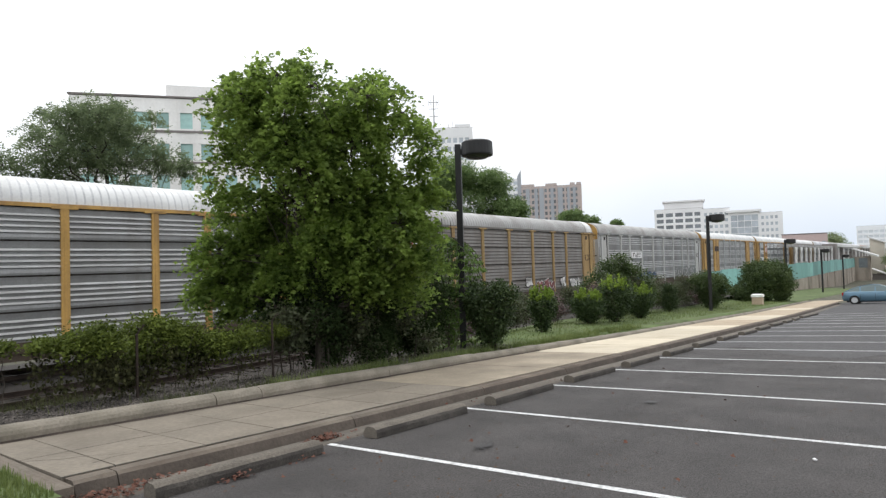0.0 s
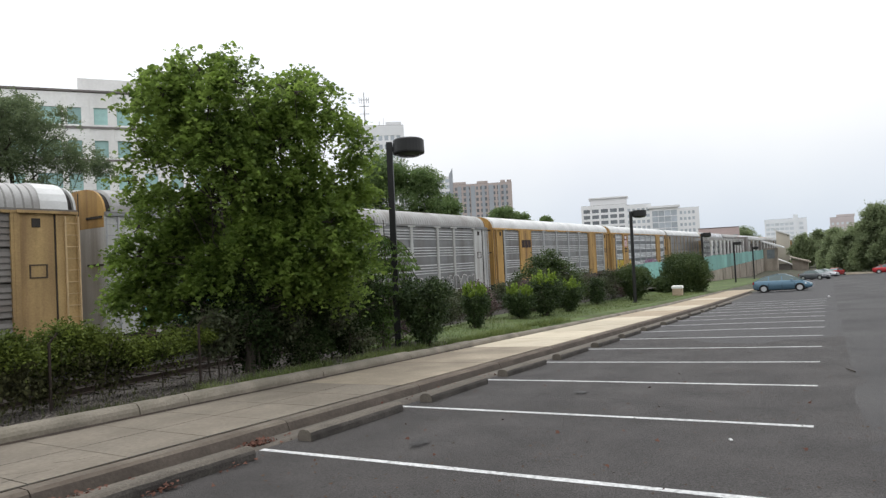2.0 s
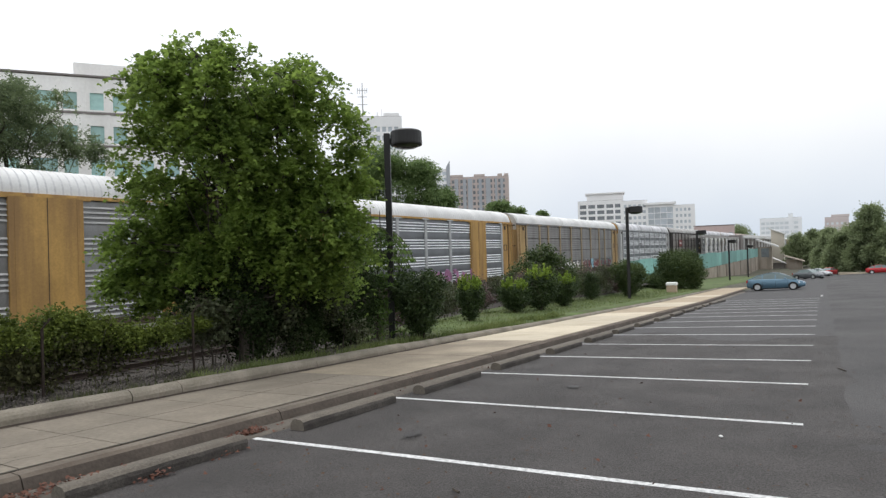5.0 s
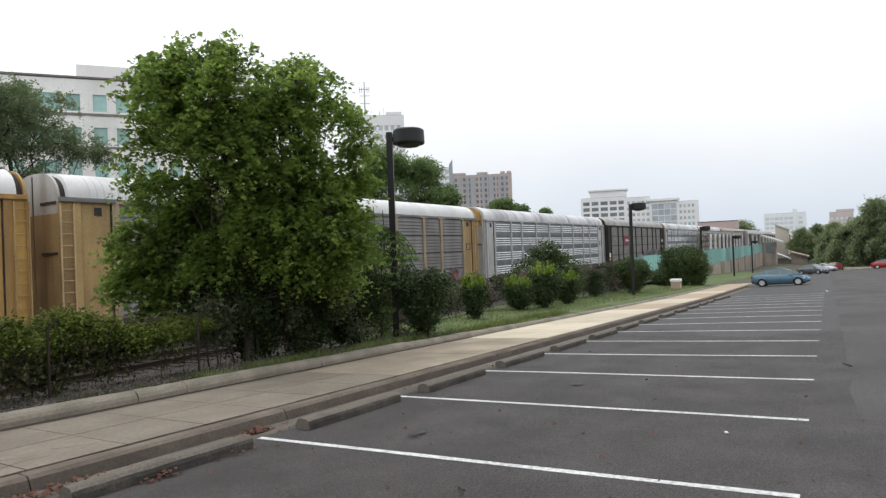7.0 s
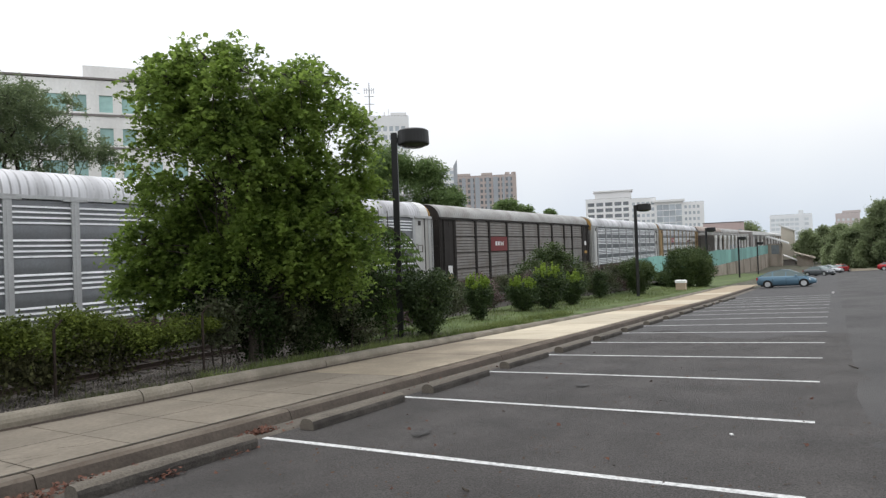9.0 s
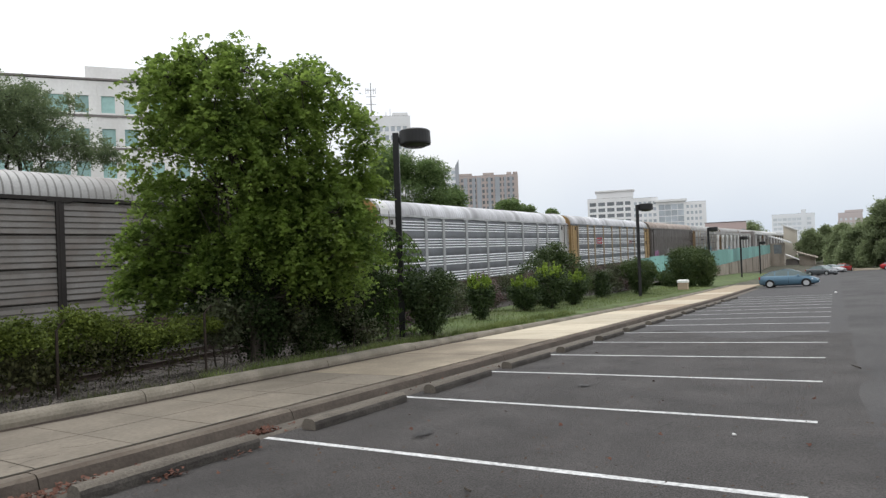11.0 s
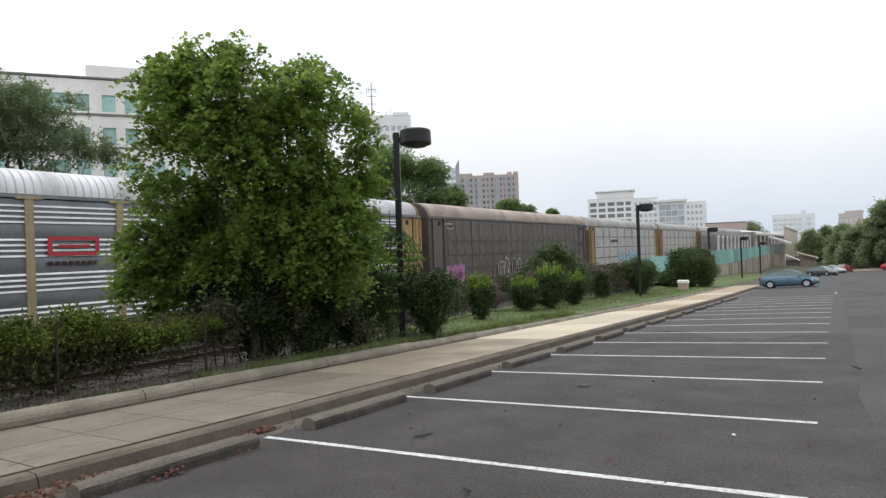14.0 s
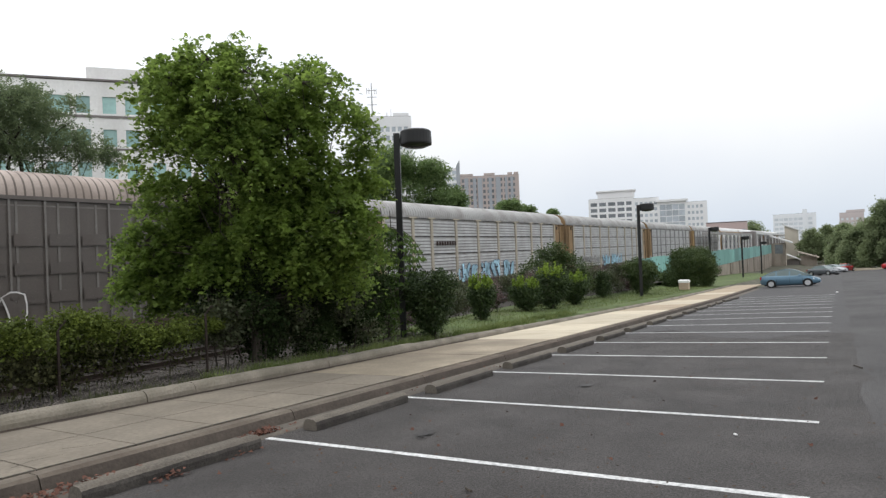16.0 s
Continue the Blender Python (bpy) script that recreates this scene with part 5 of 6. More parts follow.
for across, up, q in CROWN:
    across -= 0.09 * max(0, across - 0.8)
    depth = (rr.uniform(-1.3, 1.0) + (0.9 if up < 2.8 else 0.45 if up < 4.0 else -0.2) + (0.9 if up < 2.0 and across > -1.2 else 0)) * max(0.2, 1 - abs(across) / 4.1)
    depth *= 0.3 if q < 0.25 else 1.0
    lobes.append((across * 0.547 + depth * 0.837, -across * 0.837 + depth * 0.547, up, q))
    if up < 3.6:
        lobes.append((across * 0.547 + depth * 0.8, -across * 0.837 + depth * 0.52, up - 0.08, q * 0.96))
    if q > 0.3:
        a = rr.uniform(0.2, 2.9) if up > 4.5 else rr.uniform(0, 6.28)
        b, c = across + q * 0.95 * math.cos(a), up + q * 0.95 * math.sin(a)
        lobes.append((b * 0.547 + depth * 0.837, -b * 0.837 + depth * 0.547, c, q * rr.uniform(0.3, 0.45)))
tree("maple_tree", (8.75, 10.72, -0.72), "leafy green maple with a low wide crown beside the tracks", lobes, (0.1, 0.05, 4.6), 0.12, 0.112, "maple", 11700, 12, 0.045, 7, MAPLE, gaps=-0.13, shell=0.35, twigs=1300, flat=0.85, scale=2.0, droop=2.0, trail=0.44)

# undergrowth below it, the crown's shade put into its near-black leaves
rr = random.Random(4)
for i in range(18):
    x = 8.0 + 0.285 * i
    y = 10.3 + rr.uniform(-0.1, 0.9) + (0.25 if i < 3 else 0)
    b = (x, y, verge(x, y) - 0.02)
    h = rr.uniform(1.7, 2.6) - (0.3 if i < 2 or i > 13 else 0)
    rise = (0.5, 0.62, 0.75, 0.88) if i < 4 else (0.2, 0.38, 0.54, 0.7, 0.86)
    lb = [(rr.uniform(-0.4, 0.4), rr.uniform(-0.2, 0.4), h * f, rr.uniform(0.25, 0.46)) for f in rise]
    tree("undergrowth_shrub", b, "tangled shrub with thin bare stems, coloured for the shade below a tree", lb, (rr.uniform(-0.3, 0.3), 0.05, h * 0.8), 0.022, 0.075, "hedge" if i % 6 else "weed", 540, 9, 0.14, 60 + i, OVAL, gaps=-0.08, shell=0.2, twigs=170, group="undergrowth by the tracks", category="shrub", scale=3.0, droop=0.9, flat=0.4)

# vines over an old fence: a bright mat along the top, darker brownish leaves hanging sparsely below
VINE_X = 3.85
rr = random.Random(8)
for i in range(-6, 19):
    x = VINE_X + 0.245 * i + rr.uniform(-0.12, 0.12)
    y = 10.5 + rr.uniform(-0.12, 0.5)
    b = (x, y, verge(x, y) - 0.02)
    thin = i < 0 or i > 11
    top = (0.62 if i < 0 else 0.68 - 0.070 * max(0, x - 4.4) + rr.uniform(-0.26, 0.10)) - b[2]
    lb = [(rr.uniform(-0.35, 0.35), rr.uniform(-0.25, 0.3), top - (0.08 if thin else rr.uniform(0.08, 0.26)), rr.uniform(0.06, 0.10) if thin else rr.uniform(0.14, 0.26) * (1 if i < 8 else 0.75)) for _ in range(3)]
    v = tree("vine", b, "tangled green vines climbing over an old fence line", lb, (rr.uniform(-0.4, 0.4), rr.uniform(-0.2, 0.2), top * 0.8), 0.008, 0.058, "vine", 110 if thin else 290 if i < 8 else 190, 13, 0.07, 90 + i, OVAL, gaps=-0.06, shell=0.2, twigs=26, group="vines by the tracks", category="vine", flat=0.75, trail=0.0 if thin else 0.22, scale=3.4)
    if thin:
        continue
    low = [(rr.uniform(-0.4, 0.4), rr.uniform(-0.3, 0.3), top * rr.uniform(0.2, 0.78), rr.uniform(0.12, 0.26)) for _ in range(5 if x < 5.2 else 3 if x < 5.9 else 1)]
    c, pts = sprays(low, 90 if x < 5.2 else 44 if x < 5.9 else 14, 12, 0.045, 300 + i, 0.2, -0.04, 3.4, 0.30)
    part("hanging_leaves", leaf_mesh("hanging_leaves", pts, 0.066, 300 + i, OVAL, 0.3, 1.6), M["low_vine"], v, "darker brownish leaves hanging sparsely below")


def shrub(x, y, z, w, h, mat, seed, shape="vase", leaf=0.05, n=2600, tip=None, label="clipped dark green evergreen shrub", group="shrubs along the verge"):
    """A clipped bush: narrow foot, full uneven top, made of single leaves."""
    t = thing("shrub", (x, y, z - 0.03), label, "shrub", group)
    r = np.random.RandomState(seed)
    g = n // 16
    u = r.uniform(0, 1, g) ** (0.62 if shape == "vase" else 0.8)
    if shape == "vase":
        rad = w / 2 * (0.16 + 0.84 * np.clip(u * 1.45, 0, 1) ** 0.75) * np.where(u > 0.87, np.sqrt(np.maximum(0.05, 1 - ((u - 0.87) / 0.145) ** 2)), 1)
    else:
        rad = w / 2 * np.sqrt(np.maximum(0.02, 1 - np.abs(2 * u - 0.92) ** 2.6 / 1.3))
    a = r.uniform(0, 2 * np.pi, g)
    lump = np.array([1 + 0.42 * noise.noise((math.cos(q) * 1.5 + seed, math.sin(q) * 1.5, v * 2.4)) + 0.2 * noise.noise((math.cos(q) * 4 + seed, math.sin(q) * 4, v * 7)) for q, v in zip(a, u)])
    q = rad * lump * np.sqrt(r.uniform(0.3, 1.05, g))
    c = np.stack([q * np.cos(a), q * np.sin(a), 0.08 + u * (h - 0.1) * (0.88 + 0.3 * (lump - 0.85)) * np.where(r.uniform(0, 1, g) < 0.07, 1.07, 1.0)], -1)
    pts = (c[:, None] + r.normal(size=(g, 16, 3)) * leaf * 1.05).reshape(-1, 3)
    pts = pts[pts[:, 2] > 0.02]
    s = Shape()
    rr_ = random.Random(seed)
    for i in range(9):
        b = rr_.uniform(0, 6.28)
        limb(s, (0.06 * math.cos(b), 0.06 * math.sin(b), 0), (w * 0.3 * math.cos(b), w * 0.3 * math.sin(b), h * rr_.uniform(0.6, 0.9)), 0.022, 0.006, seed + i, 0.3, 4, 5)
    part("stem", s, M["bark"], t)
    part("leaves", leaf_mesh("leaves", pts, leaf, seed, OVAL, 0.5, 0.0), M[mat], t)
    if tip:
        k = n // 2
        a = r.uniform(0, 2 * np.pi, k)
        m_ = 54
        stalk = r.randint(0, m_, k)
        sa, sr = r.uniform(0, 2 * np.pi, m_), np.sqrt(r.uniform(0.05, 1, m_)) * w * 0.42
        low, top = h * r.uniform(0.80, 0.97, m_), h * (1.10 - 0.22 * (sr / (w * 0.5)) ** 2 + r.uniform(-0.14, 0.24, m_))
        f = r.uniform(0, 1, k) ** 0.7
        fan = 1 + 0.10 * f
        wide = 0.034 * (1.3 - f)
        pts = np.stack([sr[stalk] * np.cos(sa[stalk]) * fan + r.normal(size=k) * wide, sr[stalk] * np.sin(sa[stalk]) * fan + r.normal(size=k) * wide, low[stalk] + f * np.maximum(0.1, top - low)[stalk]], -1)
        part("new_growth", leaf_mesh("new_growth", pts, leaf * 1.05, seed + 1, OVAL, 0.3, -0.5), M[tip], t, "fresh bright green shoots")["kind"] = "stuff"
    return t


def gz(x, y):
    return verge(x, y)


for x, y, w_, h_, mat, shp, leaf, n, tip, label in [
        (14.32, 9.85, 1.40, 2.0, "box_leaf", "vase", 0.075, 12000, None, "clipped dark green shrub with a narrow foot"),
        (19.96, 11.4, 1.0, 1.45, "box_leaf", "vase", 0.075, 6000, "hedge_bright", "small clipped shrub with bright new shoots"),
        (24.74, 11.8, 1.4, 1.3, "box_leaf", "vase", 0.085, 6000, "hedge_bright", "dark clipped shrub with bright new shoots"),
        (26.6, 11.4, 1.7, 1.8, "box_leaf", "vase", 0.085, 7000, "hedge_bright", "dark clipped shrub with tall bright green shoots"),
        (29.6, 11.38, 1.4, 1.45, "box_leaf", "vase", 0.085, 6500, "hedge_bright", "dark clipped evergreen shrub with a few new shoots"),
        (37.68, 12.6, 0.9, 1.80, "box_leaf", "round", 0.09, 4000, None, "slim upright dark green shrub"),
        (43.68, 11.8, 2.35, 2.5, "shrub_mid", "vase", 0.11, 10000, None, "broad rounded dark green shrub"),
        # the two farthest shrubs take a paler leaf, haze put into the colour
        (57.79, 13.17, 1.75, 1.35, "shrub_mid", "round", 0.13, 4000, None, "small dark green shrub"),
        (59.6, 11.25, 4.3, 3.6, "shrub_mid", "round", 0.14, 32000, None, "large spreading dark green shrub")]:
    shrub(x, y, gz(x, y), w_, h_, mat, int(x * 10), shp, leaf, n, tip, label)
# a taller loose shrub behind, and blooming and dry weeds along the fence line
lb = [(-1.2, 0.5, 1.7, 1.1), (0.0, 0.0, 2.5, 1.2), (1.1, -0.6, 2.2, 1.1), (0.4, -0.1, 3.2, 0.75), (-0.9, 0.4, 0.9, 1.0), (0.9, -0.5, 0.9, 1.0), (1.9, -1.0, 1.3, 0.8), (-1.9, 0.9, 1.0, 0.7)]
tree("tall_shrub", (33.2, 14.2, gz(33.2, 14.2) - 0.25), "tall loose green shrub behind clipped ones", lb, (0.1, 0, 1.8), 0.06, 0.13, "shrub_mid", 2600, 10, 0.15, 31, OVAL, gaps=-0.15, category="shrub")
rr = random.Random(21)
for i in range(32):
    x = 16.6 + 1.05 * i
    y = 13.6 + rr.uniform(-0.4, 0.6)
    h = rr.uniform(1.1, 1.8) + (0.5 if x > 30 else 0)
    lb = [(rr.uniform(-0.7, 0.7), rr.uniform(-0.3, 0.3), h * f, rr.uniform(0.3, 0.5)) for f in (0.3, 0.5, 0.7, 0.88)]
    bloom = i % 5 in (2, 3)
    tree("weed_clump", (x, y, gz(x, y)), "dull reddish blooming weeds on a wire fence" if bloom else "dull grey-green weeds on a wire fence", lb, (0, 0, h * 0.7), 0.015, 0.085, "myrtle" if bloom else "weed", 300, 9, 0.15, 200 + i, OVAL, gaps=-0.12, shell=0.2, twigs=40, group="weeds along the fence", category="weeds")


# drooping fronds of a young tree by the lamp
def fronds(base, label, seed, n=44):
    t = thing("sapling", base, label, "tree")
    s, pts, rr_ = Shape(), [], random.Random(seed)
    stem = limb(s, (0, 0, -0.2), (0.15, -0.1, 3.9), 0.035, 0.012, seed, 0.15, 6, 6)
    for i in range(n):
        a = stem[2 + i % 4]
        b = rr_.uniform(0, 6.28)
        L = rr_.uniform(0.8, 1.3)
        prev = a
        for k in range(1, 9):
            f = k / 8
            p = a + Vector((math.cos(b) * L * f, math.sin(b) * L * f, 0.55 * f - 1.35 * f * f))
            s.tube(prev, p, 0.009, 0.006, 4)
            for sd in (-1, 1):
                for g in (0.05, 0.10, 0.15, 0.2):
                    pts.append(p + Vector((-math.sin(b) * sd * g, math.cos(b) * sd * g, -0.05 - g * 0.4)))
            prev = p
    part("trunk", s, M["bark"], t)
    part("crown", leaf_mesh("crown", np.array(pts), 0.20, seed, SLIM, 0.5, 0.8), M["willow"], t)


fronds((13.75, 11.35, gz(13.75, 11.35)), "young tree with drooping feathery green fronds", 3)
fronds((14.5, 11.6, gz(14.5, 11.6)), "young tree with drooping feathery green fronds", 6)

# rusty fence posts with bent tops
for x, y, h in ((4.55, 10.22, 1.05), (7.2, 10.25, 1.15), (10.3, 10.5, 1.1), (13.0, 10.9, 1.3)):
    z = verge(x, y)
    s = Shape().tube((0, 0, -0.15), (0, 0, h), 0.024, n=8).tube((0, 0, h), (0.08, -0.10, h + 0.16), 0.013, 0.010, n=6)
    tagged(part("fence_post", s, M["rail"], at=(x, y, z)), "thin steel fence post with a bent top", "fence post", "old fence posts")


# grass blades and weeds
def blades(n, seed, xr, yr, height, h, lean=0.5, patchy=False):
    r = np.random.RandomState(seed)
    x, y = r.uniform(*xr, n), r.uniform(*yr, n)
    if patchy:
        keep = np.array([noise.noise((a * 0.9, b * 2.5, 7)) + 0.6 * noise.noise((a * 4, b * 4, 3)) > r.uniform(-0.25, 0.25) for a, b in zip(x, y)])
        x, y = x[keep], y[keep]
        n = len(x)
    z = np.array([height(a, b) for a, b in zip(x, y)])
    hh = h * r.uniform(0.4, 1.2, n)
    a = r.uniform(0, 6.28, n)
    w = 0.006 + 0.005 * r.uniform(0, 1, n)
    tx, ty = x + np.cos(a) * hh * lean * r.uniform(0, 1, n), y + np.sin(a) * hh * lean * r.uniform(0, 1, n)
    v = np.stack([np.stack([x - np.sin(a) * w, y + np.cos(a) * w, z - 0.01], -1), np.stack([x + np.sin(a) * w, y - np.cos(a) * w, z - 0.01], -1), np.stack([tx, ty, z + hh], -1)], 1)
    s = Shape()
    s.v, s.f = v.reshape(-1, 3).tolist(), np.arange(3 * n).reshape(-1, 3).tolist()
    return s


tagged(part("grass", blades(17000, 1, (6.6, 24), (VERGE_Y, 9.75), lambda x, y: verge(x, y), 0.20, 0.8, True), M["grass_blade"]), "uneven fringe of green grass behind the edging", "grass", kind="stuff")
tagged(part("grass", blades(16000, 2, (15, 60), (9.5, 13.2), lambda x, y: verge(x, y), 0.13), M["grass_blade"]), "rough green grass of the verge", "grass", kind="stuff")
tagged(part("grass", blades(14000, 3, (-1.5, 1.86), (5.65, 9.05), lambda x, y: lot(x, y) + 0.16, 0.10), M["grass_blade"]), "green grass at the pavement's end", "grass", kind="stuff")
tagged(part("weeds", blades(7000, 6, (-3.0, 6.0), (15.2, 16.6), lambda x, y: RAIL_TOP - 0.24, 0.42, 0.5), M["weed_blade"]), "rank weeds between the tracks", "weeds", kind="stuff")
tagged(part("weeds", blades(1500, 4, (3.0, 15), (9.25, 13.0), lambda x, y: max(verge(x, y), RAIL_TOP - 0.4), 0.16, 0.9), M["weed_blade"]), "sparse weeds along the ballast edge", "weeds", kind="stuff")
tagged(part("weeds", blades(1500, 8, (4.3, 6.8), (VERGE_Y, 9.6), lambda x, y: verge(x, y), 0.15, 0.8, True), M["weed_blade"]), "thin weeds in the gravel behind the edging", "weeds", kind="stuff")
r = np.random.RandomState(9)
heaps = []
for hx, wx, y0, y1, n in ((4.80, 0.10, 5.72, 5.94, 170), (2.25, 0.24, 5.62, 5.95, 260), (2.75, 0.3, 5.70, 5.95, 34), (3.25, 0.10, 5.20, 5.28, 26), (4.15, 0.2, 5.18, 5.27, 14), (5.3, 0.5, 5.6, 5.94, 24), (8.6, 1.6, 5.6, 5.94, 40)):
    heaps.append(np.stack([r.normal(hx, wx, n), r.uniform(y0, y1, n), 0.02 + 0.05 * r.uniform(0, 1, n) ** 2], -1))
heaps.append(np.stack([3.2 + 12 * r.uniform(0, 1, 46) ** 1.5, r.uniform(0.2, 5.2, 46), np.full(46, 0.012)], -1))
pts = np.concatenate(heaps)
pts[:, 2] += [lot(x, y) for x, y, _ in pts]
tagged(part("fallen_leaves", leaf_mesh("fallen_leaves", pts, 0.05, 3, MAPLE, 1.2), M["dead_leaf"]), "dry red-brown fallen leaves in the gutter", "fallen leaves", kind="stuff")

# ---- lamp posts ----
def lamp_post(x, y, z, turn, first=None):
    if first:
        return copy_thing(first, pose(x, y, z, 0, 0, turn))
    t = thing("street_lamp", pose(x, y, z, 0, 0, turn), "black square lamp post with a drum-shaped head", "street lamp", "lamp posts along the pavement")
    part("pole", Shape().bevel_box(-0.086, 0.086, -0.086, 0.086, -0.2, 6.04, 0.01), M["black"], t)
    part("base_plate", Shape().bevel_box(-0.17, 0.17, -0.17, 0.17, 0.0, 0.05, 0.01), M["black"], t)
    part("footing", Shape().bevel_box(-0.3, 0.3, -0.3, 0.3, -0.4, 0.0, 0.03), M["edging"], t, "square concrete footing")
    part("arm", Shape().box(0.08, 0.26, -0.05, 0.05, 5.76, 5.9), M["black"], t)
    s, prof = Shape(), [(0.0, 6.1), (0.40, 6.1), (0.45, 6.06), (0.462, 5.72), (0.455, 5.68), (0.38, 5.65)]
    n = 28
    for rr_, z_ in prof[1:]:
        s.v += [(0.56 + rr_ * math.cos(2 * math.pi * i / n), rr_ * math.sin(2 * math.pi * i / n), z_) for i in range(n)]
    c = len(prof) - 1
    s.f = [(j * n + (i + 1) % n, j * n + i, (j + 1) * n + i, (j + 1) * n + (i + 1) % n) for j in range(c - 1) for i in range(n)] + [tuple(range(n))]
    part("head", s, M["black"], t, "black drum-shaped lamp head")
    s = Shape()
    for rr_, z_ in ((0.38, 5.655), (0.26, 5.60), (0.09, 5.58)):
        s.v += [(0.56 + rr_ * math.cos(2 * math.pi * i / n), rr_ * math.sin(2 * math.pi * i / n), z_) for i in range(n)]
    s.f = [(j * n + (i + 1) % n, j * n + i, (j + 1) * n + i, (j + 1) * n + (i + 1) % n) for j in range(2) for i in range(n)] + [tuple(range(3 * n - 1, 2 * n - 1, -1))]
    part("lens", s, M["lens"], t, "dark glass lens")
    return t


first = lamp_post(13.98, 10.62, -0.93, -60)
for x, y, z in ((40.3, 10.89, -1.79), (70.78, 11.6, -2.84), (95.5, 11.4, -3.8), (123.0, 11.6, -4.7)):
    lamp_post(x, y, min(z, gz(x, y) + 0.02), -60, first)


# ---- buildings ----
def facade(parent, x0, x1, z0, z1, cols, rows, wall, glass, deep=0.35, mullion=True):
    """A wall with real openings: bands, piers, and recessed panes. cols and rows hold (start, end) of the openings."""
    s = Shape()
    zs = sorted(rows)
    low = z0
    for a, b in zs:
        s.box(x0, x1, 0, deep, low, a)
        edge = x0
        for c, d in cols:
            s.box(edge, c, 0.003, deep - 0.003, a, b)
            edge = d
        s.box(edge, x1, 0.003, deep - 0.003, a, b)
        low = b
    s.box(x0, x1, 0, deep, low, z1)
    part("wall", s, M[wall], parent)
    panes = {}
    for a, b in zs:
        for c, d in cols:
            key = (round(d - c, 2), round(b - a, 2))
            if key not in panes:
                w, h = key
                p = Shape().box(0, w, 0, 0.04, 0, h)
                if mullion:
                    p.box(0, w, -0.04, 0.0, -0.0, 0.09).box(0, 0.07, -0.04, 0.0, 0.09, h).box(w - 0.07, w, -0.04, 0.0, 0.09, h)
                panes[key] = p.mesh("window")
            part("window", panes[key], M[glass], parent, at=(c, deep * 0.6, a))


def block(name, corner, turn, length, depth, z0, z1, label, wall, glass, cols, rows, coping=None, side=None, category="office building"):
    b = thing(name, pose(corner[0], corner[1], 0, 0, 0, turn), label, category, kind="")
    facade(b, 0, length, z0, z1, cols, rows, wall, glass)
    part("core", Shape().box(0.02, length - 0.02, 0.36, depth, z0, z1 - 0.1), M[wall], b)
    part("roof", Shape().box(0, length, 0, depth, z1, z1 + 0.12), M["coping"], b)
    if coping:
        s = Shape().box(-0.15, length + 0.15, -0.15, 0.5, z1 + 0.12, z1 + 0.34).box(-0.15, 0.3, 0.5, depth, z1 + 0.12, z1 + 0.34)
        part("coping", s, M[coping], b)
    if side:
        rot = part("side_wall", Shape().box(length - 0.3, length + 0.004, 0.01, depth, z0, z1), M[wall], b)
    return b


def spread(a, b, w, gap):
    out, x = [], a
    while x + w < b:
        out.append((x, x + w))
        x += w + gap
    return out


# white office block with teal windows behind the tracks
cols = [(1.2, 2.7), (4.0, 5.5), (6.8, 9.4), (10.05, 11.55), (12.9, 14.4)] + spread(15.4, 33, 1.5, 1.45)
rows = [(22.45 - 4.05 * i - 2.1, 22.45 - 4.05 * i) for i in range(6)]
office = block("office_building", (29.1, 83.0), -36.1, 34, 24, -3, 24.25, "white precast office block with teal windows", "precast", "teal_glass", cols, rows, "coping")
part("penthouse", Shape().box(10.4, 32, 5, 18, 24.3, 27.5), M["precast"], office, "plain pale rooftop plant room")
for i in range(5):
    z = 22.45 - 4.05 * i - 2.35
    part("string_course", Shape().box(0, 34, -0.12, 0.0, z - 0.28, z), M["coping"], office, "dark string course between storeys")
for x in [0.0, 5.9, 9.55, 12.1, 14.75] + [17.95 + 2.95 * i for i in range(6)]:
    part("pilaster", Shape().box(x, x + 0.35, -0.1, 0.0, -3, 24.1), M["precast"], office)
part("downpipe", Shape().box(9.62, 9.74, -0.2, -0.1, -3, 23.6), M["precast"], office, "thin pale downpipe")

# pale tower with a mast
tower = block("tower_block", (203.0, 178.3), -51.7, 26, 20, 0, 63.3, "tall pale tower block with a rooftop mast", "pale_wall", "hazy_glass", spread(1, 25.5, 1.7, 1.0), [(56.5 - 4 * i, 58.7 - 4 * i) for i in range(9)])
s = Shape().tube((8.7, 6, 63), (8.7, 6, 80), 0.35, 0.2, 6)
for z in (70, 73.5, 76.5):
    s.box(6.5, 10.9, 5.9, 6.1, z, z + 0.25)
for x in (6.5, 7.5, 9.9, 10.8):
    s.box(x - 0.12, x + 0.12, 5.8, 6.2, 75, 77.6)
part("mast", s, M["grey_post"], tower, "pale antenna mast")
s = Shape().box(15, 15.5, 4, 4.5, 63.4, 66).box(17, 17.3, 4, 4.3, 63.4, 67.5).box(18, 25, 1, 3, 63.4, 65)
part("roof_plant", s, M["pale_wall"], tower)

# apartment towers
apt = block("apartment_tower", (272.5, 186.0), -57.5, 17, 18, 0, 47.3, "pale apartment tower with blue glass", "pale_wall", "hazy_glass", spread(1, 16.5, 2.2, 0.8), [(44.2 - 3.4 * i, 46.0 - 3.4 * i) for i in range(8)], category="apartment building")
part("fin", Shape().add([(15.2, -0.5, 0), (17.2, -0.5, 0), (17.2, -0.5, 52), (15.2, -0.5, 48.5), (15.2, 6, 0), (17.2, 6, 0), (17.2, 6, 52), (15.2, 6, 48.5)], [(0, 1, 2, 3), (5, 4, 7, 6), (1, 5, 6, 2), (4, 0, 3, 7), (3, 2, 6, 7)]), M["blue_wall"], apt, "tall blue-grey fin wall")
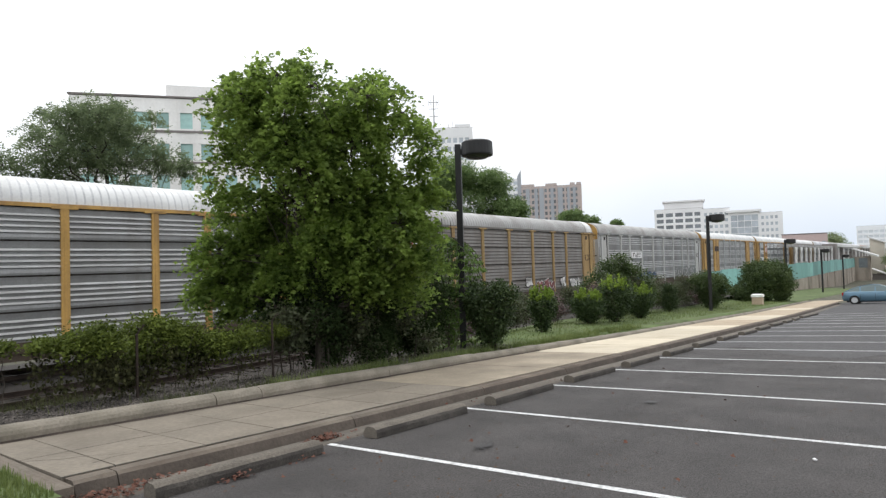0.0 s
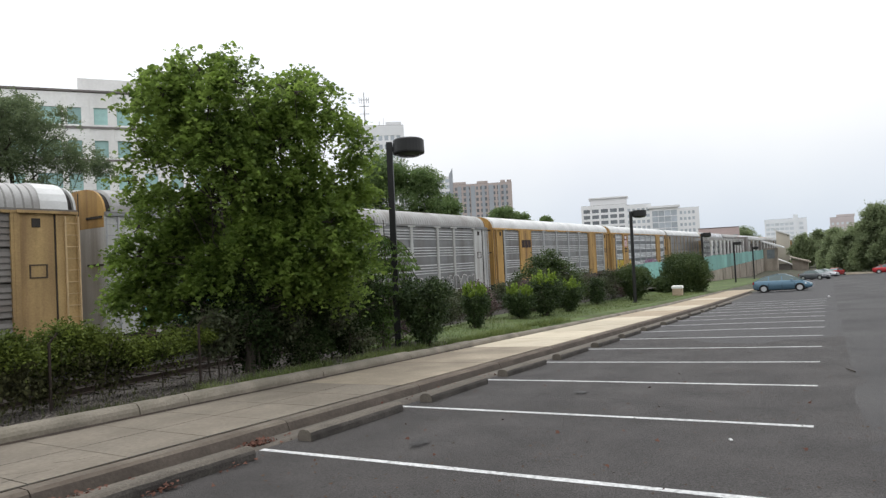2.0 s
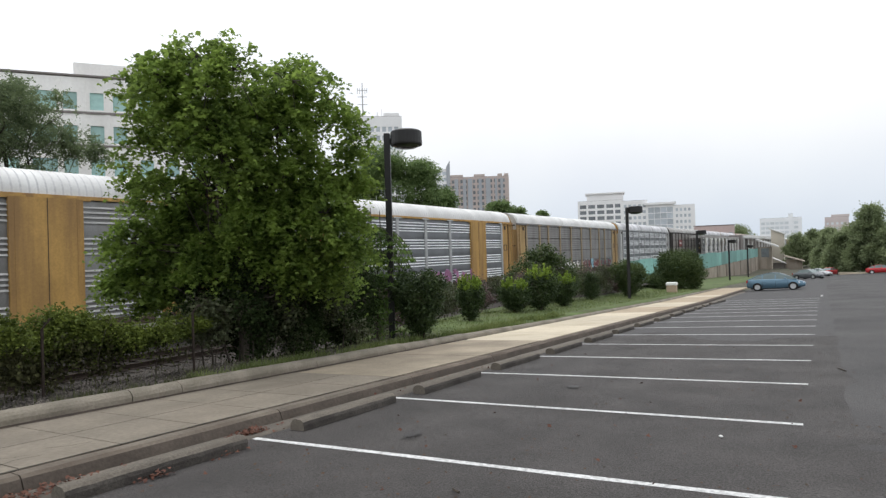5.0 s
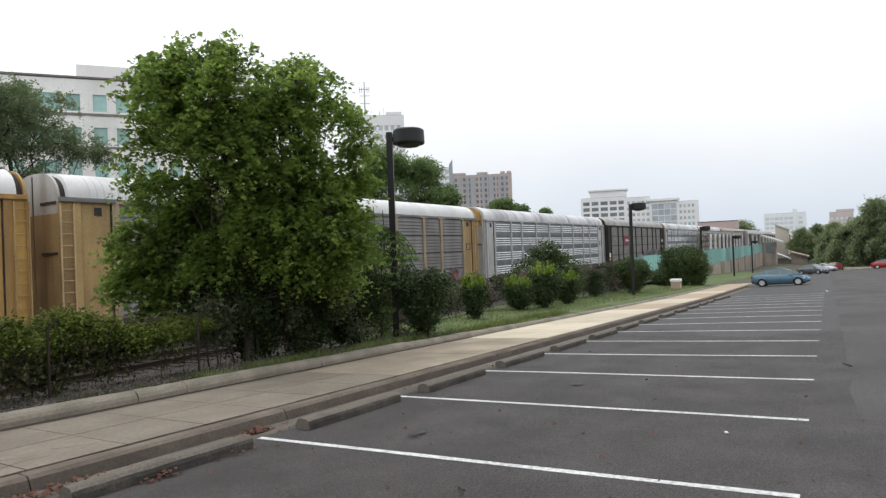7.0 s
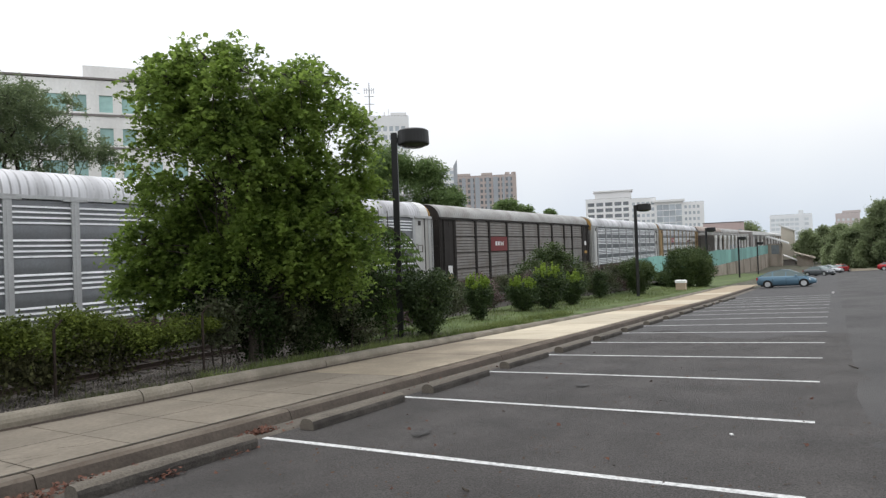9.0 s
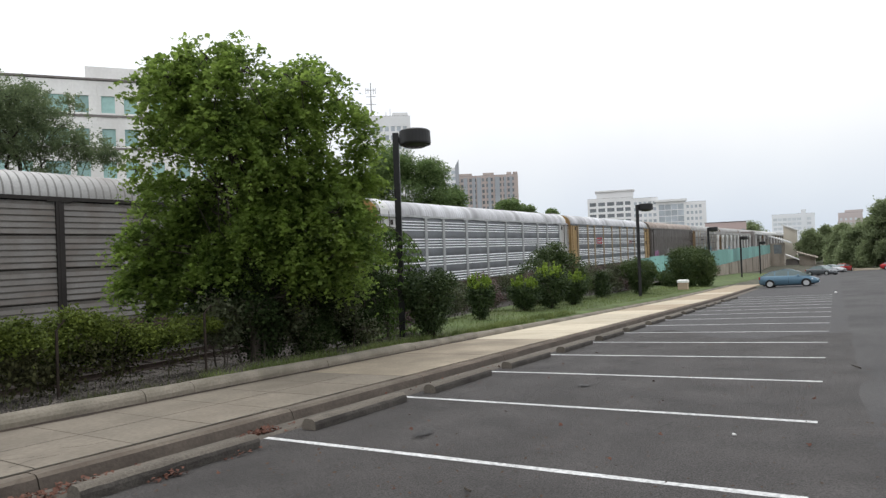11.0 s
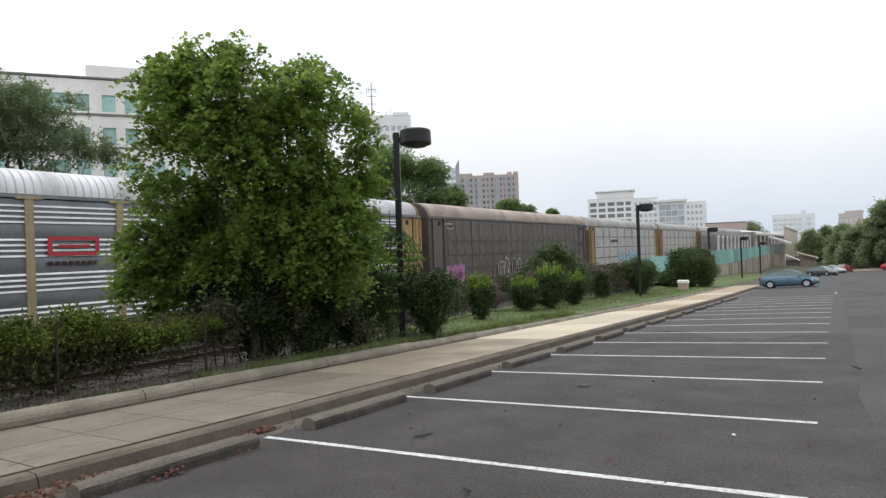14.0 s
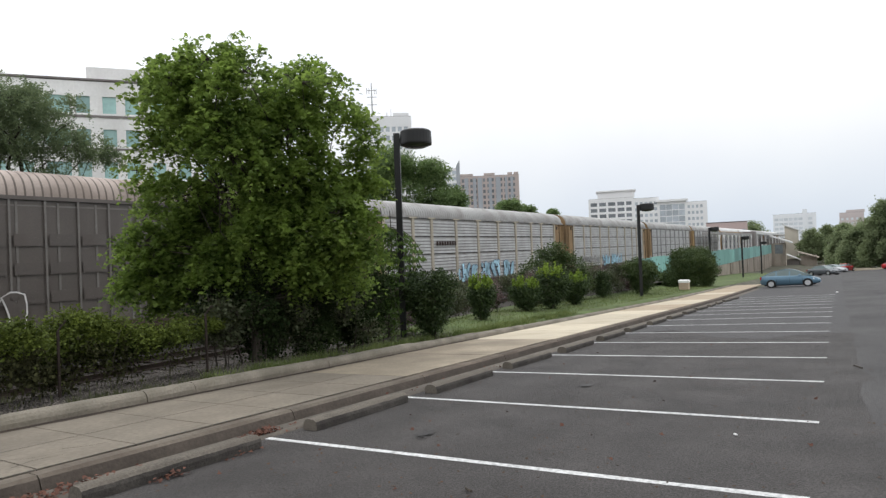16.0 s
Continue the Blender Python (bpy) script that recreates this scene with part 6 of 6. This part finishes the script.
apt2 = block("apartment_tower", (281.9, 171.6), -61.3, 32, 18, 0, 42.6, "pinkish brick apartment tower with grey-blue bays", "pink_wall", "dark_glass", spread(0.9, 31.5, 1.3, 1.0), [(39.4 - 3.1 * i, 41.2 - 3.1 * i) for i in range(8)], category="apartment building")
for a, b in ((2.4, 4.4), (7.0, 8.6), (9.6, 12.0), (15.6, 17.2), (19.4, 22.0), (24.4, 25.6), (27.4, 28.8)):
    part("bay", Shape().box(a, b, -0.5, -0.02, 0, 41.6), M["blue_wall"], apt2, "grey-blue glazed bay")
s = Shape()
for a, b in ((0, 7), (13, 19), (26, 28.5), (29.5, 31.8)):
    s.box(a, b, 0, 6, 42.7, 44.0)
part("parapet", s, M["pink_wall"], apt2)

# white office complex far along the line
cx = block("office_building", (396.0, 140.0), -72.7, 29, 25, 0, 33.6, "white office block with rows of square windows", "pale_wall", "dark_glass", [(1.4, 5.6), (7.0, 11.4), (12.8, 17.4), (18.8, 23.2), (24.4, 27.8)], [(31 - 3.95 * i - 2.4, 31 - 3.95 * i) for i in range(5)])
part("penthouse", Shape().box(6, 30, 5, 20, 33.6, 38.4).box(5, 31, 4, 21, 38.4, 39.3), M["pale_wall"], cx, "set-back rooftop storey with a flat overhanging roof")
cx2 = block("office_building", (404.6, 112.3), -74.5, 16, 22, 0, 32.6, "white office wing with narrow windows", "pale_wall", "hazy_glass", spread(1.0, 15.5, 1.8, 1.2), [(30 - 3.95 * i - 2.0, 30 - 3.95 * i) for i in range(5)])
cx3 = block("office_building", (408.5, 97.2), -77.8, 17, 22, 0, 30.0, "office wing with a large bluish glass front", "pale_wall", "hazy_glass", spread(0.8, 16.6, 3.6, 0.25), [(27.4 - 3.95 * i - 3.5, 27.4 - 3.95 * i) for i in range(5)])
part("canopy", Shape().box(-2, 18, -1.2, 4, 29.2, 30.6), M["pale_wall"], cx3, "curved white roof edge")
cx4 = block("office_building", (412.0, 80.8), -79.5, 12.5, 22, 0, 28.3, "white office wing with small square windows", "pale_wall", "hazy_glass", spread(0.9, 12.2, 1.4, 1.1), [(26.2 - 3.9 * i - 1.9, 26.2 - 3.9 * i) for i in range(5)])
rb = block("brick_building", (246.6, 41.4), -82, 14, 12, -4, 8.8, "low red brick building beyond the station", "red_wall", "hazy_glass", spread(1, 13.5, 1.2, 1.6), [(4.5, 6.2), (1.0, 2.7)], "coping", category="building")
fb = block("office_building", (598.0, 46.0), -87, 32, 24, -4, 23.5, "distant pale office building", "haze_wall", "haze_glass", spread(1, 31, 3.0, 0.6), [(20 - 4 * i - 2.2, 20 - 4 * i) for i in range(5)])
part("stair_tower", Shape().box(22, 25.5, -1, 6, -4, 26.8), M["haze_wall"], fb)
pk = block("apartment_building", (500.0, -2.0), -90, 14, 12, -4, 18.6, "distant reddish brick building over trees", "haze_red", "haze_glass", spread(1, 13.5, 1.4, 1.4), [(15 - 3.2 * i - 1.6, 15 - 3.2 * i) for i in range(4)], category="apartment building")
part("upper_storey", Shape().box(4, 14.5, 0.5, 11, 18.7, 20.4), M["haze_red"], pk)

# ---- screen fence on its retaining wall, and the platform behind ----
wall_ob = thing("retaining_wall", (0, 0, 0), "stained brown concrete retaining wall below a teal screen", "wall", kind="structure")
xs = [58, 70, 82, 94, 106, 118, 130, 142, 154, 166, 178, 190, 202]
for a, b in zip(xs[:-1], xs[1:]):
    m = (a + b) / 2
    part("wall_panel", Shape().box(a + 0.02, b - 0.02, 16.05, 16.4, verge(min(m, 169), 12) - 1.2, -2.25), M["wall_concrete"], wall_ob)
    part("wall_pier", Shape().box(a - 0.25, a + 0.25, 15.95, 16.45, verge(min(m, 169), 12) - 1.2, -2.15), M["wall_concrete"], wall_ob)
screen = thing("screen_fence", (0, 0, 0), "tall teal fabric screen fence along the platform", "fence")
x, i = 58.0, 0
while x < 202:
    w = 6.0
    part("screen_panel", Shape().box(x + 0.03, x + w - 0.03, 16.12, 16.17, -2.2, 0.25 + 0.08 * math.sin(i * 1.7)), M["teal_fence"], screen)
    part("post", Shape().tube((x, 16.22, -2.4), (x, 16.22, 0.45), 0.05, n=6), M["grey_post"], screen)
    x, i = x + w, i + 1
plat = thing("platform_canopy", (0, 0, 0), "long platform canopy on white columns with pointed brackets", "platform canopy", kind="structure")
part("platform", Shape().box(105, 330, 16.9, 19.6, -2.0, -0.4), M["wall_concrete"], plat)
for k in range(10):
    x = 114 + 5.2 * k
    s = Shape().box(x - 0.26, x + 0.26, 17.0, 17.3, -0.4, 2.9)
    s.add([(x - 1.3, 17.05, 2.85), (x + 1.3, 17.05, 2.85), (x, 17.05, 1.5), (x - 1.3, 17.25, 2.85), (x + 1.3, 17.25, 2.85), (x, 17.25, 1.5)], [(0, 2, 1), (3, 4, 5), (0, 1, 4, 3), (1, 2, 5, 4), (2, 0, 3, 5)])
    part("column", s, M["sign_white"], plat)
part("canopy_roof", Shape().box(111, 166, 17.3, 19.4, 2.95, 3.35), M["roof_grey"], plat, "flat pale canopy roof")
part("lift_shaft", Shape().box(164, 168, 16.8, 19.4, -0.4, 3.9), M["coping"], plat, "dark shaft at the canopy's end")
part("canopy_roof", Shape().box(170, 330, 16.8, 19.4, 3.2, 3.8), M["roof_white"], plat, "white far canopy roof")
for k in range(14):
    x = 173 + 11 * k
    part("column", Shape().box(x - 0.25, x + 0.25, 16.9, 17.2, -0.4, 3.2), M["sign_white"], plat)
part("back_panel", Shape().box(170, 330, 19.2, 19.3, -0.4, 2.2), M["coping"], plat)

stn = thing("station_house", (0, 0, 0), "cream station stair tower with sloping white roofs", "station building")
part("tower", Shape().add([(229, 10.8, -7), (236, 10.8, -7), (236, 14.4, -7), (229, 14.4, -7), (229, 10.8, 4.6), (236, 10.8, 4.6), (236, 14.4, 6.2), (229, 14.4, 6.2)], [(3, 2, 1, 0), (4, 5, 6, 7), (0, 1, 5, 4), (1, 2, 6, 5), (2, 3, 7, 6), (3, 0, 4, 7)]), M["cream"], stn)
part("tower_roof", Shape().add([(228.4, 10.3, 4.75), (236.6, 10.3, 4.75), (236.6, 15, 6.8), (228.4, 15, 6.8), (228.4, 10.3, 4.4), (236.6, 10.3, 4.4), (236.6, 15, 6.4), (228.4, 15, 6.4)], [(0, 1, 2, 3), (7, 6, 5, 4), (0, 4, 5, 1), (2, 6, 7, 3), (0, 3, 7, 4), (1, 5, 6, 2)]), M["roof_white"], stn)
part("stair_roof", Shape().add([(199, 10.9, 0.9), (205, 10.9, 0.9), (205, 16.4, 3.0), (199, 16.4, 3.0), (199, 10.9, 0.5), (205, 10.9, 0.5), (205, 16.4, 2.6), (199, 16.4, 2.6)], [(0, 1, 2, 3), (7, 6, 5, 4), (0, 4, 5, 1), (2, 6, 7, 3), (0, 3, 7, 4), (1, 5, 6, 2)]), M["roof_white"], stn, "sloping white stair roof")
part("stair_wall", Shape().box(200, 204, 12.6, 16.2, -7, 0.6), M["wall_concrete"], stn)
# no hole in the wall: a dark panel paints the opening's shade
part("stair_opening", Shape().box(199.9, 199.98, 13.2, 15.2, -2.4, 0.2), M["dark_glass"], stn, "dark panel standing for the shaded opening under the stair roof")
part("porch_roof", Shape().add([(208, 9.2, -4.5), (214, 9.2, -4.5), (214, 13, -2.8), (208, 13, -2.8), (208, 9.2, -4.75), (214, 9.2, -4.75), (214, 13, -3.05), (208, 13, -3.05)], [(0, 1, 2, 3), (7, 6, 5, 4), (0, 4, 5, 1), (2, 6, 7, 3), (0, 3, 7, 4), (1, 5, 6, 2)]), M["roof_white"], stn, "low white porch roof")
part("porch_wall", Shape().box(209, 213, 9.6, 12.8, -7, -4.4), M["coping"], stn)
hs = thing("shelter", (0, 0, 0), "small shelter with a brown sloping roof", "shelter")
part("roof", Shape().add([(208, 4.6, -3.9), (215, 4.6, -3.9), (215, 10, -2.1), (208, 10, -2.1), (208, 4.6, -4.2), (215, 4.6, -4.2), (215, 10, -2.4), (208, 10, -2.4)], [(0, 1, 2, 3), (7, 6, 5, 4), (0, 4, 5, 1), (2, 6, 7, 3), (0, 3, 7, 4), (1, 5, 6, 2)]), M["wall_concrete"], hs)
part("wall", Shape().box(209.5, 214, 5.2, 9.4, -7, -3.4), M["wall_concrete"], hs)

# utility cabinet on the verge
cab = thing("utility_cabinet", (51.4, 10.45, gz(51.4, 10.45) - 0.02), "tan utility cabinet with a white lid on grass", "utility cabinet")
part("body", Shape().bevel_box(-0.3, 0.3, -0.36, 0.36, 0, 0.62, 0.02), M["cabinet_tan"], cab)
part("lid", Shape().bevel_box(-0.34, 0.34, -0.4, 0.4, 0.62, 0.84, 0.05), M["cabinet_white"], cab, "white lid")


# ---- parked cars ----
def car(name, m, label, paint, hatch=True, group="parked cars"):
    """A parked car, its nose along +x: lofted body, glasshouse, wheels and lamps."""
    t = thing(name, m, label, "car", group)
    L = 2.22
    # stations along the length: x, half width, underside, crease, shoulder height, shoulder half width
    sec = [(-L, 0.60, 0.40, 0.66, 0.88, 0.56), (-L + 0.08, 0.74, 0.28, 0.64, 0.97, 0.69), (-1.8, 0.83, 0.24, 0.62, 1.0, 0.76), (-1.3, 0.86, 0.21, 0.61, 1.0, 0.80), (-0.4, 0.875, 0.19, 0.60, 0.98, 0.82),
           (0.6, 0.875, 0.19, 0.58, 0.95, 0.82), (1.2, 0.86, 0.20, 0.56, 0.90, 0.79), (1.7, 0.83, 0.22, 0.53, 0.80, 0.74), (L - 0.18, 0.74, 0.25, 0.49, 0.68, 0.64), (L, 0.56, 0.30, 0.46, 0.57, 0.48)]
    s, c = Shape(), 10
    for x, w, lo, mid, hi, sh in sec:
        half_ring = [(w * 0.86, lo), (w * 0.985, lo + 0.09), (w, mid), ((w + sh) / 2 + 0.01, hi - 0.06), (sh - 0.03, hi)]
        s.v += [(x, -y, z) for y, z in half_ring] + [(x, y, z) for y, z in reversed(half_ring)]
    n = len(sec)
    s.f = [(i * c + j, (i + 1) * c + j, (i + 1) * c + (j + 1) % c, i * c + (j + 1) % c) for i in range(n - 1) for j in range(c)]
    s.f += [tuple(range(c - 1, -1, -1)), tuple((n - 1) * c + j for j in range(c))]
    part("body", s, M[paint], t, smooth=True)
    part("underbody", Shape().box(-1.9, 1.85, -0.74, 0.74, 0.14, 0.3), M["tyre"], t)
    for x, w in ((L - 0.03, 0.5), (-L - 0.01, 0.5)):
        part("number_plate", Shape().box(x - 0.012, x + 0.03, -0.2, 0.2, 0.42, 0.52), M["sign_white"], t, "pale number plate")
    top = [(-2.12, 0.98, 0.70), (-1.25, 1.36, 0.60), (-0.25, 1.54, 0.57), (0.35, 1.49, 0.57), (1.62, 0.90, 0.72)] if hatch else [(-1.75, 0.98, 0.70), (-1.0, 1.36, 0.60), (-0.1, 1.45, 0.57), (0.4, 1.40, 0.58), (1.2, 0.92, 0.72)]
    s = Shape()
    for x, z, w in top:
        s.v += [(x, -0.80 if z > 1 else -w, 0.93), (x, -w, z), (x, w, z), (x, 0.80 if z > 1 else w, 0.93)]
    n = len(top)
    s.f = [(i * 4 + j, (i + 1) * 4 + j, (i + 1) * 4 + j + 1, i * 4 + j + 1) for i in range(n - 1) for j in range(3)]
    part("glasshouse", s, M["car_glass"], t, "dark tinted windows")
    s = Shape()
    for i in range(1, 3):
        (x0, z0, w0), (x1, z1, w1) = top[i], top[i + 1]
        s.add([(x0, -w0, z0 + 0.012), (x1, -w1, z1 + 0.012), (x1, w1, z1 + 0.012), (x0, w0, z0 + 0.012)], [(0, 1, 2, 3)])
    part("roof", s, M[paint], t)
    for sd in (-1, 1):
        s = Shape()
        for i in range(len(top) - 1):
            (x0, z0, w0), (x1, z1, w1) = top[i], top[i + 1]
            s.add([(x0, sd * (w0 + 0.012), z0), (x1, sd * (w1 + 0.012), z1), (x1, sd * (w1 + 0.022), z1 - 0.12), (x0, sd * (w0 + 0.022), z0 - 0.12)], [(0, 1, 2, 3) if sd < 0 else (3, 2, 1, 0)])
        for x in (-0.95, 0.05):
            s.add([(x - 0.04, sd * 0.81, 0.94), (x + 0.05, sd * 0.81, 0.94), (x + 0.05, sd * 0.60, 1.42), (x - 0.02, sd * 0.60, 1.42)], [(0, 1, 2, 3) if sd < 0 else (3, 2, 1, 0)])
        part("pillar", s, M[paint], t)
        for x in (-0.95, 0.05, 0.98):
            part("door_seam", Shape().box(x - 0.008, x + 0.008, sd * 0.868 - 0.014, sd * 0.868 + 0.014, 0.34, 0.78), M["tyre"], t)
        for x in (-0.8, 0.2):
            part("door_handle", Shape().box(x - 0.08, x + 0.08, sd * 0.875 - 0.02, sd * 0.875 + 0.02, 0.74, 0.775), M[paint], t)
        part("mirror", Shape().bevel_box(0.72, 0.9, sd * 0.95 - 0.07, sd * 0.95 + 0.07, 0.92, 1.06, 0.03), M[paint], t)
        part("headlight", Shape().add([(1.75, sd * 0.80, 0.70), (2.14, sd * 0.64, 0.58), (2.14, sd * 0.62, 0.48), (1.75, sd * 0.83, 0.58)], [(0, 1, 2, 3) if sd < 0 else (3, 2, 1, 0)]), M["lamp_clear"], t, "clear headlight")
        part("tail_light", Shape().box(-2.2, -2.06, min(sd * 0.74, sd * 0.5), max(sd * 0.74, sd * 0.5), 0.70, 0.95), M["lamp_red"], t, "red tail light")
        for x in (-1.36, 1.34):
            # black disc in place of the arch's hollow, its shade given as colour
            s = Shape()
            s.tube((x, sd * 0.80, 0.33), (x, sd * 0.872, 0.33), 0.365, n=24)
            part("wheel_arch", s, M["tyre"], t)
            wh = thing("wheel", (x, sd * 0.785, 0.315), "", "")
            wh.parent = t
            part("tyre", Shape().tube((0, -0.105, 0), (0, 0.105, 0), 0.315, n=20), M["tyre"], wh)
            s = Shape().tube((0, sd * 0.09, 0), (0, sd * 0.112, 0), 0.225, 0.215, 18)
            for q in range(5):
                s.add([(-0.03, sd * 0.11, 0.02), (0.03, sd * 0.11, 0.02), (0.045, sd * 0.122, 0.2), (-0.045, sd * 0.122, 0.2)], [(0, 1, 2, 3)], Matrix.Rotation(q * 2 * math.pi / 5, 4, "Y"))
            part("rim", s, M["rim"], wh)
    return t


car("parked_car", on_lot(59.5, 3.45, -92), "blue hatchback parked across the marked bays", "car_blue")
car("parked_car", on_lot(105.0, 1.75, -128), "dark grey sedan parked in the car park", "car_grey", False)
car("parked_car", on_lot(124.5, 0.75, -120), "silver sedan parked in the car park", "car_silver", False)
car("parked_car", on_lot(131.5, -1.1, -20), "red car parked far down the car park", "car_red", False)
car("parked_car", on_lot(122.0, -11.6, -90), "dark grey hatchback parked below trees", "car_grey")
car("parked_car", on_lot(126.0, -8.4, -90), "red car parked below trees", "car_red")

# ---- far trees ----
def far_tree(base, height, width, seed, mat="far_leaf", leaf=0.42, n=420, group="trees beyond the tracks", label="broad green tree in full leaf", low=0.35, gaps=-0.36, lumps=20):
    r = random.Random(seed)
    lb = []
    for i in range(lumps):
        f = r.uniform(low, 1.0)
        sp = math.sin(min(1, (1.08 - f) * 1.35) * math.pi / 2) * width / 2
        a = r.uniform(0, 6.28)
        q = width * r.uniform(0.18, 0.27) * (20 / lumps) ** 0.4
        lb.append((math.cos(a) * sp * 0.75, math.sin(a) * sp * 0.75, height * f - q, q))
    tree("tree", base, label, lb, (0, 0, height * 0.55), width * 0.016 + 0.05, leaf, mat, n, 16, leaf * 0.95, seed, OVAL, gaps=gaps, shell=0.3, twigs=40, group=group)


spread_tree = [(11.4, 8.4, 1.23), (12.9, 9.3, 1.41), (12.6, 10.4, 0.75), (14.3, 10.9, 1.52), (14.0, 11.8, 0.68), (15.7, 11.5, 1.79), (15.9, 12.3, 0.77), (17.5, 11.9, 1.47), (17.7, 12.8, 0.52), (18.9, 11.2, 1.49), (19.6, 12.1, 0.62),
               (15.4, 9.4, 2.03), (17.4, 9.5, 1.89), (19.5, 9.4, 1.4), (20.9, 9.3, 1.06), (21.8, 8.8, 0.71), (20.6, 10.6, 0.53), (13.8, 8.3, 1.58), (15.0, 6.4, 1.8), (18.0, 6.6, 1.8)]
rr = random.Random(15)
lb = [(x - 16.6, rr.uniform(-1.5, 1.5), z + 2.2, q * 0.86) for x, z, q in spread_tree]
tree("tree", (16.6, 41.5, -2.2), "grey-green spreading tree behind the train", lb, (0.2, 0, 9.5), 0.26, 0.14, "pine_leaf", 5000, 18, 0.09, 5, OVAL, gaps=-0.17, shell=0.25, twigs=300, group="trees beyond the tracks", scale=1.4, trail=0.7)
far_tree((9.0, 45.0, -2.2), 10.5, 6.5, 3, "pine_leaf", 0.22, 900, label="grey-green spreading tree behind the train")
for x, y, h, w, s_ in ((70.5, 54.6, 21.0, 12, 4), (74, 50.8, 19.0, 11, 5), (77, 48.0, 14.5, 8, 12), (66, 58, 17, 10, 13)):
    far_tree((x, y, -2.5), h, w, s_, "mid_leaf", 0.32, 2600)
for x, y, h, w, s_ in ((143, 72, 20.5, 9, 6), (148, 69.5, 18.4, 7, 7), (186, 78, 17.3, 5, 8)):
    far_tree((x, y, -2.5), h, w, s_, "mid_leaf", 0.5, 1700)
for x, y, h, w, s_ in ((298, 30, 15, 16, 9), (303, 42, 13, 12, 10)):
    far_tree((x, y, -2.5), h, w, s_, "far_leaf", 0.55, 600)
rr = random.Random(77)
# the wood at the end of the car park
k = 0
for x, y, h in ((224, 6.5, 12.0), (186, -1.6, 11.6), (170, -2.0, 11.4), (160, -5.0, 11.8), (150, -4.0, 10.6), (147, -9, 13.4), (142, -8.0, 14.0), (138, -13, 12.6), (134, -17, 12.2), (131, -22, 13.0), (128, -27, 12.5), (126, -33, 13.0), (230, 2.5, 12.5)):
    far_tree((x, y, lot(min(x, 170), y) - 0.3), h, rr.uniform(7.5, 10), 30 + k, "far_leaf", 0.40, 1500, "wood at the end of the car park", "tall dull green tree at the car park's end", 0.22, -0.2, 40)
    k += 1
hedge_row = thing("low_wall", (0, 0, 0), "pale low kerb wall at the car park's end", "wall", kind="structure")
part("wall", Shape().box(134, 134.4, -40, -2, lot(134, -20) - 2.2, lot(134, -2) + 0.5), M["new_concrete"], hedge_row)

# ---- small things on the asphalt ----
for x, y, turn, L in ((11.5, -0.2, 20, 0.36), (4.05, 2.5, 60, 0.12)):
    tagged(part("stick", Shape().tube((-L / 2, 0, 0.016), (0, 0.015, 0.024), 0.011, n=5).tube((0, 0.015, 0.024), (L / 2, -0.01, 0.016), 0.011, 0.006, n=5), M["bark"], at=on_lot(x, y, turn, 0.004)), "small dark broken twig on asphalt", "twig", "twigs on the car park")
for x, y in ((6.5, 0.9), (4.05, 1.0)):
    tagged(part("paper_scrap", Shape().bevel_box(-0.02, 0.02, -0.014, 0.014, 0, 0.014, 0.006), M["sign_white"], at=on_lot(x, y, 30, 0.012)), "small white scrap of litter on asphalt", "litter", "litter on the car park")
tagged(part("paper_bag", Shape().bevel_box(-0.055, 0.055, -0.045, 0.045, 0, 0.08, 0.03), M["sign_white"], at=on_lot(44.0, 0.1, 30, 0.012)), "crumpled white paper bag on asphalt", "litter", "litter on the car park")
for x, y, w_, d_, seed in ((5.47, 3.92, 0.30, 0.15, 1), (8.9, 3.3, 0.2, 0.16, 2), (3.9, 0.6, 0.22, 0.16, 4)):
    r = np.random.RandomState(seed)
    n = 420
    a, q = r.uniform(0, 6.28, n), np.abs(r.normal(size=n)) * 0.55
    c = np.stack([np.cos(a) * q * w_, np.sin(a) * q * d_], -1)
    s = Shape()
    for k, (u, v) in enumerate(c):
        z = r.uniform(0.006, 0.018) * (1.3 - min(1, q[k]))
        s.add([(u + z * math.cos(t_), v + z * math.sin(t_), 0.00003 * (k % 40)) for t_ in (0.2, 1.4, 2.4, 3.6, 4.9)], [(0, 1, 2, 3, 4)])
    tagged(part("oil_stain", s, M["stain"], at=on_lot(x, y, 15, 0.017)), "dark spotty oil stain soaked into asphalt", "oil stain", kind="structure")
r = np.random.RandomState(14)
n = 900
pts = np.stack([2.4 + 18 * r.uniform(0, 1, n) ** 1.5, r.uniform(-1.5, 5.3, n), np.zeros(n)], -1)
pts[:, 2] = [surf(x, y) + 0.01 for x, y, _ in pts]
tagged(part("leaf_litter", leaf_mesh("leaf_litter", pts, 0.034, 5, OVAL, 3.0), M["litter"]), "scattered tiny dry leaves on asphalt", "fallen leaves", kind="stuff")


# ---- what moves: the train runs past at a steady pace ----
def motions():
    for k, wagon in enumerate(wagons):
        rows = []
        for t in (0.0, 16.0):
            x = CAR_START + CAR_PITCH * k - SPEED * t
            rows.append((t, pose(x, TRACK_Y + TRACK_TURN * x, RAIL_TOP, 0, 0, math.degrees(TRACK_TURN))))
        walk(wagon, rows)


motions()
